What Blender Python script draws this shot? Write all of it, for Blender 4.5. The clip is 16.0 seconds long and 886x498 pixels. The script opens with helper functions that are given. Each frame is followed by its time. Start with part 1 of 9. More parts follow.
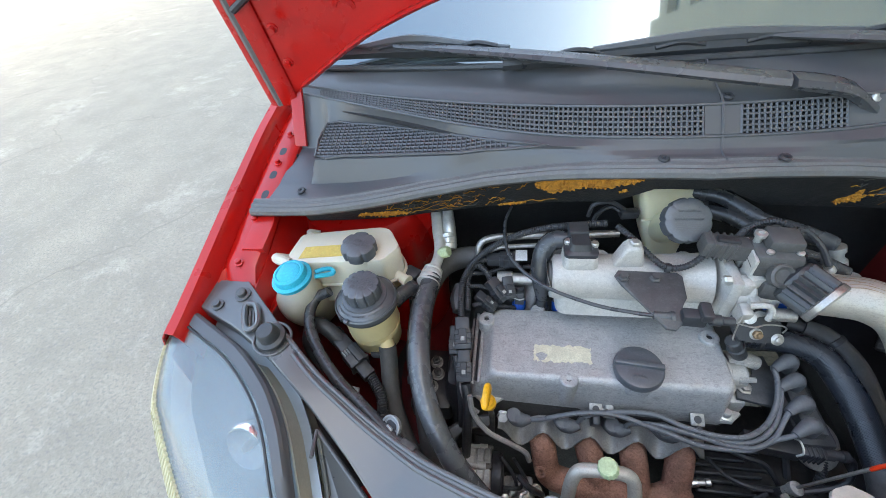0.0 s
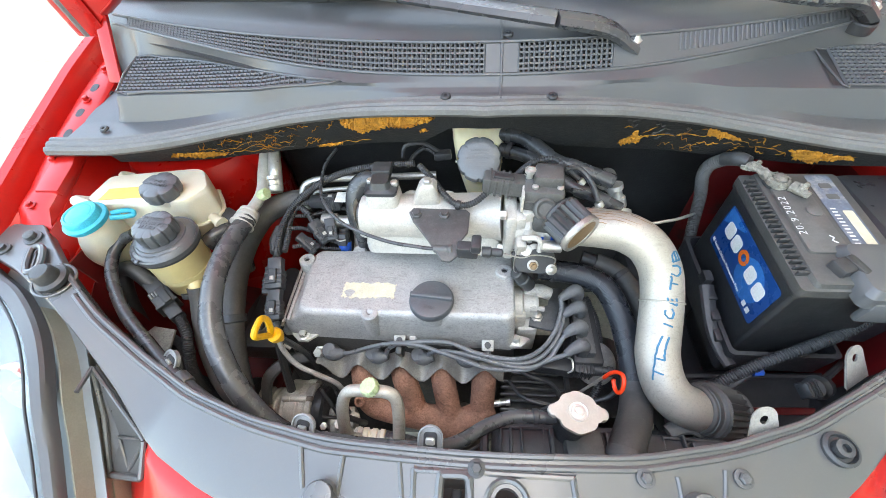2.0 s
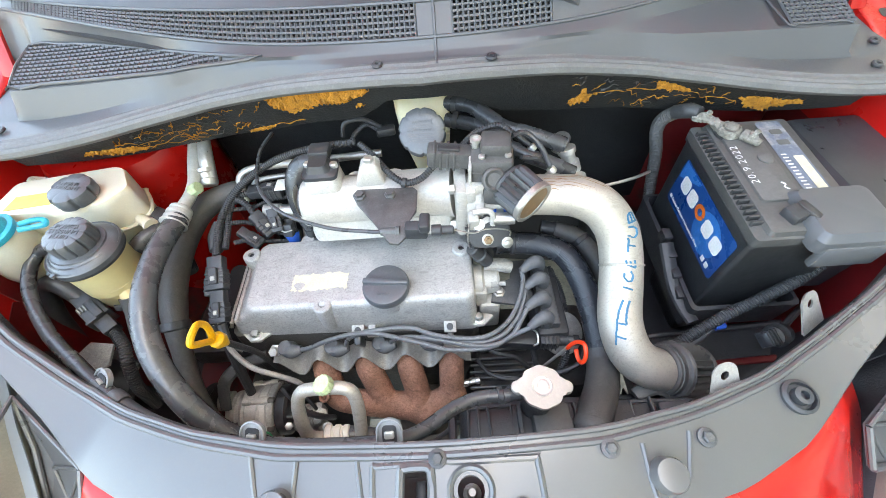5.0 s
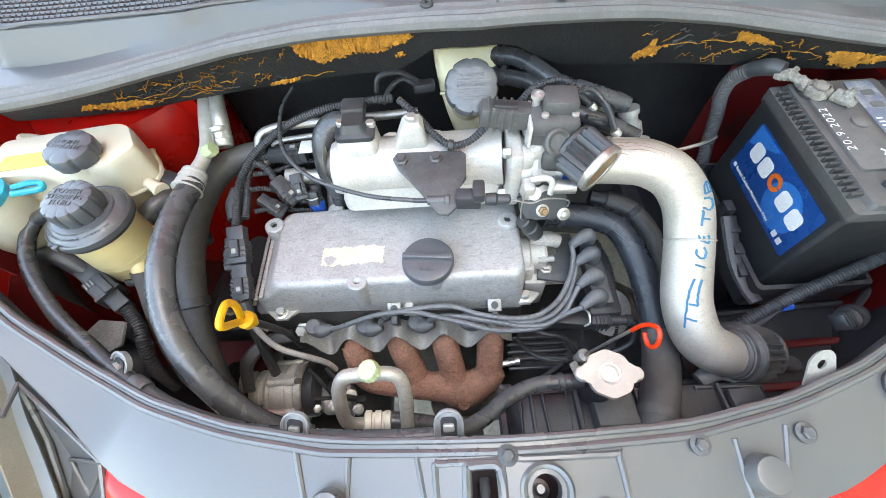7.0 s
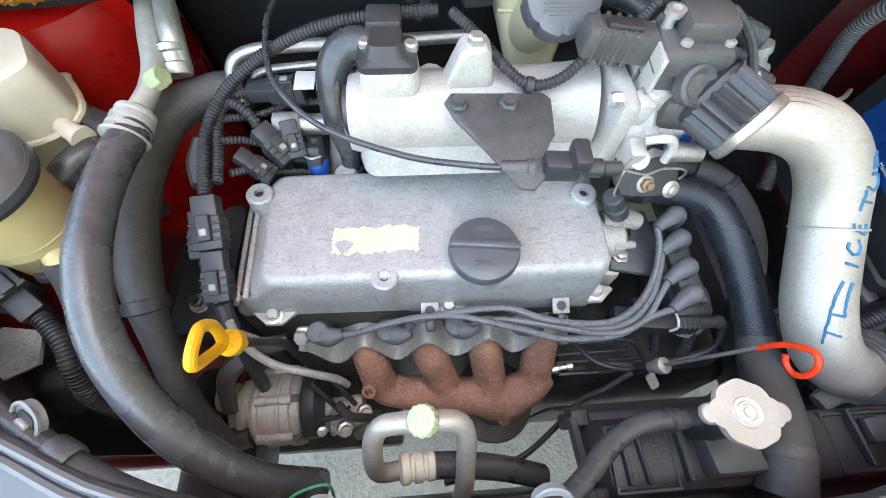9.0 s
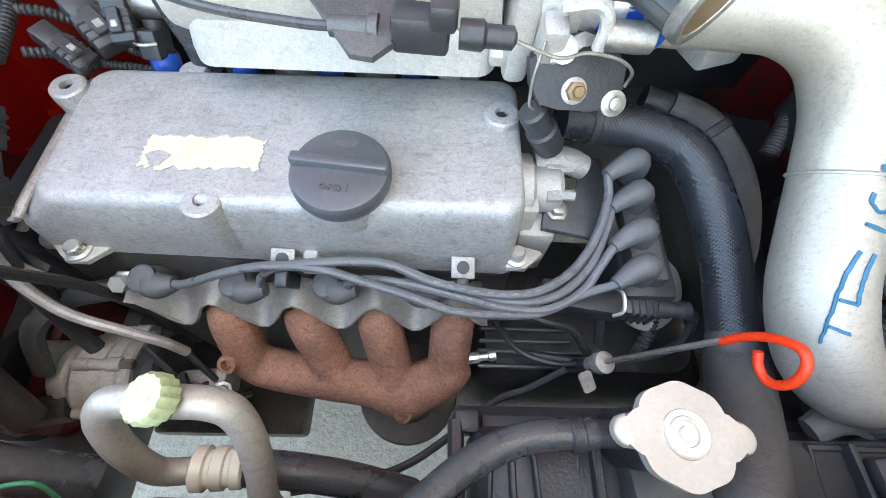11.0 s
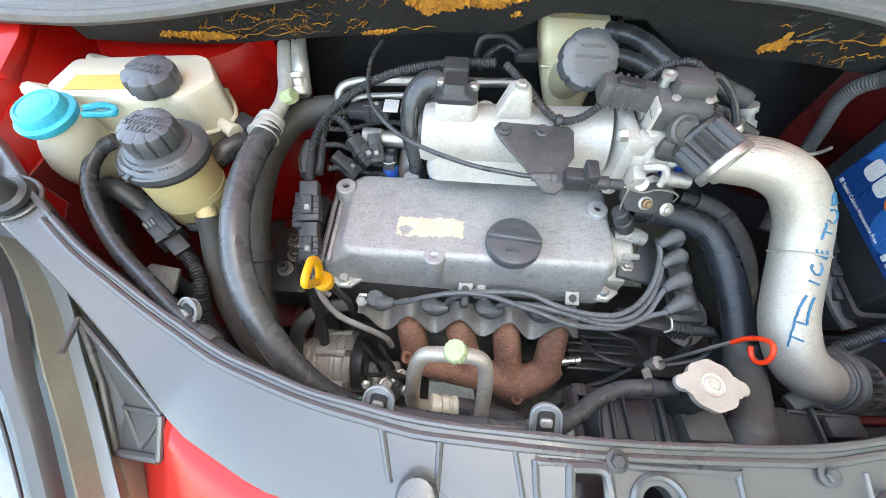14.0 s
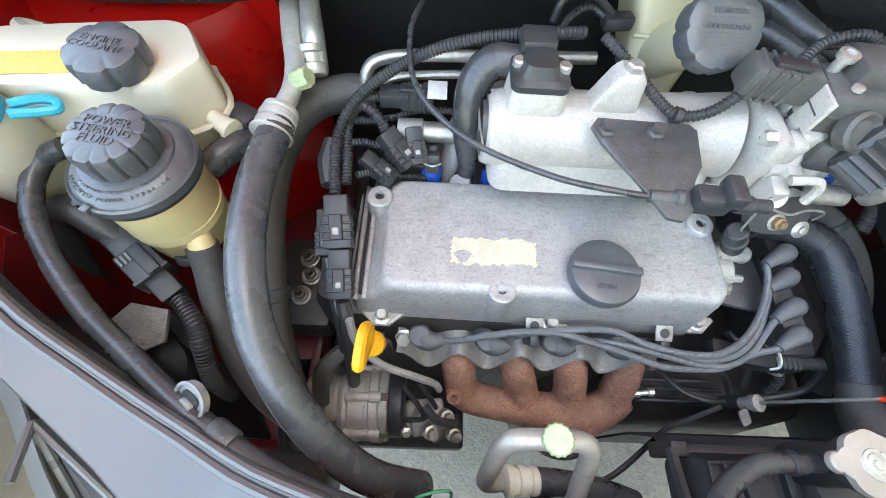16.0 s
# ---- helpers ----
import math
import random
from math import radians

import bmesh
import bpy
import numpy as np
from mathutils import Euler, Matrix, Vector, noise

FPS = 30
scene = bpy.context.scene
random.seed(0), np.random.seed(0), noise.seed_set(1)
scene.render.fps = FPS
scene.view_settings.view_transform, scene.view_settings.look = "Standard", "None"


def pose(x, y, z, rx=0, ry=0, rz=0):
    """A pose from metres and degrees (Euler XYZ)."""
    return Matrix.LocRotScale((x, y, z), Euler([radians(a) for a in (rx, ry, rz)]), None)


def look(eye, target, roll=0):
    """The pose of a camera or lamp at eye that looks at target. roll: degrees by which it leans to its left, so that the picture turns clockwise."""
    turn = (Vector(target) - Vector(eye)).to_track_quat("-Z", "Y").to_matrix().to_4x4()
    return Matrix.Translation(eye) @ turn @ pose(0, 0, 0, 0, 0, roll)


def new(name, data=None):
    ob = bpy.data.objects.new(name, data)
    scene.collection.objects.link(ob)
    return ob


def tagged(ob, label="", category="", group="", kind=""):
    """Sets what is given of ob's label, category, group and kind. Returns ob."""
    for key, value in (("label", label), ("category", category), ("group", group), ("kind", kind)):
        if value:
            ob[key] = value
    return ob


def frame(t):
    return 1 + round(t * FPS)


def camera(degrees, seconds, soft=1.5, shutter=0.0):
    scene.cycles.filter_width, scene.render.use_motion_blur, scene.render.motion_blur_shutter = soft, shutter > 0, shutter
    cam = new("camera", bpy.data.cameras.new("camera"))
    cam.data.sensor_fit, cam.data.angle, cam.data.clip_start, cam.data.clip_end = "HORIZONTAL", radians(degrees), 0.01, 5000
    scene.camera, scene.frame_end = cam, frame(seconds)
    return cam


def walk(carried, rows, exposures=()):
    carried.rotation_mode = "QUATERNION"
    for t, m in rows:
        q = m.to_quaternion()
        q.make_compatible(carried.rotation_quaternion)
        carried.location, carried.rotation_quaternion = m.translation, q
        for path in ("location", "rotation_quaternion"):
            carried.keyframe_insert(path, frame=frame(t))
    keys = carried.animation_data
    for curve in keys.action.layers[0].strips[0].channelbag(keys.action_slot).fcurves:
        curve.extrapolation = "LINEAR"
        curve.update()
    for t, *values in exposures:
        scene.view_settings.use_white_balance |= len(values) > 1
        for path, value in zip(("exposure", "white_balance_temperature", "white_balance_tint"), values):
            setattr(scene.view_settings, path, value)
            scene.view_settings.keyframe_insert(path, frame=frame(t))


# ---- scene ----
cam = camera(95.1, 16.0, soft=0.6)
PATH = [
    (0, (-0.2540, 0.0010, 1.3256), (-0.5865, 1.3679, 0.0485), -8.10),
    (0.5, (-0.1741, -0.0641, 1.3258), (-0.2412, 1.3845, 0.0982), -5.65),
    (1, (-0.1276, -0.0676, 1.3011), (-0.0640, 1.2354, -0.0802), -5.46),
    (1.5, (-0.0304, -0.0343, 1.3027), (-0.0844, 1.2713, -0.0765), -3.78),
    (2, (-0.0097, -0.0072, 1.2911), (-0.1584, 1.2517, -0.1242), -3.81),
    (2.5, (-0.0521, -0.0064, 1.2926), (-0.2059, 1.2287, -0.1429), -5.69),
    (3, (-0.0837, -0.0030, 1.2788), (-0.2659, 1.1754, -0.2005), -6.71),
    (3.5, (-0.1402, -0.0209, 1.2751), (-0.2311, 1.2104, -0.1691), -3.41),
    (4, (-0.1334, -0.0471, 1.2580), (-0.1386, 1.1558, -0.2127), -4.39),
    (4.5, (-0.0037, -0.0107, 1.2643), (-0.0108, 1.1745, -0.2207), -4.76),
    (4.7, (0.0277, 0.0024, 1.2669), (-0.0152, 1.1881, -0.2172), -6.05),
    (6.8, (-0.0134, 0.0521, 1.2306), (-0.0612, 1.1391, -0.3270), -4.68),
    (7, (-0.0460, 0.0554, 1.2249), (-0.0735, 1.1289, -0.3425), -4.47),
    (7.5, (-0.0933, 0.0652, 1.1874), (0.0506, 1.1529, -0.3638), -0.98),
    (8, (-0.1376, 0.0977, 1.1450), (0.0155, 1.0741, -0.4777), 1.88),
    (8.2, (-0.1429, 0.1223, 1.1348), (-0.0143, 1.0472, -0.5199), 1.75),
    (10.3, (-0.0793, 0.1821, 1.0223), (0.0479, 1.0623, -0.6567), 7.25),
    (10.5, (-0.0608, 0.1775, 0.9990), (0.0268, 1.1033, -0.6579), 4.75),
    (11, (-0.0105, 0.1737, 0.9973), (0.0370, 1.0551, -0.6852), 4.45),
    (11.5, (0.0152, 0.1186, 1.0270), (-0.0492, 1.0237, -0.6423), 1.03),
    (12, (0.0546, 0.0724, 1.0951), (-0.1168, 1.0029, -0.5526), 1.44),
    (12.5, (0.0790, 0.0679, 1.1432), (-0.0819, 1.0679, -0.4643), 3.50),
    (13, (0.0200, 0.0516, 1.1718), (-0.1283, 1.0855, -0.4154), 0.94),
    (13.5, (-0.0833, 0.0553, 1.1903), (-0.1907, 1.0985, -0.3941), 0.19),
    (14, (-0.1528, 0.0604, 1.1854), (-0.1819, 1.1024, -0.4031), 2.34),
    (14.5, (-0.2062, 0.0855, 1.1726), (-0.2512, 1.0981, -0.4345), 1.91),
    (15, (-0.2532, 0.1602, 1.1467), (-0.1806, 1.1381, -0.4807), 7.88),
    (15.5, (-0.2664, 0.1946, 1.1420), (-0.2263, 1.1517, -0.4989), 5.09),
    (16, (-0.2415, 0.1784, 1.1225), (-0.1877, 1.0720, -0.5534), 5.75),
]
walk(cam, [(t, look(eye, target, roll)) for t, eye, target, roll in PATH], exposures=((0, 3.0, 7100, 3), (0.6, 3.35, 7100, 3), (1.0, 3.5, 7500, 3), (1.5, 3.75, 8000, 3), (2.2, 3.8, 8100, 3), (3.2, 3.4, 8100, 3), (4.0, 3.5, 8100, 3), (4.5, 3.97, 8000, 3), (7, 3.95, 7900, 3), (8, 3.87, 7800, 3), (10.7, 3.8, 7600, 3), (11.5, 4.02, 7700, 3), (12.5, 4.0, 8000, 3), (13.4, 3.9, 8000, 3), (14.5, 3.7, 7800, 3), (16, 3.75, 7700, 3)))

# ---- light: open shade of a tall building, with a sunlit yard beyond ----
world = bpy.data.worlds.new("sky")
scene.world = world
world.use_nodes = True
wn = world.node_tree
wn.nodes.clear()
sky = wn.nodes.new("ShaderNodeTexSky")
sky.sky_type = "NISHITA"
sky.sun_disc = False
sky.sun_elevation = radians(48.5)
sky.sun_rotation = radians(90)
sky.air_density, sky.dust_density, sky.ozone_density = 1.0, 5.0, 1.0
bg = wn.nodes.new("ShaderNodeBackground")
bg.inputs[1].default_value = 0.15
wo = wn.nodes.new("ShaderNodeOutputWorld")
wn.links.new(sky.outputs[0], bg.inputs[0])
wn.links.new(bg.outputs[0], wo.inputs[0])
sun_data = bpy.data.lights.new("sun", "SUN")
sun_data.energy, sun_data.angle, sun_data.color = 4.0, radians(0.5), (1.0, 0.95, 0.88)
sun = new("sun", sun_data)
sun.matrix_world = look((30, 0, 34), (0, 0, 0))

# ---- small building kit ----
BASE = {}


def finish(bm, name, material, sharp=35):
    bmesh.ops.recalc_face_normals(bm, faces=bm.faces)
    me = bpy.data.meshes.new(name)
    bm.to_mesh(me)
    bm.free()
    for p in me.polygons:
        p.use_smooth = True
    me.set_sharp_from_angle(angle=radians(sharp))
    if material:
        me.materials.append(material)
    return me


def thing(name, base, label, category, group="", kind=""):
    ob = new(name)
    ob.empty_display_size = 0.03
    ob.location = base
    BASE[ob.name] = Vector(base)
    return tagged(ob, label, category, group, kind)


def part(name, bm, material, parent, label="", sharp=35):
    """One mesh, built in world metres, as a part of a thing or of a part."""
    base = BASE[parent.name]
    bmesh.ops.translate(bm, vec=-base, verts=bm.verts)
    ob = new(name, finish(bm, name, material, sharp))
    ob.parent = parent
    BASE[ob.name] = base
    return tagged(ob, label)


def solo(name, bm, material, label, category, group="", kind="", sharp=35):
    ob = new(name, finish(bm, name, material, sharp))
    BASE[ob.name] = Vector((0, 0, 0))
    return tagged(ob, label, category, group, kind)


def again(ob, shift, turn=None):
    """The same piece once more, moved by shift."""
    o = ob.copy()
    scene.collection.objects.link(o)
    o.location = ob.location + Vector(shift)
    if turn:
        o.rotation_euler = turn
    BASE[o.name] = BASE[ob.name]
    return o


def fit_axis(bm, verts, at, axis):
    q = Vector((0, 0, 1)).rotation_difference(Vector(axis).normalized())
    bmesh.ops.transform(bm, matrix=Matrix.Translation(at) @ q.to_matrix().to_4x4(), verts=verts)


def add_lathe(bm, profile, at=(0, 0, 0), axis=(0, 0, 1), n=28, lobes=0, depth=0.0, phase=0.0):
    """profile: (radius, height) rows; lobes shape the rim like a grip, a negative depth cuts narrow notches."""
    rings = []
    made = []
    for r, h in profile:
        ring = []
        for k in range(n):
            a = 2 * math.pi * k / n + phase
            rr = r
            if lobes:
                rr = r * (1 + depth * math.cos(lobes * a)) if depth > 0 else r * (1 + depth * max(0.0, math.cos(lobes * a)) ** 5)
            v = bm.verts.new((rr * math.cos(a), rr * math.sin(a), h))
            ring.append(v)
            made.append(v)
        rings.append(ring)
    for a, b in zip(rings, rings[1:]):
        for k in range(n):
            bm.faces.new((a[k], a[(k + 1) % n], b[(k + 1) % n], b[k]))
    bm.faces.new(list(reversed(rings[0])))
    bm.faces.new(rings[-1])
    fit_axis(bm, made, at, axis)
    return made


def lathe(profile, at=(0, 0, 0), axis=(0, 0, 1), n=28, **kw):
    bm = bmesh.new()
    add_lathe(bm, profile, at, axis, n, **kw)
    return bm


def add_box(bm, size, m, bevel=0.0, seg=2):
    sx, sy, sz = [s / 2 for s in size]
    vs = [bm.verts.new((x, y, z)) for x in (-sx, sx) for y in (-sy, sy) for z in (-sz, sz)]
    fs = [(0, 1, 3, 2), (4, 6, 7, 5), (0, 4, 5, 1), (2, 3, 7, 6), (0, 2, 6, 4), (1, 5, 7, 3)]
    faces = [bm.faces.new([vs[i] for i in f]) for f in fs]
    if bevel:
        edges = list({e for f in faces for e in f.edges})
        out = bmesh.ops.bevel(bm, geom=edges, offset=bevel, segments=seg, profile=0.5, affect="EDGES")
        vs = list({v for v in vs if v.is_valid} | {v for v in out["verts"]} | {v for f in out["faces"] for v in f.verts})
    bmesh.ops.transform(bm, matrix=m, verts=vs)
    return vs


def box(size, at, turn=(0, 0, 0), bevel=0.0, seg=2):
    bm = bmesh.new()
    add_box(bm, size, pose(*at, *turn), bevel, seg)
    return bm


def smooth_line(points, per=6, closed=False):
    ps = [Vector(p) for p in points]
    n = len(ps)
    out = []
    span = n if closed else n - 1
    for i in range(span):
        if closed:
            p0, p1, p2, p3 = ps[(i - 1) % n], ps[i], ps[(i + 1) % n], ps[(i + 2) % n]
        else:
            p1, p2 = ps[i], ps[i + 1]
            p0 = ps[i - 1] if i else p1 + (p1 - p2)
            p3 = ps[i + 2] if i + 2 < n else p2 + (p2 - p1)
        for k in range(per):
            t = k / per
            out.append(0.5 * (2 * p1 + (p2 - p0) * t + (2 * p0 - 5 * p1 + 4 * p2 - p3) * t * t + (3 * p1 - p0 - 3 * p2 + p3) * t ** 3))
    if not closed:
        out.append(ps[-1])
    return out


def add_tube(bm, points, radius, sides=14, per=6, closed=False, ridges=0.0, flat=1.0, sharp=False):
    """A hose through points. radius: a number or one per control point; ridges: corrugation depth."""
    line = [Vector(p) for p in points] if sharp else smooth_line(points, per, closed)
    if ridges:
        total = sum((b - a).length for a, b in zip(line, line[1:]))
        step = 0.0009 if ridges > 0 else 0.002
        count = max(8, int(total / step))
        fine, acc, k = [], 0.0, 0
        marks = [total * i / count for i in range(count + 1)]
        for a, b in zip(line, line[1:]):
            d = (b - a).length
            while k <= count and marks[k] <= acc + d + 1e-9:
                fine.append(a.lerp(b, (marks[k] - acc) / max(d, 1e-9)))
                k += 1
            acc += d
        line = fine
    n = len(line)
    if isinstance(radius, (int, float)):
        radii = [radius] * n
    else:
        m = len(radius) - 1
        radii = [radius[min(int(i / (n - 1) * m), m - 1)] * (1 - (i / (n - 1) * m - min(int(i / (n - 1) * m), m - 1)))
                 + radius[min(int(i / (n - 1) * m), m - 1) + 1] * (i / (n - 1) * m - min(int(i / (n - 1) * m), m - 1)) for i in range(n)]
    if ridges:
        radii = [r * (1 + abs(ridges) * (1 if (i // 2) % 2 else -1)) for i, r in enumerate(radii)]
    up = Vector((0, 0, 1))
    tangent = (line[1] - line[0]).normalized()
    side = tangent.cross(up)
    if side.length < 0.1:
        side = tangent.cross(Vector((1, 0, 0)))
    side.normalize()
    rings = []
    for i, p in enumerate(line):
        if closed:
            t = (line[(i + 1) % n] - line[i - 1]).normalized()
        else:
            t = (line[min(i + 1, n - 1)] - line[max(i - 1, 0)])
            t = t.normalized() if t.length > 1e-9 else tangent
        side = (side - t * side.dot(t)).normalized()
        other = t.cross(side)
        rings.append([bm.verts.new(p + radii[i] * (math.cos(2 * math.pi * k / sides) * side + flat * math.sin(2 * math.pi * k / sides) * other)) for k in range(sides)])
    pairs = list(zip(rings, rings[1:])) + ([(rings[-1], rings[0])] if closed else [])
    for a, b in pairs:
        for k in range(sides):
            bm.faces.new((a[k], a[(k + 1) % sides], b[(k + 1) % sides], b[k]))
    if not closed:
        bm.faces.new(list(reversed(rings[0])))
        bm.faces.new(rings[-1])
    return bm


def tube(points, radius, **kw):
    return add_tube(bmesh.new(), points, radius, **kw)


def add_prism(bm, outline, thick, m=None, bevel=0.0, seg=2):
    """A plate: outline in x, y; from z = -thick to 0, its top edge rounded."""
    top = [bm.verts.new((x, y, 0)) for x, y in outline]
    low = [bm.verts.new((x, y, -thick)) for x, y in outline]
    n = len(outline)
    ftop = bm.faces.new(top)
    bm.faces.new(list(reversed(low)))
    for k in range(n):
        bm.faces.new((low[k], low[(k + 1) % n], top[(k + 1) % n], top[k]))
    made = top + low
    if bevel:
        out = bmesh.ops.bevel(bm, geom=list(ftop.edges), offset=bevel, segments=seg, profile=0.5, affect="EDGES")
        made = list({v for v in made if v.is_valid} | {v for f in out["faces"] for v in f.verts})
    if m is not None:
        bmesh.ops.transform(bm, matrix=m, verts=made)
    return made


def prism(outline, thick, m=None, bevel=0.0, seg=2):
    bm = bmesh.new()
    add_prism(bm, outline, thick, m, bevel, seg)
    return bm


def rounded(w, h, r, n=5, cx=0.0, cy=0.0):
    pts = []
    for qx, qy, a0 in ((1, 1, 0), (-1, 1, 90), (-1, -1, 180), (1, -1, 270)):
        for k in range(n + 1):
            a = radians(a0 + 90 * k / n)
            pts.append((cx + qx * (w / 2 - r) + r * math.cos(a), cy + qy * (h / 2 - r) + r * math.sin(a)))
    return pts


def sheet(rows, thick=0.0):
    """A curved skin through rows of points, with a thickness downwards from its face."""
    bm = bmesh.new()
    grid = [[bm.verts.new(p) for p in row] for row in rows]
    for a, b in zip(grid, grid[1:]):
        for k in range(len(a) - 1):
            bm.faces.new((a[k], a[k + 1], b[k + 1], b[k]))
    if thick:
        bmesh.ops.recalc_face_normals(bm, faces=bm.faces)
        bmesh.ops.solidify(bm, geom=list(bm.faces), thickness=thick)
    return bm


def frame_of(at, axis, up=(0, 0, 1)):
    """A pose at a place whose z runs along axis and whose y lies near up."""
    z = Vector(axis).normalized()
    x = Vector(up).cross(z)
    x = x.normalized() if x.length > 1e-4 else Vector((1, 0, 0))
    y = z.cross(x)
    m = Matrix((x, y, z)).transposed().to_4x4()
    m.translation = at
    return m


def text_bm(text, size, m, thick=0.0004, spacing=1.0, offset=0.0):
    curve = bpy.data.curves.new("text", "FONT")
    curve.body, curve.size, curve.extrude, curve.align_x, curve.align_y = text, size, thick, "CENTER", "CENTER"
    curve.offset = offset
    curve.resolution_u, curve.space_line, curve.space_character = 2, 0.85, spacing
    ob = new("text", curve)
    me = bpy.data.meshes.new_from_object(ob)
    bpy.data.objects.remove(ob)
    bpy.data.curves.remove(curve)
    bm = bmesh.new()
    bm.from_mesh(me)
    bpy.data.meshes.remove(me)
    bmesh.ops.transform(bm, matrix=m, verts=bm.verts)
    return bm


def interp(x, table):
    """Piecewise smooth value of a small table of (x, value)."""
    if x <= table[0][0]:
        return table[0][1]
    for (a, u), (b, v) in zip(table, table[1:]):
        if x <= b:
            t = (x - a) / (b - a)
            return u + (v - u) * t
    return table[-1][1]


# ---- materials ----
def material(name, base, rough=0.6, metal=0.0, vary=0.25, scale=40.0, grain=400.0, bump=0.15, depth=0.002, second=None, spots=0.5,
             coat=0.0, spec=0.5, dust=0.0, dust_color=(0.42, 0.39, 0.35), emit=None, transmission=0.0, sss=0.0, rough_vary=0.12, fleck=0.5, pale=0.35, scratch=0.0, alpha=1.0):
    """A worn surface: colour drifts at two scales, an optional second colour in patches, dust on faces that look up, fine relief."""
    m = bpy.data.materials.new(name)
    m.use_nodes = True
    nt = m.node_tree
    b = nt.nodes["Principled BSDF"]
    N, L = nt.nodes.new, nt.links.new
    co = N("ShaderNodeTexCoord").outputs["Object"]

    def noise_of(s, detail=6.0, r=0.6):
        t = N("ShaderNodeTexNoise")
        t.inputs["Scale"].default_value, t.inputs["Detail"].default_value, t.inputs["Roughness"].default_value = s, detail, r
        L(co, t.inputs["Vector"])
        return t.outputs["Fac"]

    def span(value, a, c, lo=0.0, hi=1.0):
        r = N("ShaderNodeMapRange")
        r.inputs[1].default_value, r.inputs[2].default_value, r.inputs[3].default_value, r.inputs[4].default_value = a, c, lo, hi
        L(value, r.inputs[0])
        return r.outputs[0]

    def mix(fac, a, c):
        x = N("ShaderNodeMix")
        x.data_type = "RGBA"
        for socket, value in ((x.inputs[0], fac), (x.inputs[6], a), (x.inputs[7], c)):
            if isinstance(value, tuple):
                socket.default_value = (*value, 1) if len(value) == 3 else value
            elif isinstance(value, (int, float)):
                socket.default_value = value
            else:
                L(value, socket)
        return x.outputs[2]

    large, fine = noise_of(scale), noise_of(grain, 3.0)
    dark = tuple(c * (1 - vary) for c in base)
    light = tuple(min(1.0, c * (1 + 0.6 * vary)) for c in base)
    col = mix(span(large, 0.3, 0.7), dark, light)
    if second:
        blot = noise_of(scale * 0.6, 8.0, 0.7)
        col = mix(span(blot, spots, spots + 0.12), col, second)
    col = mix(span(fine, 0.3, 0.75, 0.0, fleck), col, tuple(c * 0.45 for c in base))
    col = mix(span(noise_of(grain * 0.28, 5.0), 0.52, 0.8, 0.0, pale), col, tuple(min(1.0, c * 1.6 + 0.02) for c in base))
    if scratch:
        mp = N("ShaderNodeMapping")
        mp.inputs["Scale"].default_value = (0.35, 1.0, 0.6)
        mp.inputs["Rotation"].default_value = (0, 0, 1.1)
        L(co, mp.inputs["Vector"])
        line = N("ShaderNodeTexNoise")
        line.inputs["Scale"].default_value, line.inputs["Detail"].default_value, line.inputs["Roughness"].default_value, line.inputs["Distortion"].default_value = 160.0, 8.0, 0.8, 1.5
        L(mp.outputs[0], line.inputs["Vector"])
        pits = noise_of(330.0, 5.0, 0.85)
        col = mix(span(line.outputs["Fac"], 0.52, 0.60, 0.0, scratch), col, tuple(c * 0.45 for c in base))
        col = mix(span(pits, 0.53, 0.60, 0.0, scratch), col, tuple(c * 0.4 for c in base))
    if dust:
        geo = N("ShaderNodeNewGeometry")
        sep = N("ShaderNodeSeparateXYZ")
        L(geo.outputs["Normal"], sep.inputs[0])
        up = span(sep.outputs[2], 0.2, 0.95)
        cloud = noise_of(scale * 0.45, 8.0, 0.7)
        k = N("ShaderNodeMath")
        k.operation = "MULTIPLY"
        L(up, k.inputs[0])
        L(span(cloud, 0.3, 0.75, 0.15 * dust, dust), k.inputs[1])
        col = mix(k.outputs[0], col, dust_color)
    L(col, b.inputs["Base Color"])
    L(span(large, 0.3, 0.7, max(0.03, rough - rough_vary), min(1.0, rough + rough_vary)), b.inputs["Roughness"])
    b.inputs["Metallic"].default_value = metal
    b.inputs["Coat Weight"].default_value = coat
    b.inputs["Coat Roughness"].default_value = 0.08
    b.inputs["Specular IOR Level"].default_value = spec
    b.inputs["Transmission Weight"].default_value = transmission
    if alpha < 1:
        b.inputs["Alpha"].default_value = alpha
    if sss:
        b.inputs["Subsurface Weight"].default_value = sss
        b.inputs["Subsurface Radius"].default_value = (0.01, 0.008, 0.005)
    if emit:
        b.inputs["Emission Color"].default_value = (*emit, 1)
        b.inputs["Emission Strength"].default_value = 1.0
    if bump:
        n = N("ShaderNodeBump")
        n.inputs["Strength"].default_value, n.inputs["Distance"].default_value = bump, depth
        L(fine, n.inputs["Height"])
        L(n.outputs[0], b.inputs["Normal"])
    return m


RED = material("red paint", (0.53, 0.008, 0.006), 0.30, vary=0.12, scale=6, grain=300, bump=0.015, coat=0.3, fleck=0.15, pale=0.06)
BLACK_PLASTIC = material("black plastic", (0.046, 0.048, 0.053), 0.36, vary=0.25, scale=30, grain=700, bump=0.2, depth=0.001, dust=0.10, dust_color=(0.18, 0.175, 0.17), fleck=0.3, pale=0.2)
TRIM = material("faded black trim", (0.098, 0.101, 0.108), 0.36, vary=0.05, scale=5, grain=1500, bump=0.2, depth=0.0006, spec=0.6, fleck=0.12, pale=0.06, rough_vary=0.04)
RUBBER = material("black rubber", (0.050, 0.052, 0.056), 0.38, vary=0.35, scale=35, grain=600, bump=0.25, depth=0.001, dust=0.2, dust_color=(0.16, 0.155, 0.15))
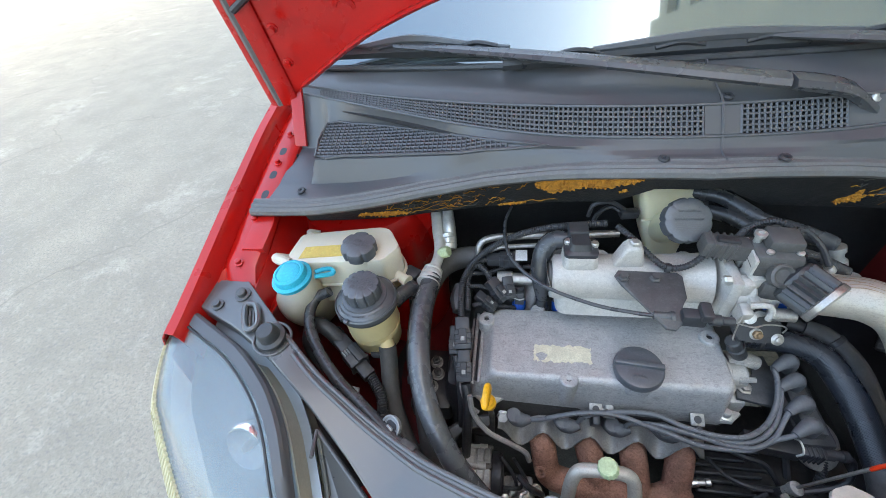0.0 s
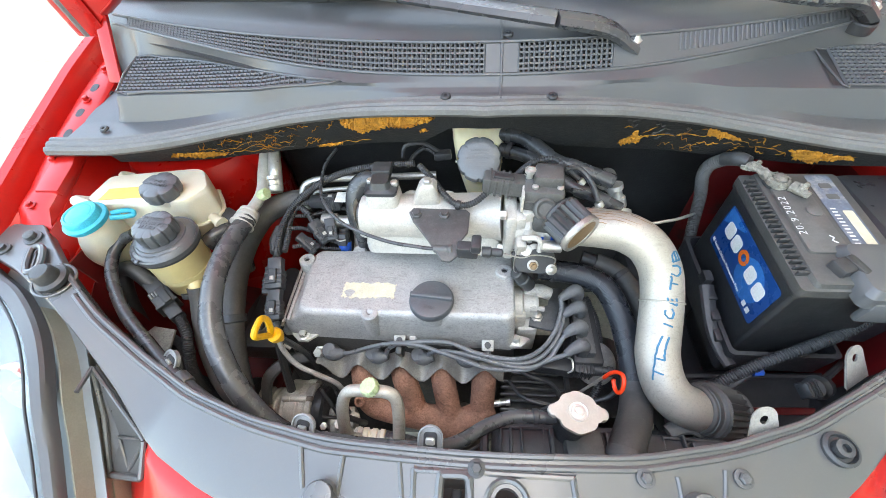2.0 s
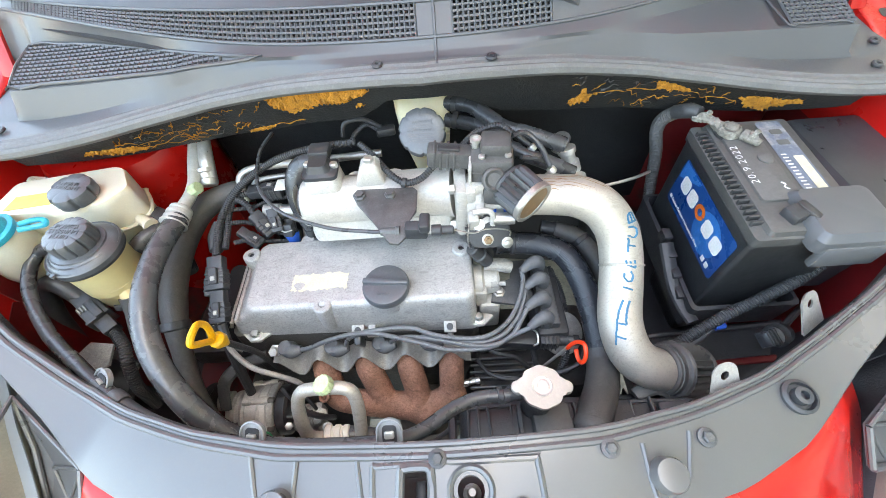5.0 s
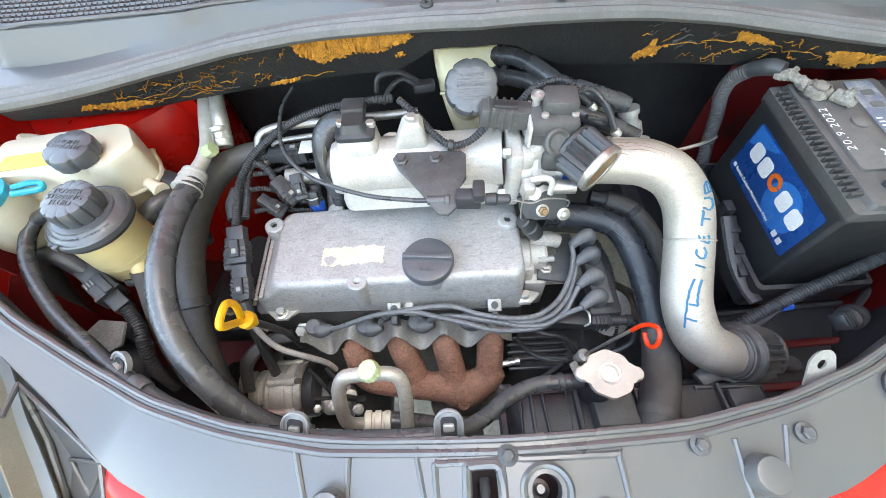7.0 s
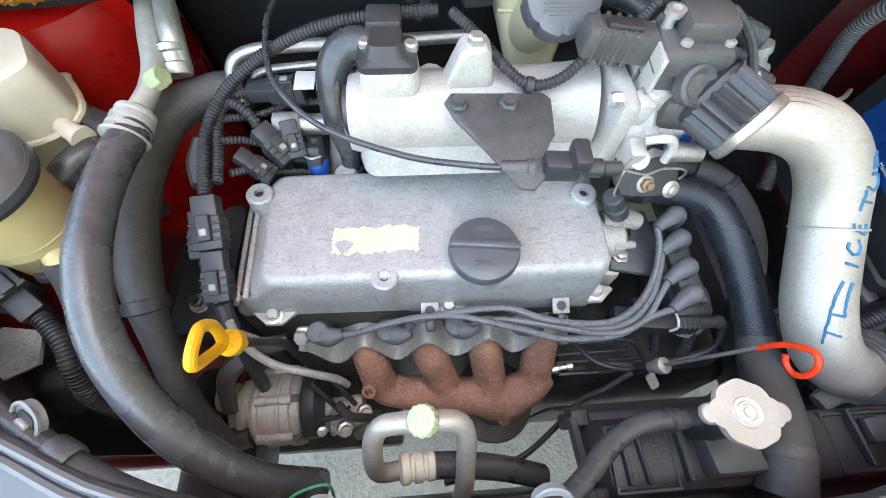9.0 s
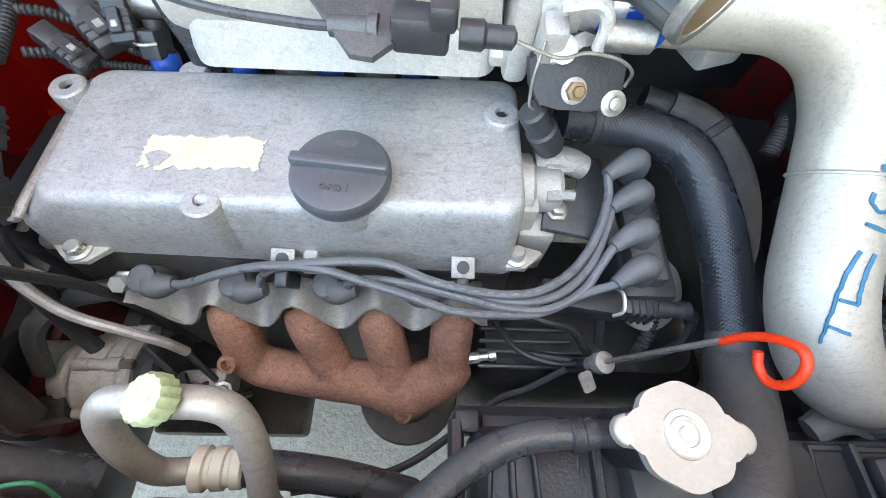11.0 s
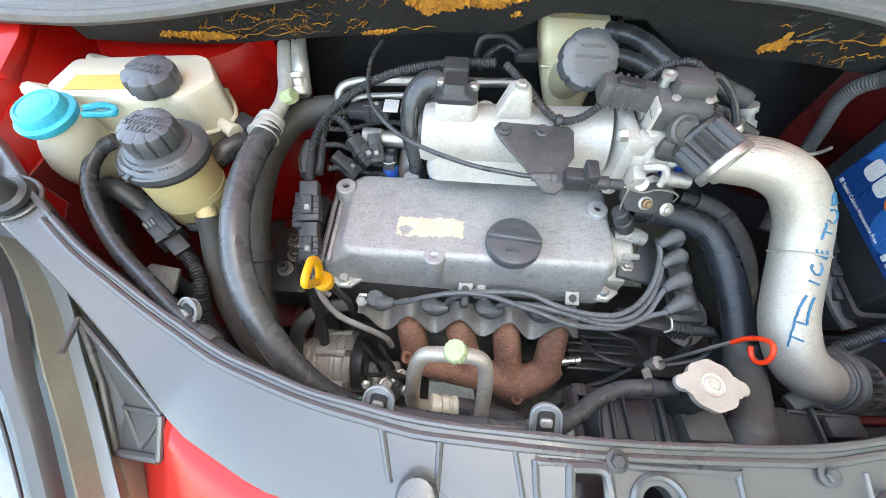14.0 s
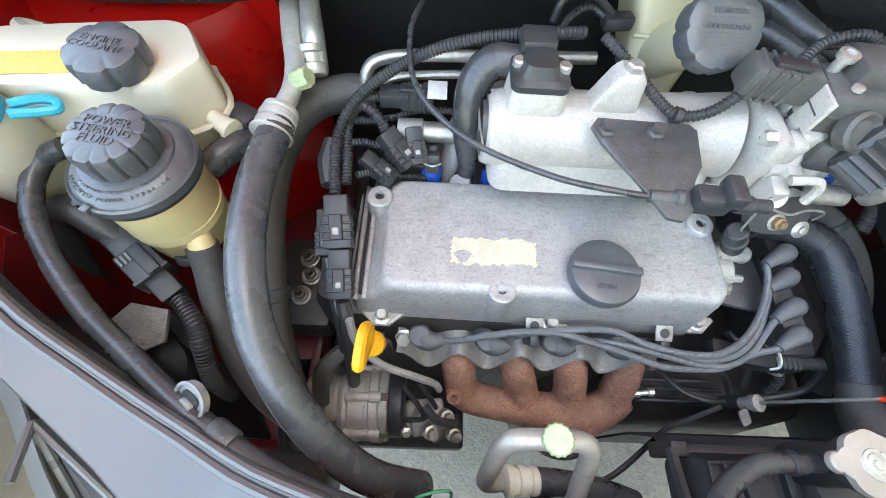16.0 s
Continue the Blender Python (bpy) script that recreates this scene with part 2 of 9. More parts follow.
HOSE = material("hose rubber", (0.058, 0.060, 0.065), 0.28, vary=0.3, scale=25, grain=500, bump=0.3, depth=0.001, dust=0.16, dust_color=(0.2, 0.2, 0.2), spec=0.65, scratch=0.15)
# dark plastics, and the fill of sheets that stand in for shade
DARK = material("grimy dark plastic and shade fill", (0.042, 0.042, 0.046), 0.42, vary=0.35, scale=40, grain=400, bump=0.3, dust=0.09, dust_color=(0.13, 0.128, 0.125), fleck=0.35, pale=0.2)
COVER = material("worn grey painted metal", (0.50, 0.49, 0.477), 0.42, metal=0.25, vary=0.16, scale=45, grain=900, bump=0.3, depth=0.001, second=(0.32, 0.305, 0.285), spots=0.62, dust=0.12, dust_color=(0.53, 0.51, 0.47), fleck=0.4, pale=0.3, scratch=0.5)
CAST = material("cast aluminium", (0.60, 0.575, 0.535), 0.52, metal=0.3, vary=0.12, scale=40, grain=900, bump=0.5, depth=0.0012, second=(0.46, 0.43, 0.39), spots=0.64, dust=0.06, fleck=0.3, pale=0.3, scratch=0.25)
ALU = material("brushed aluminium tube", (0.50, 0.465, 0.405), 0.44, metal=0.4, vary=0.12, scale=24, grain=1400, bump=0.06, depth=0.0006, second=(0.40, 0.34, 0.26), spots=0.60, fleck=0.25, pale=0.1, scratch=0.3)
STEEL = material("dull steel", (0.5, 0.48, 0.45), 0.42, metal=0.8, vary=0.25, scale=120, grain=600, bump=0.15, second=(0.22, 0.16, 0.12), spots=0.62)
RADCAP = material("pale worn metal", (0.52, 0.47, 0.415), 0.5, metal=0.35, vary=0.12, scale=30, grain=500, bump=0.08, fleck=0.2, pale=0.2)
ZINC = material("zinc plated metal", (0.72, 0.71, 0.67), 0.36, metal=0.7, vary=0.2, scale=60, grain=600, bump=0.1, fleck=0.3, pale=0.2)
RUST = material("rusty cast iron", (0.46, 0.225, 0.155), 0.85, metal=0.0, vary=0.35, scale=26, grain=300, bump=0.9, depth=0.0022, second=(0.23, 0.13, 0.105), spots=0.60, dust=0.3, dust_color=(0.55, 0.33, 0.235), fleck=0.55, pale=0.5, scratch=0.75)
OUTLET = material("scorched grey-brown steel", (0.17, 0.145, 0.125), 0.6, metal=0.2, vary=0.3, scale=40, grain=500, bump=0.4, depth=0.001, second=(0.09, 0.075, 0.065), spots=0.56)
SHIELD = material("grey stamped steel", (0.46, 0.44, 0.415), 0.5, metal=0.35, vary=0.22, scale=50, grain=500, bump=0.2, second=(0.24, 0.18, 0.14), spots=0.60)
BRACKET = material("grimy dark steel", (0.125, 0.127, 0.130), 0.45, metal=0.35, vary=0.25, scale=60, grain=500, bump=0.25, second=(0.105, 0.095, 0.085), spots=0.60, dust=0.08, dust_color=(0.25, 0.245, 0.235))
BLOCK = material("oily engine block", (0.075, 0.07, 0.066), 0.5, metal=0.2, vary=0.4, scale=40, grain=300, bump=0.5, second=(0.15, 0.125, 0.105), spots=0.56)
CREAM = material("aged white plastic", (0.76, 0.71, 0.575), 0.4, vary=0.08, scale=20, grain=500, bump=0.05, sss=0.25, dust=0.08, dust_color=(0.5, 0.45, 0.38), fleck=0.15, pale=0.1)
TANK_CREAM = material("yellow-cream reservoir plastic", (0.80, 0.72, 0.49), 0.38, vary=0.06, scale=18, grain=500, bump=0.04, sss=0.3, fleck=0.08, pale=0.06)
YELLOWED = material("yellowed reservoir plastic", (0.68, 0.56, 0.29), 0.36, vary=0.10, scale=14, grain=500, bump=0.04, sss=0.25, fleck=0.08, pale=0.05)
CYAN = material("light blue plastic", (0.03, 0.50, 0.68), 0.35, vary=0.08, scale=30, grain=700, bump=0.05)
YELLOW = material("yellow plastic", (0.85, 0.42, 0.012), 0.4, vary=0.12, scale=60, grain=700, bump=0.1)
STICKER_Y = material("yellow sticker", (0.82, 0.60, 0.16), 0.5, vary=0.12, scale=60, grain=500, bump=0.05)
ORANGE_RED = material("red coated wire", (0.85, 0.045, 0.008), 0.38, vary=0.08, scale=60, bump=0.05)
FOAM = material("torn orange foam", (0.66, 0.29, 0.035), 0.95, vary=0.4, scale=90, grain=500, bump=0.9, depth=0.004, second=(0.34, 0.14, 0.02), spots=0.56)
FELT = material("black insulation and void shade", (0.017, 0.018, 0.019), 0.6, vary=0.4, scale=30, grain=300, bump=0.6, depth=0.003, dust=0.03, dust_color=(0.06, 0.06, 0.058))
FELT_GREY = material("dusty felt scuffs", (0.11, 0.105, 0.10), 0.9, vary=0.3, scale=60, grain=500, bump=0.3)
GLASS_LENS = material("hazy headlight lens", (0.27, 0.315, 0.34), 0.16, vary=0.05, scale=8, grain=300, bump=0.0, coat=0.6, alpha=0.52, fleck=0.0, pale=0.0, rough_vary=0.04)
CHROME = material("headlight reflector", (0.30, 0.33, 0.35), 0.40, metal=0.5, vary=0.1, scale=10, bump=0.0, fleck=0.0, pale=0.0)
WHITE = material("white print", (0.82, 0.82, 0.80), 0.5, vary=0.06, scale=80, bump=0.0)
LABEL_BLUE = material("blue printed film", (0.006, 0.055, 0.22), 0.3, vary=0.08, scale=15, bump=0.0, fleck=0.1, pale=0.0)
LABEL_LIGHT = material("lighter blue film", (0.02, 0.16, 0.48), 0.3, vary=0.05, scale=15, bump=0.0)
LABEL_ORANGE = material("orange print", (0.85, 0.16, 0.02), 0.4, vary=0.05, bump=0.0)
BLUE_INK = material("blue paint print", (0.03, 0.18, 0.32), 0.5, vary=0.25, scale=90, bump=0.05, second=(0.22, 0.30, 0.36), spots=0.60)
SILICONE = material("blue silicone sleeve", (0.015, 0.11, 0.55), 0.4, vary=0.1, scale=60, bump=0.05)
# grimy, darker copy of RED: the lower bay's shade is in the colour
GRIMY_SHADED_RED = material("grimy red paint darkened for shade", (0.17, 0.006, 0.008), 0.42, vary=0.35, scale=12, grain=300, bump=0.08, second=(0.035, 0.016, 0.016), spots=0.54, dust=0.06, dust_color=(0.08, 0.05, 0.045), fleck=0.3, pale=0.1)
BATTERY = material("black battery case", (0.036, 0.037, 0.039), 0.42, vary=0.25, scale=25, grain=600, bump=0.12, dust=0.3, dust_color=(0.15, 0.145, 0.14))
LEAD = material("corroded lead", (0.30, 0.285, 0.25), 0.65, metal=0.3, vary=0.4, scale=120, grain=400, bump=0.8, depth=0.003, second=(0.52, 0.50, 0.44), spots=0.52)
PALE = material("peeled label paper", (0.74, 0.68, 0.50), 0.7, vary=0.15, scale=60, grain=500, bump=0.2)
MINT = material("pale green cap", (0.50, 0.58, 0.33), 0.5, vary=0.12, scale=60, bump=0.1)
CRIMP = material("pale crimped aluminium", (0.60, 0.59, 0.55), 0.45, metal=0.25, vary=0.15, scale=60, grain=500, bump=0.1, fleck=0.3, pale=0.2)
CAPGREY = material("dark grey cap plastic", (0.085, 0.091, 0.101), 0.38, vary=0.2, scale=40, grain=900, bump=0.2, depth=0.001, spec=0.8, coat=0.25, dust=0.15, dust_color=(0.20, 0.20, 0.205))
PRINT = material("raised grey lettering", (0.12, 0.12, 0.125), 0.5, vary=0.1, scale=60, bump=0.0)
GRIMY_CAST = material("grimy cast aluminium", (0.50, 0.485, 0.455), 0.5, metal=0.35, vary=0.25, scale=60, grain=700, bump=0.5, depth=0.001, second=(0.22, 0.21, 0.195), spots=0.58, fleck=0.45, pale=0.35, scratch=0.45)
BRASS = material("stained brown metal", (0.34, 0.22, 0.12), 0.5, metal=0.4, vary=0.3, scale=60, grain=500, bump=0.2)
HOUSING = material("olive-grey housing plastic", (0.30, 0.295, 0.25), 0.42, vary=0.15, scale=20, grain=500, bump=0.1, fleck=0.25, pale=0.15)
GREYPLASTIC = material("dusty grey-black plastic", (0.092, 0.090, 0.088), 0.5, vary=0.25, scale=50, grain=700, bump=0.25, depth=0.001, second=(0.05, 0.049, 0.048), spots=0.56, dust=0.2, dust_color=(0.22, 0.21, 0.20))
BATTERY_LID = material("dusty battery lid", (0.075, 0.074, 0.072), 0.5, vary=0.25, scale=40, grain=600, bump=0.15, dust=0.5, dust_color=(0.18, 0.175, 0.165))
WIRE = material("grey ignition cable", (0.15, 0.155, 0.165), 0.34, vary=0.2, scale=60, grain=700, bump=0.2, dust=0.25, dust_color=(0.30, 0.30, 0.30))
LAMP = material("round bulb reflector", (0.86, 0.88, 0.90), 0.18, metal=0.8, vary=0.05, scale=30, bump=0.0, fleck=0.0, pale=0.0)
AC_HOSE = material("satin grey-black hose", (0.085, 0.088, 0.095), 0.27, vary=0.3, scale=25, grain=500, bump=0.3, depth=0.001, dust=0.10, dust_color=(0.3, 0.3, 0.3), spec=0.8, scratch=0.25)
DUSTY_RUBBER = material("dusty brown-grey rubber", (0.080, 0.077, 0.075), 0.55, vary=0.35, scale=40, grain=400, bump=0.5, depth=0.001, dust=0.3, dust_color=(0.2, 0.185, 0.17))
CLIPGREY = material("light grey clip plastic", (0.27, 0.275, 0.28), 0.42, vary=0.2, scale=60, grain=700, bump=0.15, fleck=0.25, pale=0.15)
BOOTGREY = material("faded blue-grey rubber", (0.125, 0.130, 0.140), 0.5, vary=0.25, scale=60, grain=600, bump=0.2, dust=0.3, dust_color=(0.24, 0.23, 0.22))
SEAL_GREY = material("sun-greyed rubber", (0.165, 0.165, 0.165), 0.5, vary=0.2, scale=20, grain=700, bump=0.2, depth=0.001)
WIPER_GREY = material("satin dark wiper arm", (0.075, 0.078, 0.085), 0.28, vary=0.12, scale=20, grain=900, bump=0.08, spec=0.7, fleck=0.2, pale=0.1)
GREEN = material("green wire", (0.08, 0.42, 0.2), 0.45, vary=0.1, bump=0.0)
SLAM = material("satin grey front cover plastic", (0.090, 0.091, 0.093), 0.31, vary=0.10, scale=5, grain=1600, bump=0.10, depth=0.0005, spec=0.9, coat=0.3, dust=0.12, dust_color=(0.20, 0.185, 0.165), fleck=0.12, pale=0.10, rough_vary=0.07)
WORN_LABEL = material("worn grey-blue film", (0.16, 0.19, 0.25), 0.5, vary=0.25, scale=40, bump=0.02, second=(0.36, 0.36, 0.36), spots=0.5)
GREY_VENT = material("dusty grey battery panel", (0.10, 0.098, 0.095), 0.6, vary=0.2, scale=40, grain=600, bump=0.1, dust=0.5, dust_color=(0.20, 0.195, 0.185))


def woven(base):
    """Hose rubber with a knitted relief."""
    m = material("knitted hose rubber", base, 0.30, vary=0.25, scale=25, grain=600, bump=0.15, depth=0.001, dust=0.08, dust_color=(0.15, 0.15, 0.155), fleck=0.3, pale=0.2)
    nt = m.node_tree
    b = nt.nodes["Principled BSDF"]
    co = nt.nodes.new("ShaderNodeTexCoord").outputs["Object"]
    old = b.inputs["Normal"].links[0].from_socket
    total = None
    for turn in (0.75, -0.75):
        mp = nt.nodes.new("ShaderNodeMapping")
        mp.inputs["Rotation"].default_value = (0, 0, turn)
        w = nt.nodes.new("ShaderNodeTexWave")
        w.inputs["Scale"].default_value = 150.0
        nt.links.new(co, mp.inputs["Vector"])
        nt.links.new(mp.outputs[0], w.inputs["Vector"])
        if total is None:
            total = w.outputs["Fac"]
        else:
            k = nt.nodes.new("ShaderNodeMath")
            k.operation = "MULTIPLY"
            nt.links.new(total, k.inputs[0])
            nt.links.new(w.outputs["Fac"], k.inputs[1])
            total = k.outputs[0]
    n = nt.nodes.new("ShaderNodeBump")
    n.inputs["Strength"].default_value, n.inputs["Distance"].default_value = 0.35, 0.0008
    nt.links.new(total, n.inputs["Height"])
    nt.links.new(old, n.inputs["Normal"])
    nt.links.new(n.outputs[0], b.inputs["Normal"])
    return m


WOVEN = woven((0.030, 0.033, 0.040))

# ---- ground and the building whose shade lies over the yard ----
def ground_material():
    m = material("weathered concrete", (0.355, 0.328, 0.272), 0.85, vary=0.2, scale=3.0, grain=110, bump=0.5, depth=0.008, second=(0.48, 0.447, 0.38), spots=0.56, spec=0.3, fleck=0.4, pale=0.35)
    nt = m.node_tree
    b = nt.nodes["Principled BSDF"]
    col = b.inputs["Base Color"].links[0].from_socket
    co = nt.nodes.new("ShaderNodeTexCoord").outputs["Object"]
    warp = nt.nodes.new("ShaderNodeTexNoise")
    warp.inputs["Scale"].default_value = 2.5
    add = nt.nodes.new("ShaderNodeMixRGB")
    add.blend_type, add.inputs[0].default_value = "ADD", 0.5
    crack = nt.nodes.new("ShaderNodeTexVoronoi")
    crack.feature, crack.inputs["Scale"].default_value = "DISTANCE_TO_EDGE", 0.5
    ramp = nt.nodes.new("ShaderNodeMapRange")
    ramp.inputs[1].default_value, ramp.inputs[2].default_value, ramp.inputs[3].default_value, ramp.inputs[4].default_value = 0.0, 0.006, 0.3, 0.0
    speck = nt.nodes.new("ShaderNodeTexNoise")
    speck.inputs["Scale"].default_value, speck.inputs["Detail"].default_value = 75.0, 12.0
    sr = nt.nodes.new("ShaderNodeMapRange")
    sr.inputs[1].default_value, sr.inputs[2].default_value, sr.inputs[3].default_value, sr.inputs[4].default_value = 0.52, 0.64, 0.0, 0.6
    m1, m2 = nt.nodes.new("ShaderNodeMixRGB"), nt.nodes.new("ShaderNodeMixRGB")
    m1.inputs[2].default_value = (0.12, 0.11, 0.10, 1)
    m2.inputs[2].default_value = (0.22, 0.21, 0.195, 1)
    L = nt.links.new
    L(co, warp.inputs["Vector"]), L(co, add.inputs[1]), L(warp.outputs["Color"], add.inputs[2]), L(add.outputs[0], crack.inputs["Vector"])
    L(crack.outputs["Distance"], ramp.inputs[0]), L(ramp.outputs[0], m1.inputs[0]), L(col, m1.inputs[1])
    L(co, speck.inputs["Vector"]), L(speck.outputs["Fac"], sr.inputs[0]), L(sr.outputs[0], m2.inputs[0]), L(m1.outputs[0], m2.inputs[1])
    L(m2.outputs[0], b.inputs["Base Color"])
    return m


CONCRETE = ground_material()
solo("ground", sheet([[(x, y, 0) for x in (-400, -20, 0, 20, 400)] for y in (-400, -20, 0, 20, 400)]), CONCRETE,
     "pale weathered concrete yard with fine cracks and stains", "ground", kind="structure")

PLASTER = material("cream plaster wall", (0.55, 0.50, 0.37), 0.85, vary=0.08, scale=1.2, grain=60, bump=0.2, second=(0.60, 0.53, 0.38), spots=0.66)
WINDOW_GLASS = material("teal tinted window glass", (0.10, 0.22, 0.26), 0.08, vary=0.1, scale=1, bump=0.0)
FRAME_WHITE = material("white window frame", (0.75, 0.75, 0.72), 0.5, vary=0.05, bump=0.0)
building = thing("apartment_building", (5.6, 4, 0), "tall cream plastered building with teal windows beside the yard", "building")
FX, BH = 3.7, 17.0
bm = bmesh.new()
add_box(bm, (3.6, 40, BH - 0.2), pose(FX + 2.2, 4, BH / 2 - 0.1))
for i in range(7):
    add_box(bm, (0.4, 40, 1.1), pose(FX + 0.2, 4, 0.55 + i * 2.42))
for j in range(15):
    add_box(bm, (0.4, 1.3, BH), pose(FX + 0.205, -15.4 + j * 2.78, BH / 2))
part("wall", bm, PLASTER, building)
pane = frame_w = None
for i in range(6):
    for j in range(14):
        y, z = -14.01 + j * 2.78, 1.76 + i * 2.42
        if pane is None:
            y0, zz0 = y, z
            pane = part("window", box((0.04, 1.4, 1.24), (FX + 0.3, y, z), bevel=0.01), WINDOW_GLASS, building)
            frame_w = part("frame", box((0.07, 0.07, 1.24), (FX + 0.29, y, z), bevel=0.01), FRAME_WHITE, pane)
        else:
            w = again(pane, (0, y - y0, z - zz0))
            f = again(frame_w, (0, 0, 0))
            f.parent = w

# ---- the car's body ----
car = thing("car", (0, 0.9, 0), "red compact hatchback with its hood raised", "car")


def ridge_z(y):
    return interp(y, [(0.25, 0.862), (0.31, 0.877), (0.40, 0.905), (0.54, 0.950), (0.69, 0.995), (0.80, 1.02), (1.1, 1.06)])


def shelf_z(y):
    return interp(y, [(0.25, 0.845), (0.36, 0.878), (0.44, 0.897), (0.545, 0.935), (0.65, 0.965), (0.80, 1.0), (1.1, 1.03)])


def fender(s):
    rows = []
    for k in range(26):
        y = 0.29 + k * 0.032
        r, h = ridge_z(y), shelf_z(y) - 0.05 * min(1, max(0, (0.405 - y) / 0.03))
        flare = 0.01 * math.sin((y - 0.29) * 2)
        rows.append([(s * x, y, z) for x, z in ((0.80 + flare, 0.60), (0.815 + flare, 0.68), (0.806 + flare, r - 0.14), (0.793, r - 0.05), (0.778, r - 0.014), (0.766, r),
                                                (0.752, r - 0.003), (0.746, r - 0.012), (0.742, r - 0.035), (0.732, h - 0.010), (0.727, h - 0.003), (0.720, h), (0.682, h), (0.675, h - 0.004), (0.670, h - 0.03))])
    return sheet(rows, 0.002)


def apron(s):
    rows = []
    for k in range(22):
        y = 0.36 + k * 0.021
        h = shelf_z(y) - 0.02
        e = 0.012 * math.sin(k * 0.9)
        rows.append([(s * x, y, z) for x, z in ((0.672, h), (0.660 + e * 0.3, h - 0.05), (0.648, 0.825), (0.62 + e, 0.70), (0.60, 0.66))])
    return rows


def liner(s):
    rows = []
    for k in range(22):
        y = 0.20 + k * 0.029
        e = 0.010 * math.sin(k * 0.9)
        w = 0.10 * max(0, (0.36 - y) / 0.16)
        rows.append([(s * x, y, z) for x, z in ((0.628 + e * 0.5 - w * 0.9, 0.712 + 0.085 * min(1, max(0, (0.40 - y) / 0.05))), (0.612 + e - w, 0.705), (0.60 - w, 0.66), (0.565 - w, 0.60), (0.50 + e - w * 0.6, 0.545), (0.42, 0.52), (0.372, 0.50), (0.36, 0.47), (0.36, 0.44))])
    return rows


for s in (-1, 1):
    fen = part("fender", fender(s), RED, car, "red painted front fender")
    skin = apron(s)
    part("inner_fender", sheet([r[:3] for r in skin], 0.002), RED, car, "red painted inner fender")
    # lower inner panels get the darker red, shade put into the colour
    part("inner_fender", sheet([r[2:] for r in skin], 0.002), GRIMY_SHADED_RED, car, "lower inner fender, dirty and darkened for shade")
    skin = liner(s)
    part("lower_panel", sheet([r[:5] for r in skin[3:]], 0.002), GRIMY_SHADED_RED, car, "red lower inner panel, dirty and darkened for shade")
    # dark sheets added to stand for the shaded lower inner fender
    part("splash_liner", sheet([r[4:] for r in skin], 0.002), DARK, car, "dark liner standing in for shade")
    part("splash_shield", sheet([r[:5] for r in skin[:4]], 0.002), DARK, car, "dark sheet for shade behind the headlight")
    # mounting tabs, slots and screws along the fender's inner flange
    for y in (0.42, 0.50, 0.625, 0.70):
        z = shelf_z(y)
        part("bolt", lathe([(0.0075, 0), (0.0075, 0.002), (0.005, 0.003), (0.005, 0.008), (0.003, 0.009)], (s * 0.703, y, z), (0, -0.15, 1), 10), RED, fen)
    for y in (0.455, 0.552, 0.597, 0.655):
        part("slot", prism(rounded(0.013, 0.019, 0.006), 0.003, pose(s * 0.703, y, shelf_z(y) + 0.0004, 17, 0, 0)), DARK, fen, "dark slot in the flange")
    part("bracket", prism([(-0.02, -0.05), (0.02, -0.05), (0.024, 0.0), (0.016, 0.05), (-0.016, 0.05)], 0.012, pose(s * 0.688, 0.49, shelf_z(0.49) + 0.004, 18, 0, 0), 0.004), RED, fen)
    # right tower and side wall use the darkened red in place of shade
    part("strut_tower", lathe([(0.15, 0.0), (0.145, 0.22), (0.135, 0.335), (0.125, 0.365), (0.10, 0.375), (0.05, 0.37), (0.02, 0.365)], (s * 0.56, 0.655 + 0.14 * (s > 0), 0.50), (0, 0, 1), 40), RED if s < 0 else GRIMY_SHADED_RED, car, "red painted strut tower")
    part("side_wall", sheet([[(s * x, y, z) for x in (0.70, 0.62, 0.56, 0.52, 0.46 if s > 0 else 0.42, 0.455 if s > 0 else 0.415)] for y, z in ((0.585 + 0.14 * (s > 0), 0.94), (0.583 + 0.14 * (s > 0), 0.90), (0.60 + 0.13 * (s > 0), 0.86), (0.62 + 0.08 * (s > 0), 0.78), (0.63 + 0.07 * (s > 0), 0.6), (0.62 + 0.07 * (s > 0), 0.4))], 0.002), RED if s < 0 else GRIMY_SHADED_RED, car)
    # body-red rail given the dark steel colour in place of shade
    part("rail", box((0.10, 0.9, 0.10), (s * 0.41, 0.55, 0.46), bevel=0.012), BRACKET, car, "grimy frame rail, darkened for shade")
part("firewall", sheet([[(x, 0.74 + 0.02 * math.cos(x * 9), z) for x in np.linspace(-0.7, 0.7, 12)] for z in (0.99, 0.9, 0.75, 0.6, 0.4, 0.3)], 0.004), DARK, car, "dark bulkhead behind the engine")
part("cabin_floor", box((1.4, 2.4, 0.04), (0, 2.05, 0.25), bevel=0.01), DARK, car)
# rail and flange in the darkened red, coloured for shade
part("frame_rail", box((0.24, 0.46, 0.10), (-0.50, 0.42, 0.49), bevel=0.014, seg=3), GRIMY_SHADED_RED, car, "red frame rail, grimy and darkened for shade")
part("rail_flange", box((0.012, 0.46, 0.05), (-0.385, 0.42, 0.56), bevel=0.003), GRIMY_SHADED_RED, car)
part("door_panel", sheet([[(-0.80, y, z) for y in (1.05, 1.6, 2.2, 3.0)] for z in (0.4, 0.6, 0.95, 1.02)], 0.01), RED, car)
part("door_panel", sheet([[(0.80, y, z) for y in (1.05, 1.6, 2.2, 3.0)] for z in (0.4, 0.6, 0.95, 1.02)], 0.01), RED, car)


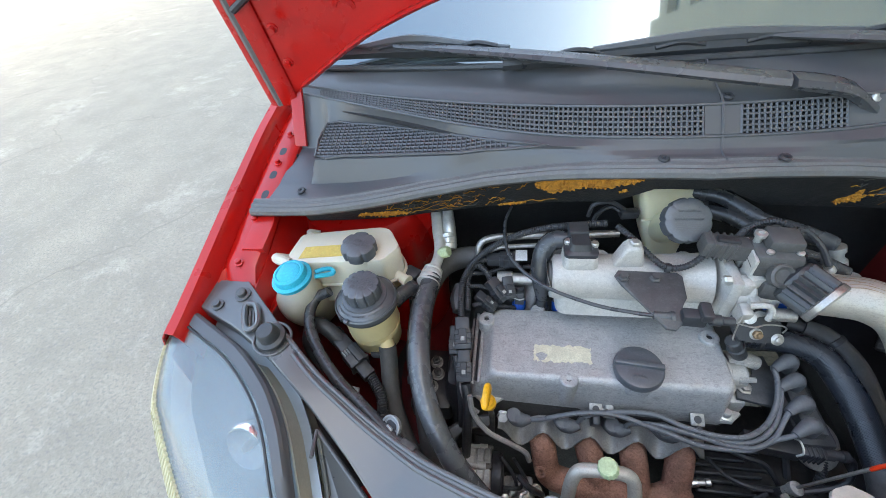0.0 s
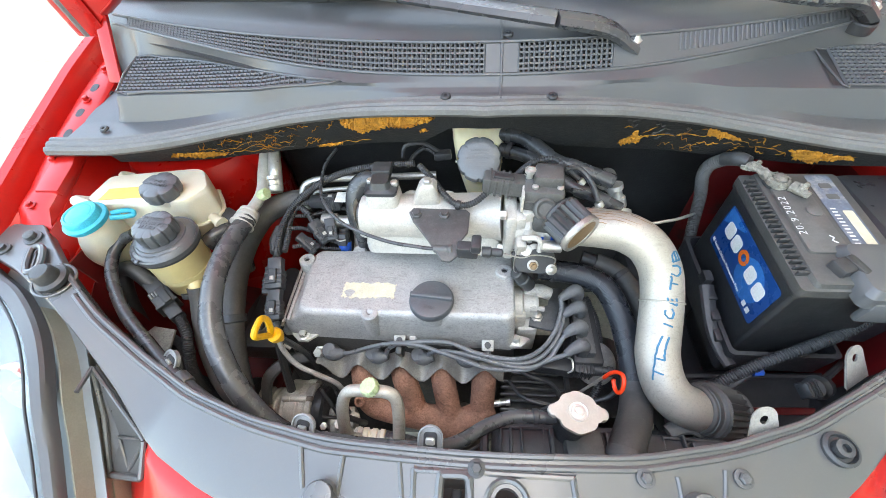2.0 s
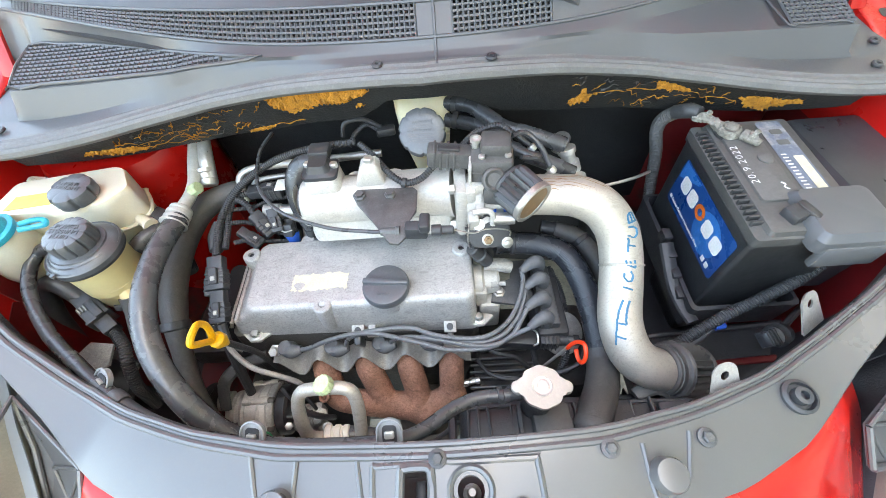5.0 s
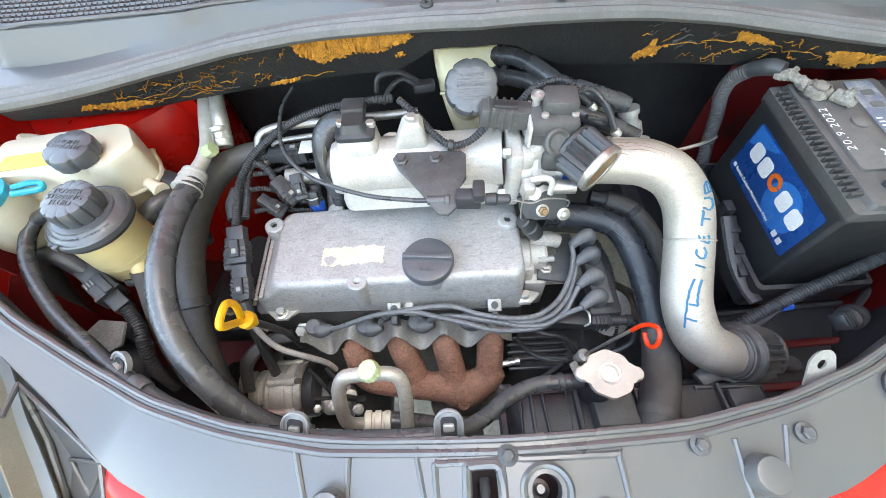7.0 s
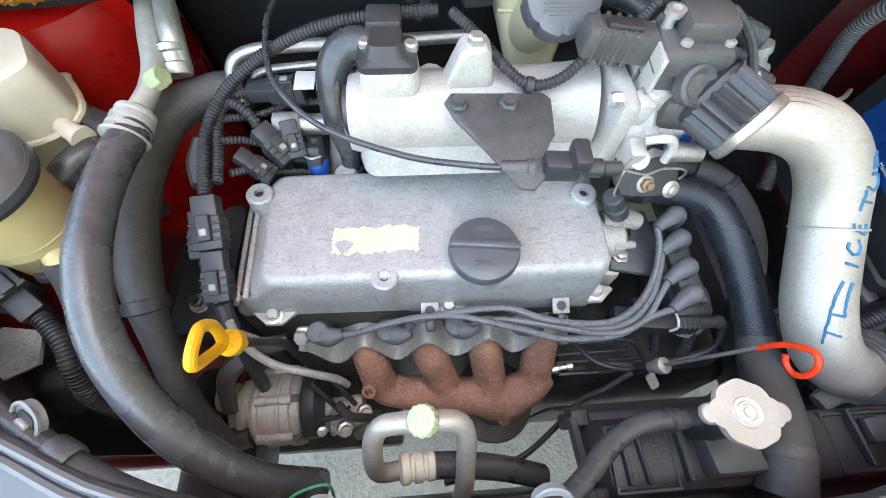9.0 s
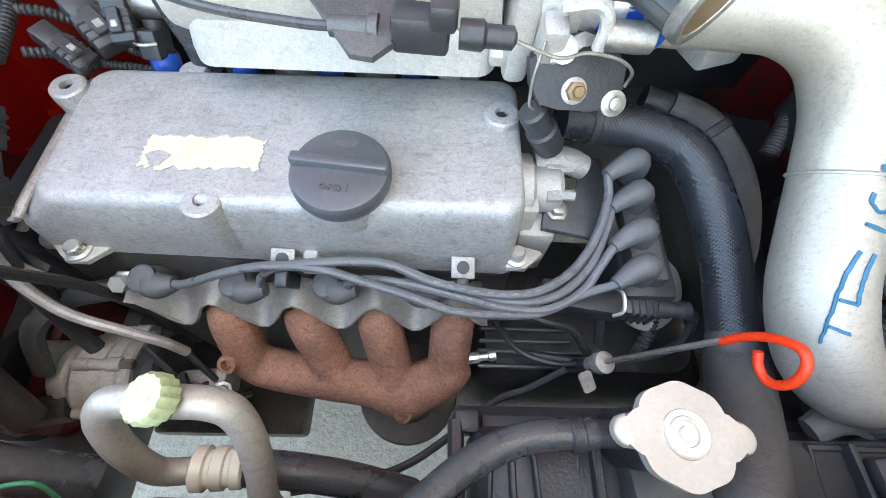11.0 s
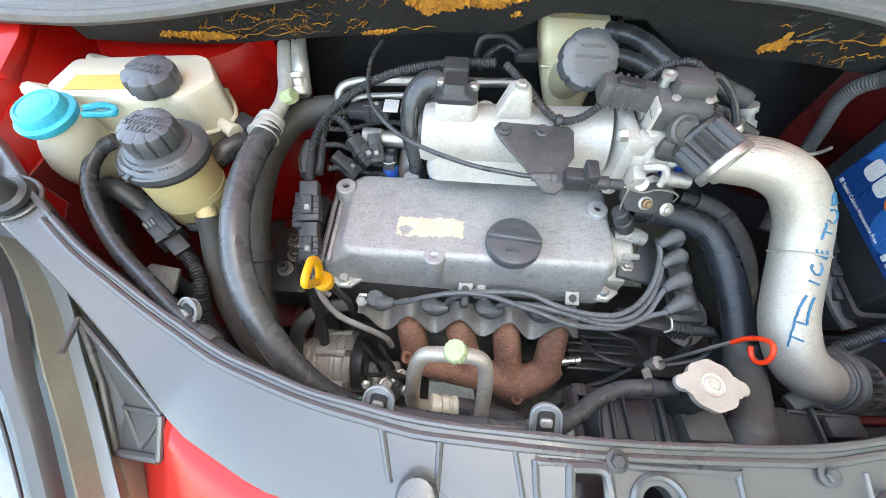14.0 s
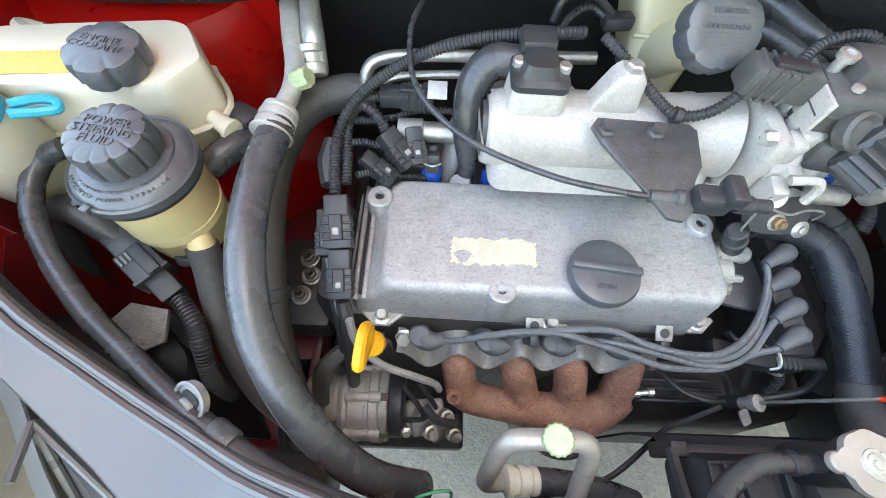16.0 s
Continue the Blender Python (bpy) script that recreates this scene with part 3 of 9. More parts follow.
for s in (-1, 1):
    for y in (0.72, 2.95):
        c = Vector((s * 0.715, y, 0.272))
        wheel = part("wheel", lathe([(0.05, -0.05), (0.165, -0.06), (0.172, -0.072), (0.176, -0.072), (0.176, 0.072), (0.172, 0.072), (0.165, 0.05), (0.06, 0.03), (0.012, 0.034)], c, (s, 0, 0), 36), CLIPGREY, car, "grey steel wheel")
        part("tyre", lathe([(0.174, -0.070), (0.182, -0.080), (0.235, -0.086), (0.262, -0.074), (0.271, -0.045), (0.272, 0.0), (0.271, 0.045), (0.262, 0.074), (0.235, 0.086), (0.182, 0.080), (0.174, 0.070)], c, (s, 0, 0), 48), RUBBER, wheel, "black rubber tyre")


# ---- cowl, seal, windscreen ----
def seal_y(x):
    return interp(abs(x), [(0, 0.512), (0.10, 0.522), (0.2, 0.538), (0.3, 0.545), (0.4, 0.538), (0.5, 0.523), (0.6, 0.510), (0.72, 0.508)])


def seal_z(x):
    return 0.942 + 0.064 * (math.cos(math.pi * min(abs(x) / 0.62, 1)) + 1) / 2


def cowl_nodes(x):
    a = abs(x)
    t = min(max((a - 0.16) / 0.44, 0), 1)
    f = t * t * (3 - 2 * t)
    g = min(a / 0.62, 1.1) ** 2
    sy, sz = seal_y(x), seal_z(x)
    mixf = lambda u, v, k: u + (v - u) * k
    e = min(max((a - 0.607) / 0.008, 0), 1)
    return [(sy + 0.010, sz + 0.003), (max(sy + 0.016, mixf(0.540, 0.572, f)), mixf(1.010, 0.946, f)), (max(sy + 0.02, mixf(0.548, 0.586, f)), mixf(mixf(1.014, 0.986, f), 0.949, e)),
            (mixf(0.553, 0.676, f), mixf(mixf(1.019, 1.010, f), 0.960, e)), (mixf(0.558, 0.710, g), mixf(1.026, 1.047, f)), (mixf(0.589, 0.724, g), mixf(1.058, 1.058, g)),
            (mixf(0.615, 0.745, g), mixf(1.068, 1.066, g)), (mixf(0.70, 0.80, g), mixf(1.086, 1.074, g))]


def cowl_strip(x_a, x_b, first, last, n=40, offset=(0, 0)):
    rows = []
    for k in range(n + 1):
        x = x_a + (x_b - x_a) * k / n
        nodes = cowl_nodes(x)[first:last + 1]
        row = []
        for (y1, z1), (y2, z2) in zip(nodes, nodes[1:]):
            row += [(x, y1 + offset[0], z1 + offset[1]), (x, (y1 * 0.8 + y2 * 0.2) + offset[0], z1 * 0.8 + z2 * 0.2 + offset[1]), (x, (y1 * 0.2 + y2 * 0.8) + offset[0], z1 * 0.2 + z2 * 0.8 + offset[1])]
        row.append((x, nodes[-1][0] + offset[0], nodes[-1][1] + offset[1]))
        rows.append(row)
    return sheet(rows, 0.0025)


def on_cowl(x, node, v=0.0):
    n = cowl_nodes(x)
    y, z = n[node]
    if v:
        y2, z2 = n[node + 1]
        y, z = y + (y2 - y) * v, z + (z2 - z) * v
    return Vector((x, y, z))


cowl = thing("cowl_panel", (0.02, 0.6, 0.95), "dark grey plastic cowl panel with air grilles under the windscreen", "cowl")
SEAM = 0.022
for xa, xb in ((-0.680, SEAM - 0.0012), (SEAM + 0.0012, 0.680)):
    part("lower_panel", cowl_strip(xa, xb, 0, 4, 90), TRIM, cowl)
    part("deck", cowl_strip(xa, xb, 5, 7), TRIM, cowl)
part("grille_band", cowl_strip(0.175, 0.680, 4, 5), TRIM, cowl, "closed ribbed band")
part("grille_band", cowl_strip(-0.680, -0.62, 4, 5, 6), TRIM, cowl)
part("grille_band", cowl_strip(-0.002, 0.046, 4, 5, 4), TRIM, cowl)
# dark backing sheet drawn in as the shade within the grille
part("duct", sheet([[on_cowl(x, 4) + Vector((0, -0.006, -0.016)), on_cowl(x, 4, 0.5) + Vector((0, 0.012, -0.018)), on_cowl(x, 5) + Vector((0, 0.022, -0.012)), on_cowl(x, 5) + Vector((0, 0.034, 0.004))] for x in np.linspace(-0.64, 0.19, 42)], 0.002), DARK, cowl, "dark sheet for shade behind the grille")
for k in (4, 5):
    part("border", tube([on_cowl(x, k) + Vector((0, 0, 0.0012)) for x in np.linspace(-0.66, 0.66, 34)], 0.0024, sides=6, per=2), TRIM, cowl, "raised border line")
part("seam_strip", tube([on_cowl(SEAM, k) + Vector((0, 0, 0.001)) for k in range(8)], 0.002, sides=6, per=3), TRIM, cowl)


def bars(bm, segments, w, h):
    for a, b in segments:
        add_tube(bm, [a, b], w, sides=4, sharp=True, flat=h)


bm = bmesh.new()
segs = []
for lo, hi in ((-0.62, -0.002), (0.046, 0.175)):
    n = int((hi - lo) / 0.0068)
    for k in range(n + 1):
        x = lo + (hi - lo) * k / n
        segs.append((on_cowl(x, 4), on_cowl(x, 5)))
bars(bm, segs, 0.0019, 1.0)
for lo, hi in ((-0.62, -0.002), (0.046, 0.175)):
    for v in (0.0, 0.17, 0.33, 0.5, 0.67, 0.83, 1.0):
        n = max(4, int((hi - lo) / 0.03))
        pts = [on_cowl(lo + (hi - lo) * k / n, 4, v) if v < 1 else on_cowl(lo + (hi - lo) * k / n, 5) for k in range(n + 1)]
        add_tube(bm, pts, 0.0019, sides=4, sharp=True)
part("grille", bm, TRIM, cowl, "open square-holed air grille")
bm = bmesh.new()
for k in range(46):
    x = 0.27 + k * 0.0068
    add_tube(bm, [on_cowl(x, 4, 0.35) + Vector((0, 0, 0.0005)), on_cowl(x, 4, 0.95) + Vector((0, 0, 0.0005))], 0.0016, sides=5, sharp=True)
part("rib_field", bm, TRIM, cowl)
for s in (-1, 1):
    # the triangular side grille
    bm, back = bmesh.new(), []
    x_out, x_in = 0.602, (0.27 if s < 0 else 0.512)
    segs = []

    def vent_point(x, d, s=s):
        lo, hi = on_cowl(s * x, 2, 0.06), on_cowl(s * x, 2, 0.96)
        return lo + (hi - lo) * d

    def depth_at(x):
        return (on_cowl(x, 2, 0.96) - on_cowl(x, 2, 0.06)).length

    n = int((x_out - x_in) / 0.0078)
    for k in range(n + 1):
        x = x_out - (x_out - x_in) * k / n
        segs.append((vent_point(x, 0) + Vector((0, 0, 0.0022)), vent_point(x, 1) + Vector((0, 0, 0.0022))))
    bars(bm, segs, 0.0021, 1.0)
    for j in range(15):
        d = j * 0.0078
        pts = []
        for k in range(n + 1):
            x = x_out - (x_out - x_in) * k / n
            if depth_at(x) > d:
                pts.append(vent_point(x, d / depth_at(x)) + Vector((0, 0, 0.0022)))
        if len(pts) > 2:
            add_tube(bm, pts, 0.0021, sides=4, sharp=True)
    part("side_grille", bm, TRIM, cowl, "triangular honeycomb grille")
    if s > 0:
        x_in -= 0.02
    rim = [vent_point(x_out, 0), vent_point(x_out, 1)] + [vent_point(x_out - (x_out - x_in + (0.06 if s < 0 else 0)) * k / 8, 1) for k in range(1, 9)] + [vent_point(x_in - (0.06 if s < 0 else 0) + (x_out - x_in + (0.06 if s < 0 else 0)) * k / 8, 0) for k in range(1, 8)]
    part("rim", tube([p + Vector((0, 0, 0.0025)) for p in rim], 0.0026 if s < 0 else 0.0014, sides=8, per=2, closed=True), TRIM, cowl)
    # dark sheet laid on the solid panel as the vent's shade
    part("duct", sheet([[vent_point(x_out - (x_out - x_in) * k / 12, d) + Vector((0, 0, 0.0012)) for d in (0.0, 1.0)] for k in range(13)]), DARK, cowl, "dark sheet for shade behind the side grille")
for x, y, z in ((-0.055, 0.529, 1.010), (0.092, 0.527, 1.010), (-0.68, 0.652, 0.957), (-0.625, 0.547, 0.948), (0.66, 0.60, 0.953), (0.63, 0.545, 0.948), (0.03, 0.60, 1.064)):
    part("clip", lathe([(0.0075, 0), (0.0075, 0.002), (0.0055, 0.0035), (0.0025, 0.003), (0.002, 0.001)], (x, y, z), (0, -0.2, 1), 12), BLACK_PLASTIC, cowl)

seal_rows = []
for k in range(61):
    x = -0.705 + 1.41 * k / 60
    y, z = seal_y(x), seal_z(x)
    seal_rows.append([(x, y + dy, z + dz) for dy, dz in ((0.006, -0.020), (-0.006, -0.016), (-0.011, -0.010), (-0.010, -0.003), (-0.006, 0.001), (-0.002, 0.0), (0.001, 0.003), (0.006, 0.0045), (0.009, 0.003), (0.012, 0.0055), (0.017, 0.0055), (0.020, 0.002))])
bseal = thing("bulkhead_seal", (0, 0.53, 0.96), "black rubber weatherstrip along the cowl edge", "seal")
part("front_lip", sheet([r[:7] for r in seal_rows], 0.003), SEAL_GREY, bseal)
part("channel", sheet([r[6:] for r in seal_rows], 0.003), SEAL_GREY, bseal, "grey ridged channel")

GLASS = bpy.data.materials.new("reflective tinted glass")
GLASS.use_nodes = True
gb = GLASS.node_tree.nodes["Principled BSDF"]
gb.inputs["Base Color"].default_value = (0.235, 0.280, 0.295, 1)
gb.inputs["Metallic"].default_value, gb.inputs["Roughness"].default_value = 0.75, 0.04
screen = thing("windshield", (0, 0.8, 1.08), "sloping windscreen with reflective film", "windshield")
rows = []
for k in range(13):
    v = k / 12
    row = []
    for j in range(25):
        u = -1 + 2 * j / 24
        x = u * (0.70 - 0.14 * v)
        row.append((x, 0.695 + 0.11 * u * u + v * 0.92 - 0.05 * u * u * v, 1.084 - 0.012 * u * u + v * 0.56 + 0.03 * math.sin(v * math.pi)))
    rows.append(row)
part("glass", sheet(rows, 0.005), GLASS, screen)
part("lower_seal", tube([(p[0], p[1] - 0.004, p[2] + 0.002) for p in rows[0][::2]], 0.006, sides=8, per=2), RUBBER, screen)
for s in (0, -1):
    part("pillar", tube([(r[s][0] * 1.03, r[s][1], r[s][2] - 0.004) for r in rows], 0.03, sides=10, per=1, flat=0.6), RED, screen, "red windscreen pillar")
part("roof", sheet([[(x, 1.60 + y, 1.645 + 0.03 * (1 - (x / 0.6) ** 2) - 0.02 * y * y) for x in np.linspace(-0.6, 0.6, 9)] for y in (0, 0.5, 1.0, 1.5)], 0.01), RED, car)


def wiper(name, pivot, elbow, joint, tip_a, tip_b):
    w = thing(name, pivot, "black windscreen wiper resting on the glass", "wiper", "wipers")
    P, E, J, A, B = [Vector(p) for p in (pivot, elbow, joint, tip_a, tip_b)]
    bm = bmesh.new()
    add_tube(bm, [P, P.lerp(E, 0.4) + Vector((0, 0, 0.012)), E], [0.022, 0.026, 0.023], sides=8, flat=0.42)
    part("arm_base", bm, WIPER_GREY, w)
    part("arm", tube([E, E.lerp(J, 0.5) + Vector((0, -0.01, 0.006)), J], [0.022, 0.018, 0.011], sides=8, flat=0.42), WIPER_GREY, w)
    part("nut", lathe([(0.012, -0.004), (0.012, 0.002), (0.0085, 0.003), (0.0085, 0.010), (0.005, 0.012), (0.003, 0.016)], P + Vector((0, 0, 0.004)), (0, -0.3, 1), 12), ZINC, w, "bare steel pivot nut")
    part("socket", lathe([(0.019, -0.012), (0.019, 0.002), (0.017, 0.004), (0.015, 0.000), (0.015, -0.006)], P + Vector((0, 0, -0.008)), (0, -0.2, 1), 18), DARK, w)
    blade = part("blade", tube([A, A.lerp(B, 0.5) + Vector((0, 0.006, 0.004)), B], [0.008, 0.012, 0.008], sides=6, flat=1.2), BLACK_PLASTIC, w)
    d = (B - A).normalized()
    for k in (0.18, 0.42, 0.62, 0.84):
        c = A.lerp(B, k) + Vector((0, -0.002, 0.009))
        part("yoke", tube([c - d * 0.035, c + Vector((0, 0, 0.006)), c + d * 0.035], 0.004, sides=6), BLACK_PLASTIC, blade)
    part("bridge", tube([A.lerp(B, 0.22) + Vector((0, 0, 0.012)), A.lerp(B, 0.5) + Vector((0, 0, 0.022)), A.lerp(B, 0.8) + Vector((0, 0, 0.012))], [0.004, 0.007, 0.004], sides=6, flat=1.3), TRIM, blade)
    return w


wiper("wiper", (0.209, 0.607, 1.040), (0.094, 0.598, 1.084), (-0.47, 0.752, 1.116), (-0.612, 0.772, 1.102), (-0.27, 0.728, 1.102))
wiper("wiper", (0.545, 0.670, 1.054), (0.440, 0.648, 1.086), (0.10, 0.712, 1.108), (-0.280, 0.694, 1.092), (0.350, 0.712, 1.094))

# ---- the raised hood ----
hood = thing("hood", (0, 0.70, 1.03), "raised red hood seen from its bare underside", "car hood")
TH = radians(66)
hrows, inner_rows = [], []
for k in range(15):
    v = k / 14
    row, low = [], []
    for j in range(25):
        u = -1 + 2 * j / 24
        w = 0.70 - 0.10 * v ** 3
        d = 0.0 + 0.86 * v - 0.09 * v * u * u * v + (1 - v) * 0.205 * (1 - abs(u) ** 2.45)
        bow = 0.06 * (1 - u * u) + 0.05 * math.sin(v * math.pi)
        y = 0.725 - d * math.cos(TH) + bow * math.sin(TH)
        z = 1.035 + d * math.sin(TH) + bow * math.cos(TH)
        row.append((u * w, y, z))
    hrows.append(row)
part("panel", sheet(hrows, 0.004), RED, hood)
def hood_at(u, v, off):
    k, j = v * 14, (u + 1) * 12
    p = Vector(hrows[min(int(k), 14)][min(int(j), 24)])
    return p + off * Vector((0, -math.sin(TH), -math.cos(TH)))
for u in (-0.93, 0.93):
    part("stiffener", tube([hood_at(u, v, 0.006) for v in (0.0, 0.15, 0.3, 0.5, 0.7, 0.9, 1.0)], 0.030, sides=14, flat=0.14), RED, hood)
    part("edge_seal", tube([hood_at(u * 1.06, v, 0.004) + Vector((0.010 * (1 if u > 0 else -1), 0, 0)) for v in (0.0, 0.15, 0.3, 0.5, 0.7, 0.9, 1.0)], 0.0085, sides=8), SEAL_GREY, hood, "grey rubber edge seal")
part("stiffener", tube([hood_at(u, 0.07, 0.006) for u in (-0.9, -0.6, -0.3, 0, 0.3, 0.6, 0.9)], 0.016, sides=10, flat=0.3), RED, hood)
part("stiffener", tube([hood_at(u, 0.93, 0.008) for u in (-0.9, -0.6, -0.3, 0, 0.3, 0.6, 0.9)], 0.024, sides=10, flat=0.5), RED, hood)
part("washer_line", tube([hood_at(u, 0.26 - 0.03 * u * u, 0.014) for u in (-0.92, -0.7, -0.45, -0.2, 0.1, 0.4, 0.7, 0.92)], 0.006, sides=8), DARK, hood, "dark washer hose")
for u, v in ((-0.72, 0.14), (-0.5, 0.12), (-0.8, 0.28), (0.72, 0.14), (0.5, 0.12), (0.8, 0.28)):
    part("pressing", lathe([(0.020, 0), (0.019, 0.003), (0.012, 0.0035), (0.010, 0.001), (0.003, 0.001)], hood_at(u, v, 0.001), (0, -math.sin(TH), -math.cos(TH)), 24), RED, hood, "round pressed dimple")
for s in (-1, 1):
    part("hinge", prism([(-0.012, -0.06), (0.012, -0.06), (0.012, 0.05), (-0.012, 0.07)], 0.006, pose(s * 0.672, 0.70, 1.02, 60, 0, 0), 0.002), RED, hood, "red hinge strap")
    for v in (0.10, 0.16):
        p = hood_at(s * 0.9, v, 0.026)
        part("bolt", lathe([(0.009, 0), (0.009, 0.003), (0.006, 0.004), (0.006, 0.010)], p, (0, -math.sin(TH), -math.cos(TH)), 8), RED, hood)

# ---- insulation under the cowl, torn to its orange foam ----
ins = thing("firewall_insulation", (0, 0.55, 0.88), "black insulation mat torn open to orange foam", "insulation")


def mat_point(x, d, proud=0.0):
    """A point on the mat's face, d metres below the seal."""
    y, z = seal_y(x), seal_z(x)
    return Vector((x, y + 0.006 + 0.45 * d - proud, z - 0.016 - d - 0.3 * proud))


def mat_low(x):
    return interp(x, [(-0.60, 0.03), (-0.45, 0.055), (-0.25, 0.075), (-0.1, 0.07), (-0.07, 0.05), (-0.05, 0.034), (0.045, 0.034), (0.075, 0.055), (0.12, 0.08), (0.2, 0.085), (0.35, 0.07), (0.5, 0.05), (0.62, 0.03)])


part("mat", sheet([[mat_point(x, mat_low(x) * v) for v in (0, 0.25, 0.5, 0.75, 0.95, 1.0)] + [mat_point(x, mat_low(x) * 0.97, -0.012), mat_point(x, 0.002, -0.012)] for x in np.linspace(-0.62, 0.62, 60)]), FELT, ins)
# dark sheet added behind the engine, standing for a shaded void
part("lower_mat", sheet([[(x, 0.685 + 0.05 * abs(x), 0.93 - 0.36 * v) for v in (0, 0.4, 0.8, 1.0)] for x in np.linspace(-0.41, 0.50, 20)], 0.012), FELT, ins)
rng = random.Random(4)


def foam(edge, n=90, jag=0.0032):
    """A ragged patch of bared foam; edge holds (x, depth below the seal) corners in order."""
    loop = []
    for (x0, d0), (x1, d1) in zip(edge, edge[1:] + edge[:1]):
        m = max(3, int(math.hypot(x1 - x0, d1 - d0) / 0.0022))
        for k in range(m):
            t = k / m
            loop.append((x0 + (x1 - x0) * t + jag * (rng.random() - 0.5) * 2, d0 + (d1 - d0) * t + jag * (rng.random() - 0.5) * 2))
    bm = bmesh.new()
    ring = [bm.verts.new((x, max(0.001, d), 0)) for x, d in loop]
    bmesh.ops.triangle_fill(bm, edges=[bm.edges.new((ring[k], ring[(k + 1) % len(ring)])) for k in range(len(ring))], use_beauty=True)
    bmesh.ops.subdivide_edges(bm, edges=[e for e in bm.edges if e.calc_length() > 0.004], cuts=2, use_grid_fill=False)
    bmesh.ops.triangulate(bm, faces=bm.faces)
    rim = {v for e in bm.edges if e.is_boundary for v in e.verts}
    for v in bm.verts:
        v.co = mat_point(v.co.x, v.co.y, 0.0006 if v in rim else 0.001 + 0.004 * rng.random() ** 2)
    part("torn_patch", bm, FOAM, ins, "bared orange foam", sharp=10)


def streak(x, d, length, slope, w, mtl):
    pts = []
    for k in range(6):
        t = k / 5
        pts.append(mat_point(x + length * t, min(max(d + slope * t + 0.009 * (rng.random() - 0.5), 0.003), 0.08), 0.0008))
    part("tear", tube(pts, [0.0004, w, w * 0.35, w * 1.2, w * 0.3, w * 0.8, 0.0003], sides=5, per=2, flat=0.4), mtl, ins)


foam([(-0.226, 0.004), (-0.222, 0.026), (-0.212, 0.034), (-0.199, 0.046), (-0.182, 0.040), (-0.166, 0.036), (-0.152, 0.032), (-0.135, 0.034), (-0.112, 0.032), (-0.10, 0.027), (-0.085, 0.018), (-0.073, 0.012), (-0.09, 0.004), (-0.15, 0.002)])
foam([(-0.101, 0.040), (-0.090, 0.036), (-0.086, 0.041), (-0.096, 0.046)], jag=0.002)
foam([(0.216, 0.070), (0.222, 0.056), (0.231, 0.050), (0.229, 0.036), (0.237, 0.034), (0.243, 0.046), (0.258, 0.042), (0.249, 0.053), (0.247, 0.064), (0.234, 0.064), (0.228, 0.072)], jag=0.002)
foam([(0.333, 0.008), (0.350, 0.010), (0.374, 0.014), (0.389, 0.022), (0.378, 0.027), (0.362, 0.024), (0.345, 0.027), (0.336, 0.020)], jag=0.0022)
foam([(0.458, 0.024), (0.478, 0.018), (0.505, 0.020), (0.545, 0.018), (0.552, 0.026), (0.52, 0.034), (0.502, 0.046), (0.488, 0.040), (0.478, 0.044), (0.472, 0.034)], jag=0.0024)
foam([(-0.52, 0.020), (-0.49, 0.026), (-0.455, 0.034), (-0.440, 0.044), (-0.465, 0.047), (-0.50, 0.036), (-0.53, 0.028)], jag=0.002)
foam([(-0.287, 0.066), (-0.262, 0.062), (-0.246, 0.064), (-0.236, 0.062), (-0.240, 0.068), (-0.262, 0.071), (-0.28, 0.072)], jag=0.0014)
for a, b in (((0.258, 0.044), (0.298, 0.036)), ((0.298, 0.036), (0.345, 0.026)), ((0.298, 0.036), (0.32, 0.044)), ((0.385, 0.022), (0.415, 0.032)), ((0.415, 0.032), (0.46, 0.028)), ((0.415, 0.032), (0.435, 0.044)), ((0.246, 0.040), (0.262, 0.022)), ((-0.236, 0.064), (-0.186, 0.062)), ((-0.45, 0.036), (-0.40, 0.030)), ((-0.44, 0.046), (-0.38, 0.040)), ((-0.40, 0.030), (-0.345, 0.026)), ((-0.41, 0.048), (-0.35, 0.054))):
    streak(a[0], a[1], b[0] - a[0], b[1] - a[1], rng.uniform(0.0012, 0.0022), FOAM)
for k in range(95):
    x = rng.choice((rng.uniform(-0.50, -0.24), rng.uniform(-0.46, -0.30), rng.uniform(0.2, 0.52)))
    streak(x, rng.uniform(0.008, mat_low(x) - 0.008), rng.uniform(0.006, 0.026), rng.uniform(-0.016, 0.012), rng.uniform(0.0005, 0.0019), FOAM if rng.random() < 0.65 else FELT_GREY)

# ---- front end: the plastic cover over the radiator support, bumper, headlights ----
def slam_in(x):
    return interp(abs(x), [(0, 0.122), (0.08, 0.124), (0.17, 0.128), (0.27, 0.147), (0.36, 0.176), (0.45, 0.222), (0.52, 0.263), (0.60, 0.325), (0.70, 0.412)])


def slam_out(x):
    return interp(abs(x), [(0, 0.034), (0.10, 0.035), (0.18, 0.043), (0.30, 0.071), (0.38, 0.108), (0.416, 0.137), (0.45, 0.168), (0.523, 0.226), (0.596, 0.277), (0.67, 0.318), (0.76, 0.356)])


def slam_z(x, y):
    a = abs(x)
    t = min(max((a - 0.38) / 0.26, 0), 1)
    return 0.812 + 0.058 * t * t * (3 - 2 * t) - 0.24 * max(0.0, slam_in(x) - 0.012 - y) * (1 - 0.6 * t)


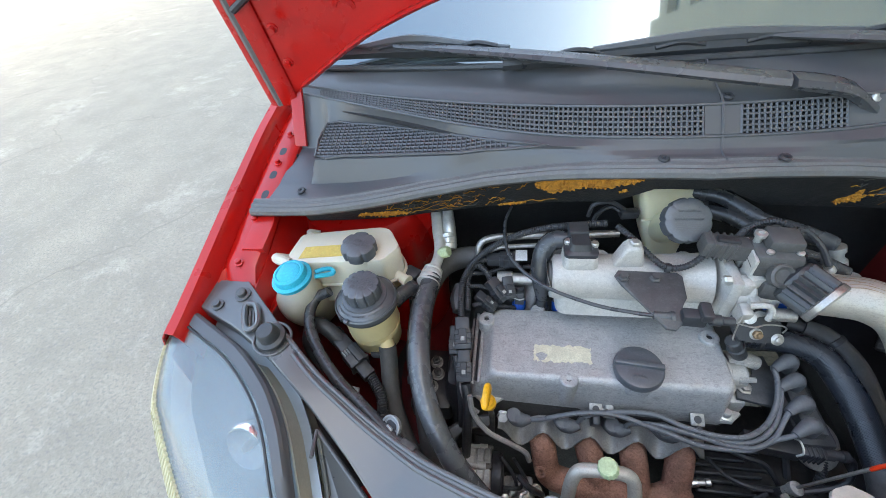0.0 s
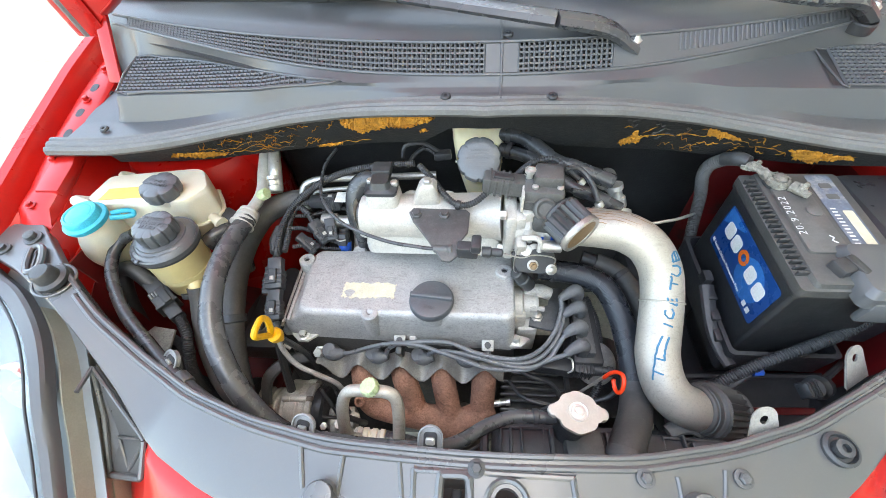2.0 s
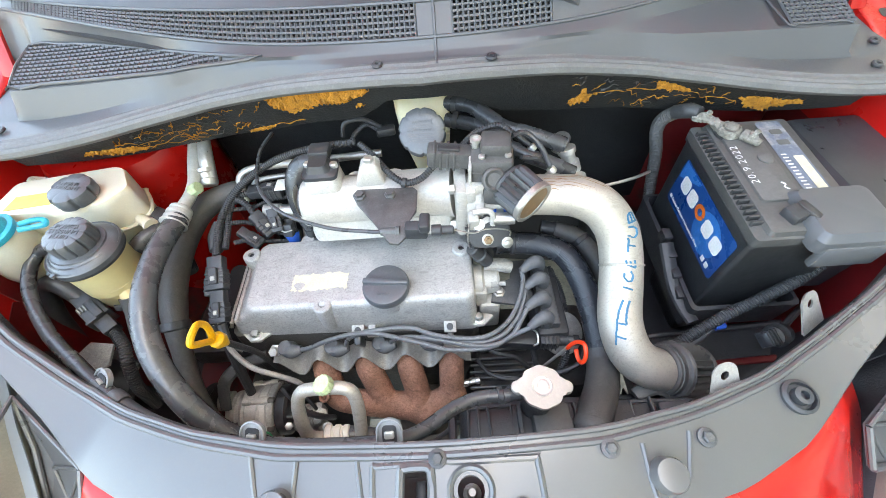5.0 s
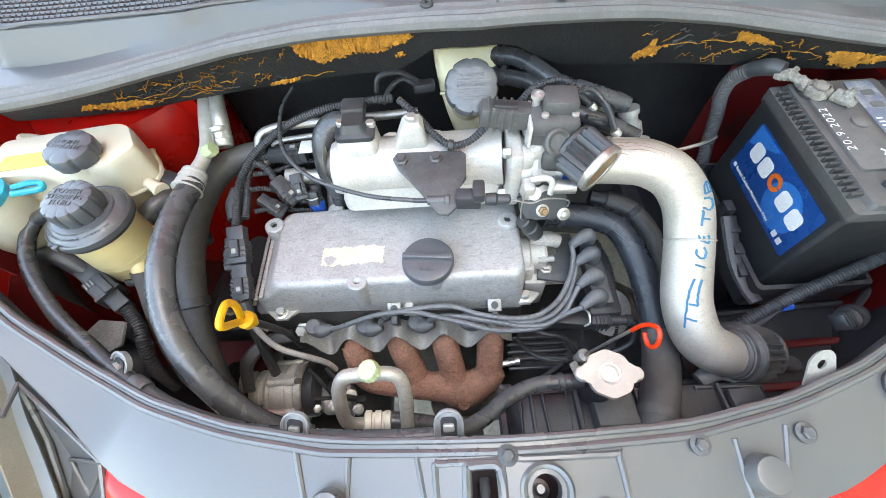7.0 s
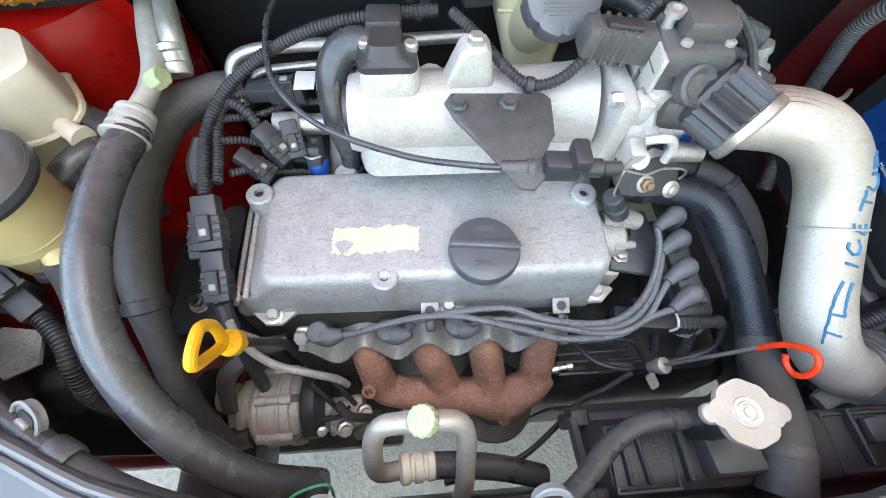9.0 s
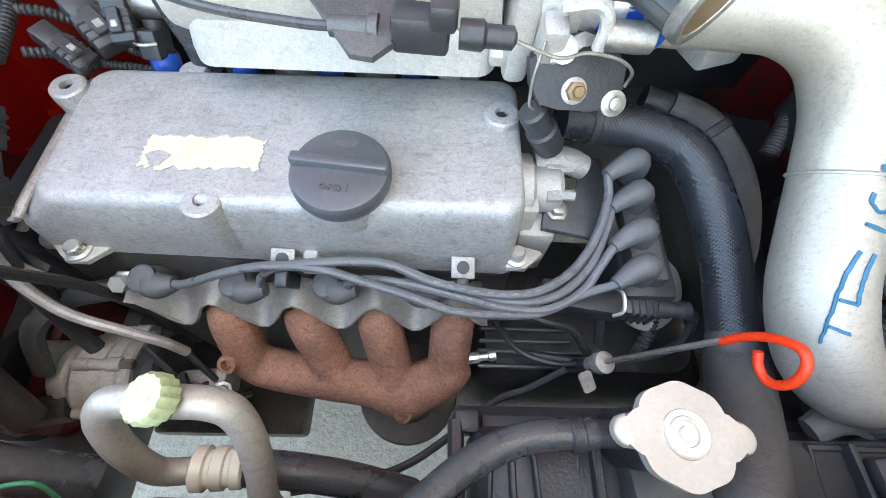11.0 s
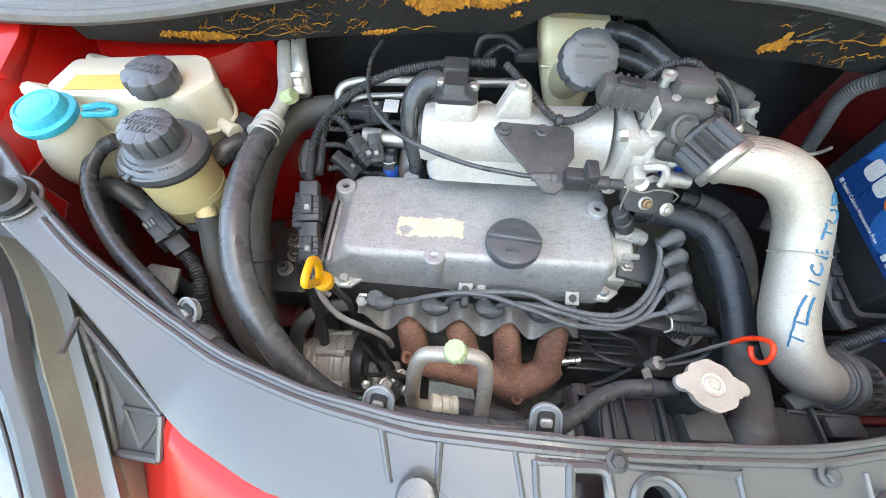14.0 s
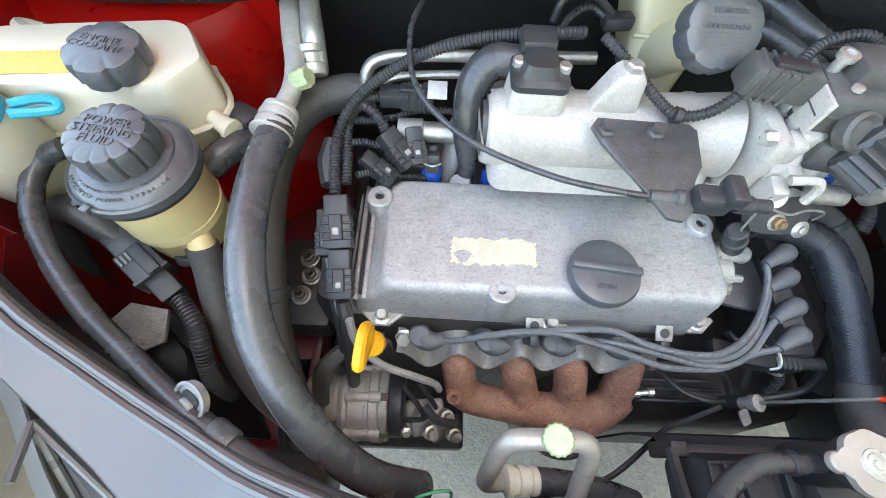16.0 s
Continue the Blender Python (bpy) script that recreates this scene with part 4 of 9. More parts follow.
def plate(outline, holes, thick, zf, bevel_drop=0.004):
    """A moulded plate with real openings, bent to follow zf(x, y)."""
    bm = bmesh.new()
    loops = []
    edges = []
    for loop in [outline] + holes:
        vs = [bm.verts.new((x, y, 0)) for x, y in loop]
        loops.append(vs)
        edges += [bm.edges.new((vs[k], vs[(k + 1) % len(vs)])) for k in range(len(vs))]
    bmesh.ops.triangle_fill(bm, edges=edges, use_beauty=True, use_dissolve=False)
    bmesh.ops.recalc_face_normals(bm, faces=bm.faces)
    for v in bm.verts:
        v.co.z = zf(v.co.x, v.co.y)
    for loop, n in zip(loops, range(len(loops))):
        prev = loop
        for inset, drop in ((0.0015, 0.0015), (0.002, thick)):
            ring = []
            m = len(loop)
            for k, v in enumerate(loop):
                a, b = loop[k - 1].co, loop[(k + 1) % m].co
                d = Vector((b.y - a.y, a.x - b.x, 0))
                d = d.normalized() if d.length else d
                ring.append(bm.verts.new(v.co + d * (inset if n == 0 else inset) * (1 if n == 0 else 1) + Vector((0, 0, -drop))))
            for k in range(m):
                bm.faces.new((prev[k], prev[(k + 1) % m], ring[(k + 1) % m], ring[k]))
            prev = ring
    return bm


slam = thing("radiator_support_cover", (0, 0.1, 0.78), "dark grey moulded plastic cover over the radiator support", "front panel")
xs = np.linspace(-0.69, 0.69, 70)
outline = [(x, slam_in(x)) for x in xs] + [(0.745, 0.40), (0.770, 0.372)] + [(x, slam_out(x)) for x in np.linspace(0.755, -0.755, 76)] + [(-0.770, 0.372), (-0.745, 0.40)]
outline = list(reversed(outline))
latch_hole = rounded(0.032, 0.056, 0.008, 4, -0.026, 0.073)
ring_hole = [(0.029 + 0.0135 * math.cos(2 * math.pi * k / 20), 0.078 + 0.0135 * math.sin(2 * math.pi * k / 20)) for k in range(20)]
part("panel", plate(outline, [list(latch_hole), ring_hole], 0.02, slam_z), SLAM, slam)


def rib(points, r, name="rib", mtl=None, closed=False, lift=0.001, per=4):
    part(name, tube([(x, y, slam_z(x, y) + lift) for x, y in points], r, sides=8, per=per, closed=closed), mtl or SLAM, slam)


rib([(x, slam_in(x) - 0.002) for x in np.linspace(-0.60, 0.60, 30)], 0.0035, "lip", lift=0.002, per=2)
rib([(x, slam_in(x) - 0.012) for x in np.linspace(-0.56, 0.56, 30)], 0.0040, "lip", lift=-0.0026, per=2)
# raised outline of the latch field
rib([(-0.066, 0.040), (-0.070, 0.099), (-0.064, 0.103), (-0.014, 0.104), (-0.009, 0.110), (-0.003, 0.112), (0.004, 0.110), (0.010, 0.104), (0.092, 0.104), (0.098, 0.100), (0.102, 0.042)], 0.0036, lift=-0.0022)
rib(latch_hole[::2], 0.0050, "latch_rim", closed=True, lift=-0.0015)
bm = bmesh.new()
add_lathe(bm, [(0.0240, -0.002), (0.0240, 0.003), (0.0215, 0.0055), (0.0185, 0.004), (0.0165, -0.003), (0.0140, -0.004), (0.0140, -0.02)], (0.029, 0.078, slam_z(0.029, 0.078)), (0, -0.2, 1), 32)
bmesh.ops.delete(bm, geom=[f for f in bm.faces if len(f.verts) > 6], context="FACES_ONLY")
part("ring_collar", bm, SLAM, slam, "raised round collar")
part("lock_barrel", lathe([(0.010, 0), (0.010, 0.02), (0.006, 0.022), (0.004, 0.03)], (0.030, 0.082, 0.735), (0, 0, 1), 14), STEEL, slam, "worn steel catch")
part("latch", box((0.012, 0.04, 0.05), (-0.024, 0.075, 0.745), bevel=0.003), DARK, slam, "dark latch hook")
# dark walls added so the openings look shaded inside
part("latch_well", sheet([[(0.075, y, 0.78), (0.07, y, 0.69), (-0.07, y, 0.69), (-0.075, y, 0.78)] for y in (0.046, 0.11)], 0.004), DARK, slam)
part("latch_wall", box((0.16, 0.004, 0.09), (0, 0.044, 0.735)), DARK, slam)


def slam_lathe(name, x, y, prof, mtl, label="", n=18, lift=0.0):
    return part(name, lathe(prof, (x, y, slam_z(x, y) + lift), (0, -0.15, 1), n), mtl, slam, label)


HEX = [(0.0095, 0), (0.0095, 0.002), (0.0065, 0.0028)]
for x, y in ((-0.003, 0.107), (-0.049, 0.060), (0.078, 0.062), (0.172, 0.108), (0.272, 0.114)):
    slam_lathe("washer", x, y, HEX, BLACK_PLASTIC if x < 0.1 else BRACKET, n=18)
    slam_lathe("bolt", x, y, [(0.0062, 0), (0.0062, 0.006), (0.0045, 0.0072)], BLACK_PLASTIC if x < 0.1 else BRACKET, n=6)
for x, y in ((-0.166, 0.072), (0.222, 0.083)):
    slam_lathe("stop", x, y, [(0.0175, 0), (0.0168, 0.002), (0.0160, 0.014), (0.0145, 0.0165), (0.012, 0.0170), (0.002, 0.0171)], SLAM, "round rubber stop", 28)
for s in (-1, 1):
    off = 0.0 if s < 0 else 0.056
    rib([(s * 0.201 + off, 0.121), (s * 0.195 + off, 0.100), (s * 0.189 + off, 0.080)], 0.0032, "crease", lift=-0.0024)
    rib([(s * 0.150 + off, 0.112), (s * 0.151 + off, 0.072), (s * 0.156 + off, 0.062), (s * 0.168 + off, 0.059), (s * 0.178 + off, 0.060)], 0.0032, "crease", lift=-0.0024)
rib([(-0.088, 0.117), (-0.081, 0.080), (-0.074, 0.042)], 0.0030, "crease", lift=-0.0024)
for s in (-1, 1):
    slam_lathe("stop", s * 0.596, 0.299, [(0.021, 0), (0.021, 0.006), (0.0155, 0.009), (0.014, 0.022), (0.0115, 0.025), (0.003, 0.0255)], RUBBER, "round rubber stop", 24)
    slam_lathe("bolt", s * 0.680, 0.372, [(0.013, 0), (0.013, 0.003), (0.008, 0.004), (0.008, 0.011), (0.005, 0.013)], BRACKET, n=12)
    slam_lathe("bolt", s * 0.715, 0.352, [(0.010, 0), (0.010, 0.003), (0.006, 0.004), (0.006, 0.009)], BRACKET, n=12)
    pts = [(s * x, y) for x, y in ((0.625, 0.318), (0.640, 0.345), (0.652, 0.352), (0.660, 0.345), (0.646, 0.315), (0.634, 0.306))]
    rib(pts, 0.0045, "loop", closed=True, lift=0.005)
    for k in range(3):
        rib([(s * (0.632 + 0.006 * k), 0.316 - 0.002 * k), (s * (0.645 + 0.005 * k), 0.342 - 0.002 * k)], 0.0018, "loop_rib", lift=0.002)
    rib([(s * (0.596 + 0.026 * math.cos(a)), 0.299 + 0.026 * math.sin(a)) for a in np.linspace(0, 6.28, 17)[:-1]], 0.0022, "pad_rim", closed=True, lift=0.0)
slam_lathe("mount", 0.384, 0.149, [(0.018, -0.004), (0.018, 0.004), (0.0145, 0.006), (0.013, 0.001), (0.009, 0.001), (0.009, 0.010), (0.0045, 0.011), (0.004, 0.005)], RUBBER, "round rubber mount", 24)

# red front edge and bumper
rows = []
for k in range(61):
    x = -0.78 + 1.56 * k / 60
    a = abs(x)
    side = min(max(0, a - (0.51 if x > 0 else 0.46)) / 0.05, 1)
    yo = slam_out(min(a, 0.42)) + max(0, a - 0.42) * 0.55 - 0.10 * side
    z0 = 0.772 + 0.02 * min(a / 0.4, 1) - 0.035 * min(max(0, a - (0.44 if x > 0 else 0.39)) / 0.04, 1) - 0.18 * side
    rows.append([(x, yo + 0.008, z0 - 0.012), (x, yo + 0.004, z0 - 0.002), (x, yo - 0.004, z0 - 0.001), (x, yo - 0.022, z0 - 0.008), (x, yo - 0.045, z0 - 0.028), (x, yo - 0.072, z0 - 0.050), (x, yo - 0.115, z0 - 0.085), (x, yo - 0.150, z0 - 0.125), (x, yo - 0.170, z0 - 0.175)])
keep = [r for r in rows if abs(r[0][0]) < 0.70]
bumper = part("bumper", sheet([[(x, min(y for _, y, _ in r) - 0.02 * math.sin(k / 5 * 3) + 0.3 * max(0, abs(x) - 0.5), r[-1][2] - 0.020 * k) for k in range(6) for x in (r[0][0],)] for r in keep], 0.004), RED, car, "red front bumper")
part("upper_edge", sheet(keep, 0.003), RED, bumper, "red upper edge")
GREYTRIM = material("light grey grille trim", (0.30, 0.30, 0.275), 0.5, vary=0.06, scale=12, grain=700, bump=0.05, fleck=0.1, pale=0.06)
trim_rows = []
for k in range(41):
    x = -0.268 + 0.603 * k / 40
    yo = min(0.022 + 0.03 * max(0, x), slam_out(x) - 0.018)
    e = 0.040 * min(1, (0.3185 - abs(x - 0.0335)) / 0.03)
    zt = 0.7745 + 0.010 * min(1, abs(x) / 0.2)
    trim_rows.append([(x, yo, zt - 0.006), (x, yo - 0.003, zt), (x, yo - e, zt - 0.010), (x, yo - e - 0.008, zt - 0.024)])
part("grille_trim", sheet(trim_rows, 0.006), GREYTRIM, bumper, "light grey grille bar")
for x in (0.295, -0.19):
    part("screw", lathe([(0.007, 0), (0.007, 0.003), (0.004, 0.005)], (x, 0.010, 0.780), (0, -0.2, 1), 10), BRACKET, bumper)


def headlight(s):
    h = thing("headlight", (s * 0.6, 0.15, 0.7), "large hazy headlight with a black upper rim", "headlight", "headlights")
    top = smooth_line([(s * 0.772, 0.338, 0.862), (s * 0.70, 0.302, 0.856), (s * 0.650, 0.276, 0.852), (s * 0.588, 0.228, 0.850), (s * 0.550, 0.184, 0.842), (s * 0.527, 0.142, 0.826), (s * 0.508, 0.095, 0.793), (s * 0.478, 0.02, 0.745)], 6)
    low = smooth_line([(s * 0.788, 0.325, 0.835), (s * 0.806, 0.270, 0.77), (s * 0.790, 0.195, 0.71), (s * 0.745, 0.110, 0.65), (s * 0.68, 0.040, 0.60), (s * 0.60, -0.015, 0.58), (s * 0.53, -0.045, 0.58), (s * 0.47, -0.055, 0.59)], 6)
    rows = []
    for a, b in zip(top, low):
        row = []
        for k in range(9):
            t = k / 8
            p = a.lerp(b, t)
            bulge = 0.055 * math.sin(math.pi * min(t * 1.05, 1.0)) * min(1.0, (a - b).length / 0.2)
            row.append(p + Vector((-0.62 * -s * bulge if s > 0 else -0.62 * bulge, -0.62 * bulge, 0.45 * bulge)))
        rows.append(row)
    part("lens", sheet(rows, 0.003), GLASS_LENS, h, "hazy clear plastic lens")
    inner = [[p + Vector((-s * -0.0, 0.03, -0.03)) * 1.0 + Vector((s * -0.025, 0, 0)) for p in r] for r in rows]
    part("reflector", sheet(inner, 0.002), CHROME, h, "silvery reflector bowl")
    c = Vector((s * 0.590, 0.168, 0.812))
    d = Vector((s * 0.15, -0.75, 0.45)).normalized()
    part("projector", lathe([(0.030, -0.02), (0.032, 0.0), (0.030, 0.004), (0.027, 0.002), (0.020, -0.006), (0.008, -0.010)], c, d, 28), LAMP, h, "round bright reflector")
    part("bulb", lathe([(0.006, 0), (0.007, 0.012), (0.004, 0.018)], c - d * 0.012, d, 12), CREAM, h)
    rim = [[p + Vector((s * -dx, dy, dz)) * (1 - 0.45 * k / len(top)) for dx, dy, dz in ((-0.007, -0.007, 0.003), (0.0, 0.0, 0.005), (0.005, 0.005, 0.006), (0.009, 0.009, 0.002), (0.011, 0.011, -0.008), (0.012, 0.012, -0.017))] for k, p in enumerate(top)]
    part("rim", sheet(rim, 0.003), TRIM, h, "black upper rim")
    ledge = [[p + Vector((s * -dx, dy, dz)) for dx, dy, dz in ((0.011, 0.011, -0.015), (0.015, 0.016, -0.030), (0.022, 0.025, -0.054), (0.024, 0.027, -0.052), (0.026, 0.029, -0.058), (0.027, 0.031, -0.10))] for p in top[14:]]
    part("housing", sheet(ledge, 0.003), HOUSING, h, "dark brown headlight housing edge")
    # added dark filler closes the gap and stands for its shade
    part("backing", sheet([[p + Vector((s * -dx, dy, dz)) for dx, dy, dz in ((0.026, 0.030, -0.085), (0.040, 0.036, -0.105), (0.055, 0.045, -0.16))] for p in top[14:]], 0.003), DARK, h, "dark filler for the shaded gap behind the housing")
    part("lens_edge", tube([p + Vector((s * 0.009, -0.009, 0.002)) for p in top], 0.0018, sides=6, per=1), DARK, h)
    YE = LENS_EDGE
    bm = bmesh.new()
    for k in range(1, len(low) - 1):
        for j in (0.0, 0.5):
            line = [Vector(rows[k][i]).lerp(Vector(rows[k + 1][i]), j) + Vector((s * 0.6, -0.6, 0.35)).normalized() * 0.0012 for i in (4, 5, 6, 7)]
            add_tube(bm, line, 0.0030, sides=5, sharp=True)
    part("fluted_edge", bm, YE, h, "yellowed fluted lens edge")
    return h


LENS_EDGE = material("yellowed lens plastic", (0.70, 0.64, 0.42), 0.35, vary=0.12, scale=30, bump=0.05)
headlight(-1)
headlight(1).location.x += 0.05
for s in (-1, 1):
    b = thing("headlight_bracket", (s * 0.46, 0.13, 0.76), "black webbed plastic bracket beside the headlight", "bracket", "headlight brackets")
    b.location.x += 0.05 * (s > 0)
    K = {n: Vector((-s * p[0], p[1], p[2])) for n, p in dict(top=(-0.502, 0.197, 0.815), inner=(-0.4865, 0.150, 0.7685), mid=(-0.4665, 0.132, 0.752), foot=(-0.4727, 0.094, 0.7245), corner=(-0.4175, 0.089, 0.741), edge=(-0.4120, 0.124, 0.775), web=(-0.443, 0.098, 0.734), strap=(-0.494, 0.162, 0.821)).items()}
    bm = bmesh.new()
    vs = {n: bm.verts.new(p) for n, p in K.items() if n not in ("strap", "web")}
    for f in (("top", "inner", "mid"), ("top", "mid", "edge"), ("inner", "foot", "mid"), ("mid", "foot", "corner"), ("mid", "corner", "edge")):
        bm.faces.new([vs[n] for n in f])
    bmesh.ops.recalc_face_normals(bm, faces=bm.faces)
    bmesh.ops.solidify(bm, geom=list(bm.faces), thickness=0.004)
    part("plate", bm, SLAM, b, sharp=15)
    up = Vector((0, -0.001, 0.002))
    for p, q, r in (("top", "inner", 0.0030), ("inner", "foot", 0.0034), ("mid", "edge", 0.0022), ("mid", "web", 0.0022), ("edge", "web", 0.0022), ("foot", "corner", 0.0042), ("corner", "edge", 0.0036), ("top", "strap", 0.0028), ("top", "edge", 0.0026)):
        part("web", tube([K[p] + up, K[q] + up], r, sides=8, sharp=True), SLAM, b)
    # dark sheet added as the shade below the bracket plate
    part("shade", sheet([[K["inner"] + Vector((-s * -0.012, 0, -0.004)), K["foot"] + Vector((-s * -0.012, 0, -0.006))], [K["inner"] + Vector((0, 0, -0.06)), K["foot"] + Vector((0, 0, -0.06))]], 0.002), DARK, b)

# ---- engine ----
engine = thing("engine_block", (-0.13, 0.39, 0.25), "grimy cast engine block and gearbox below the valve cover", "engine")


def stack(rings, n=6):
    """A casting through rounded rectangles: rows of (x0, x1, y0, y1, corner, z)."""
    bm = bmesh.new()
    loops = []
    for x0, x1, y0, y1, r, z in rings:
        loops.append([bm.verts.new((x, y, z)) for x, y in rounded(x1 - x0, y1 - y0, r, n, (x0 + x1) / 2, (y0 + y1) / 2)])
    for a, b in zip(loops, loops[1:]):
        for k in range(len(a)):
            bm.faces.new((a[k], a[(k + 1) % len(a)], b[(k + 1) % len(b)], b[k]))
    bm.faces.new(list(reversed(loops[0])))
    bm.faces.new(loops[-1])
    return bm


part("cylinder_head", stack([(-0.335, 0.064, 0.318, 0.458, 0.01, 0.56), (-0.333, 0.060, 0.320, 0.46, 0.012, 0.69), (-0.330, 0.058, 0.322, 0.456, 0.012, 0.694)]), BLOCK, engine, "dark aluminium cylinder head")
part("block", stack([(-0.33, 0.06, 0.31, 0.47, 0.02, 0.26), (-0.33, 0.06, 0.315, 0.465, 0.02, 0.56)]), BLOCK, engine)
part("timing_cover", stack([(-0.365, -0.333, 0.32, 0.46, 0.014, 0.30), (-0.365, -0.333, 0.325, 0.456, 0.014, 0.70), (-0.360, -0.334, 0.33, 0.45, 0.012, 0.715)]), DARK, engine, "black timing belt cover")
part("gearbox", stack([(0.03, 0.33, 0.235, 0.45, 0.03, 0.30), (0.035, 0.32, 0.25, 0.44, 0.03, 0.50), (0.05, 0.28, 0.262, 0.42, 0.03, 0.555)]), BLOCK, engine, "ribbed gearbox casing")
for k, (w, x) in enumerate(((0.110, 0.095), (0.118, 0.098), (0.098, 0.090), (0.115, 0.100), (0.080, 0.084), (0.108, 0.095))):
    part("fin", box((w, 0.0045, 0.014), (x, 0.264 + k * 0.0125 + 0.002 * (k % 2), 0.563 + 0.003 * (k % 3)), (14, 1.5 * (k % 2), 0), 0.0014, 1), BRACKET, engine)
part("thermostat_housing", lathe([(0.030, 0), (0.030, 0.012), (0.022, 0.016), (0.020, 0.036), (0.016, 0.040)], (0.058, 0.385, 0.712), (1, 0, 0.05), 20), CAST, engine, "bare aluminium housing")
part("housing_foot", box((0.034, 0.05, 0.07), (0.080, 0.372, 0.66), bevel=0.006), CAST, engine)
part("housing_flange", box((0.020, 0.062, 0.040), (0.066, 0.384, 0.704), (0, 0, 0), 0.004), CAST, engine)
part("pipe_run", tube([(0.075, 0.402, 0.724), (0.100, 0.404, 0.728), (0.118, 0.402, 0.722)], [0.013, 0.012, 0.0105], sides=14), GRIMY_CAST, engine)
for k, pts in enumerate(([(0.055, 0.30, 0.60), (0.075, 0.268, 0.612), (0.11, 0.256, 0.615), (0.15, 0.262, 0.605)], [(0.06, 0.315, 0.63), (0.085, 0.29, 0.645), (0.12, 0.285, 0.632), (0.145, 0.27, 0.60)], [(0.12, 0.33, 0.66), (0.14, 0.30, 0.655), (0.15, 0.275, 0.62)])):
    part("loose_lead", tube(pts, 0.0032 + 0.0008 * k, sides=8), DARK, engine)
part("sensor_tip", lathe([(0.006, 0), (0.006, 0.012), (0.0045, 0.013), (0.0045, 0.022), (0.006, 0.023), (0.006, 0.030)], (0.028, 0.268, 0.575), (0.95, 0.1, 0.15), 10), ZINC, engine, "threaded oxygen sensor tip")
for y, z in ((0.372, 0.722), (0.395, 0.728)):
    part("stud", lathe([(0.007, 0), (0.007, 0.012), (0.0045, 0.013), (0.0045, 0.024)], (0.082, y, z), (1, 0, 0), 10), GRIMY_CAST, engine)
brk = part("coil_bracket", prism([(0.082, 0.352), (0.150, 0.338), (0.146, 0.43), (0.125, 0.43), (0.118, 0.392), (0.088, 0.382)], 0.005, pose(0, 0, 0.702), 0.0015), BRACKET, engine, "rust-brown triangular bracket")
part("bolt", lathe([(0.0105, 0), (0.0105, 0.002), (0.0075, 0.003), (0.0075, 0.008), (0.005, 0.009)], (0.096, 0.368, 0.703), (0, 0, 1), 6), STEEL, brk)
for x, y in ((-0.395, 0.406), (-0.389, 0.382), (-0.397, 0.356)):
    stud = part("mount_stud", lathe([(0.012, 0), (0.012, 0.003), (0.010, 0.0035), (0.009, 0.006)], (x, y, 0.652), (0, -0.1, 1), 20), STEEL, engine)
    part("nut", lathe([(0.0075, 0), (0.0075, 0.007), (0.0045, 0.008), (0.0042, 0.016)], (x, y, 0.657), (0, -0.1, 1), 6), BRACKET, stud)
part("engine_mount", box((0.075, 0.12, 0.05), (-0.395, 0.378, 0.626), bevel=0.01), DARK, engine)

# dark box added to darken the view down to the pale ground
part("sump", box((0.20, 0.15, 0.04), (-0.275, 0.275, 0.38), bevel=0.008), BLOCK, engine)
cover = thing("valve_cover", (-0.13, 0.385, 0.70), "worn grey painted metal valve cover with a peeled label", "engine cover")
part("casing", stack([(-0.333, 0.060, 0.3165, 0.462, 0.012, 0.698), (-0.333, 0.060, 0.3165, 0.462, 0.012, 0.704), (-0.331, 0.0595, 0.3168, 0.461, 0.012, 0.706), (-0.326, 0.058, 0.317, 0.457, 0.016, 0.709),
                      (-0.320, 0.056, 0.3195, 0.456, 0.014, 0.735), (-0.317, 0.0558, 0.3205, 0.456, 0.014, 0.7405), (-0.2985, 0.0555, 0.3225, 0.4555, 0.016, 0.754), (-0.2930, 0.0548, 0.3245, 0.4548, 0.016, 0.7610), (-0.2895, 0.0535, 0.3275, 0.4535, 0.016, 0.7655), (-0.2870, 0.0515, 0.3305, 0.4515, 0.016, 0.7673), (-0.2850, 0.0495, 0.3335, 0.4495, 0.015, 0.7678), (-0.2825, 0.047, 0.3365, 0.447, 0.015, 0.7679), (-0.27, 0.035, 0.37, 0.43, 0.012, 0.7682)], 8), COVER, cover)
part("gasket", stack([(-0.334, 0.061, 0.3160, 0.463, 0.012, 0.694), (-0.334, 0.061, 0.3160, 0.463, 0.012, 0.6985)]), RUBBER, cover, "black rubber gasket")
for dx, z in ((-0.3245, 0.7280), (-0.3165, 0.7440), (-0.3060, 0.7510)):
    part("end_rib", tube([(dx, 0.324, z - 0.003), (dx, 0.330, z), (dx, 0.448, z), (dx, 0.454, z - 0.003)], 0.0028, sides=10, per=3), COVER, cover)
for dx, z in ((-0.3205, 0.7368), (-0.3110, 0.7470)):
    part("end_groove", tube([(dx, 0.325, z), (dx, 0.453, z)], 0.0024, sides=8, sharp=True), DARK, cover, "dark groove between the end ribs")


def boss(x, y, z, name="boss", r=0.0145):
    part(name, lathe([(r * 1.02, -0.05), (r, -0.006), (r * 0.95, 0.0), (r * 0.82, 0.0015), (r * 0.36, 0.0015), (r * 0.34, -0.004), (0.001, -0.004)], (x, y, z), (0, 0, 1), 24), COVER, cover)
    part("screw", lathe([(0.0046, 0), (0.0046, 0.001), (0.003, 0.0012), (0.0026, -0.001)], (x, y, z - 0.003), (0, 0, 1), 6), DARK, cover)


boss(-0.299, 0.428, 0.7705), boss(0.039, 0.410, 0.7725), boss(-0.171, 0.3285, 0.7665)
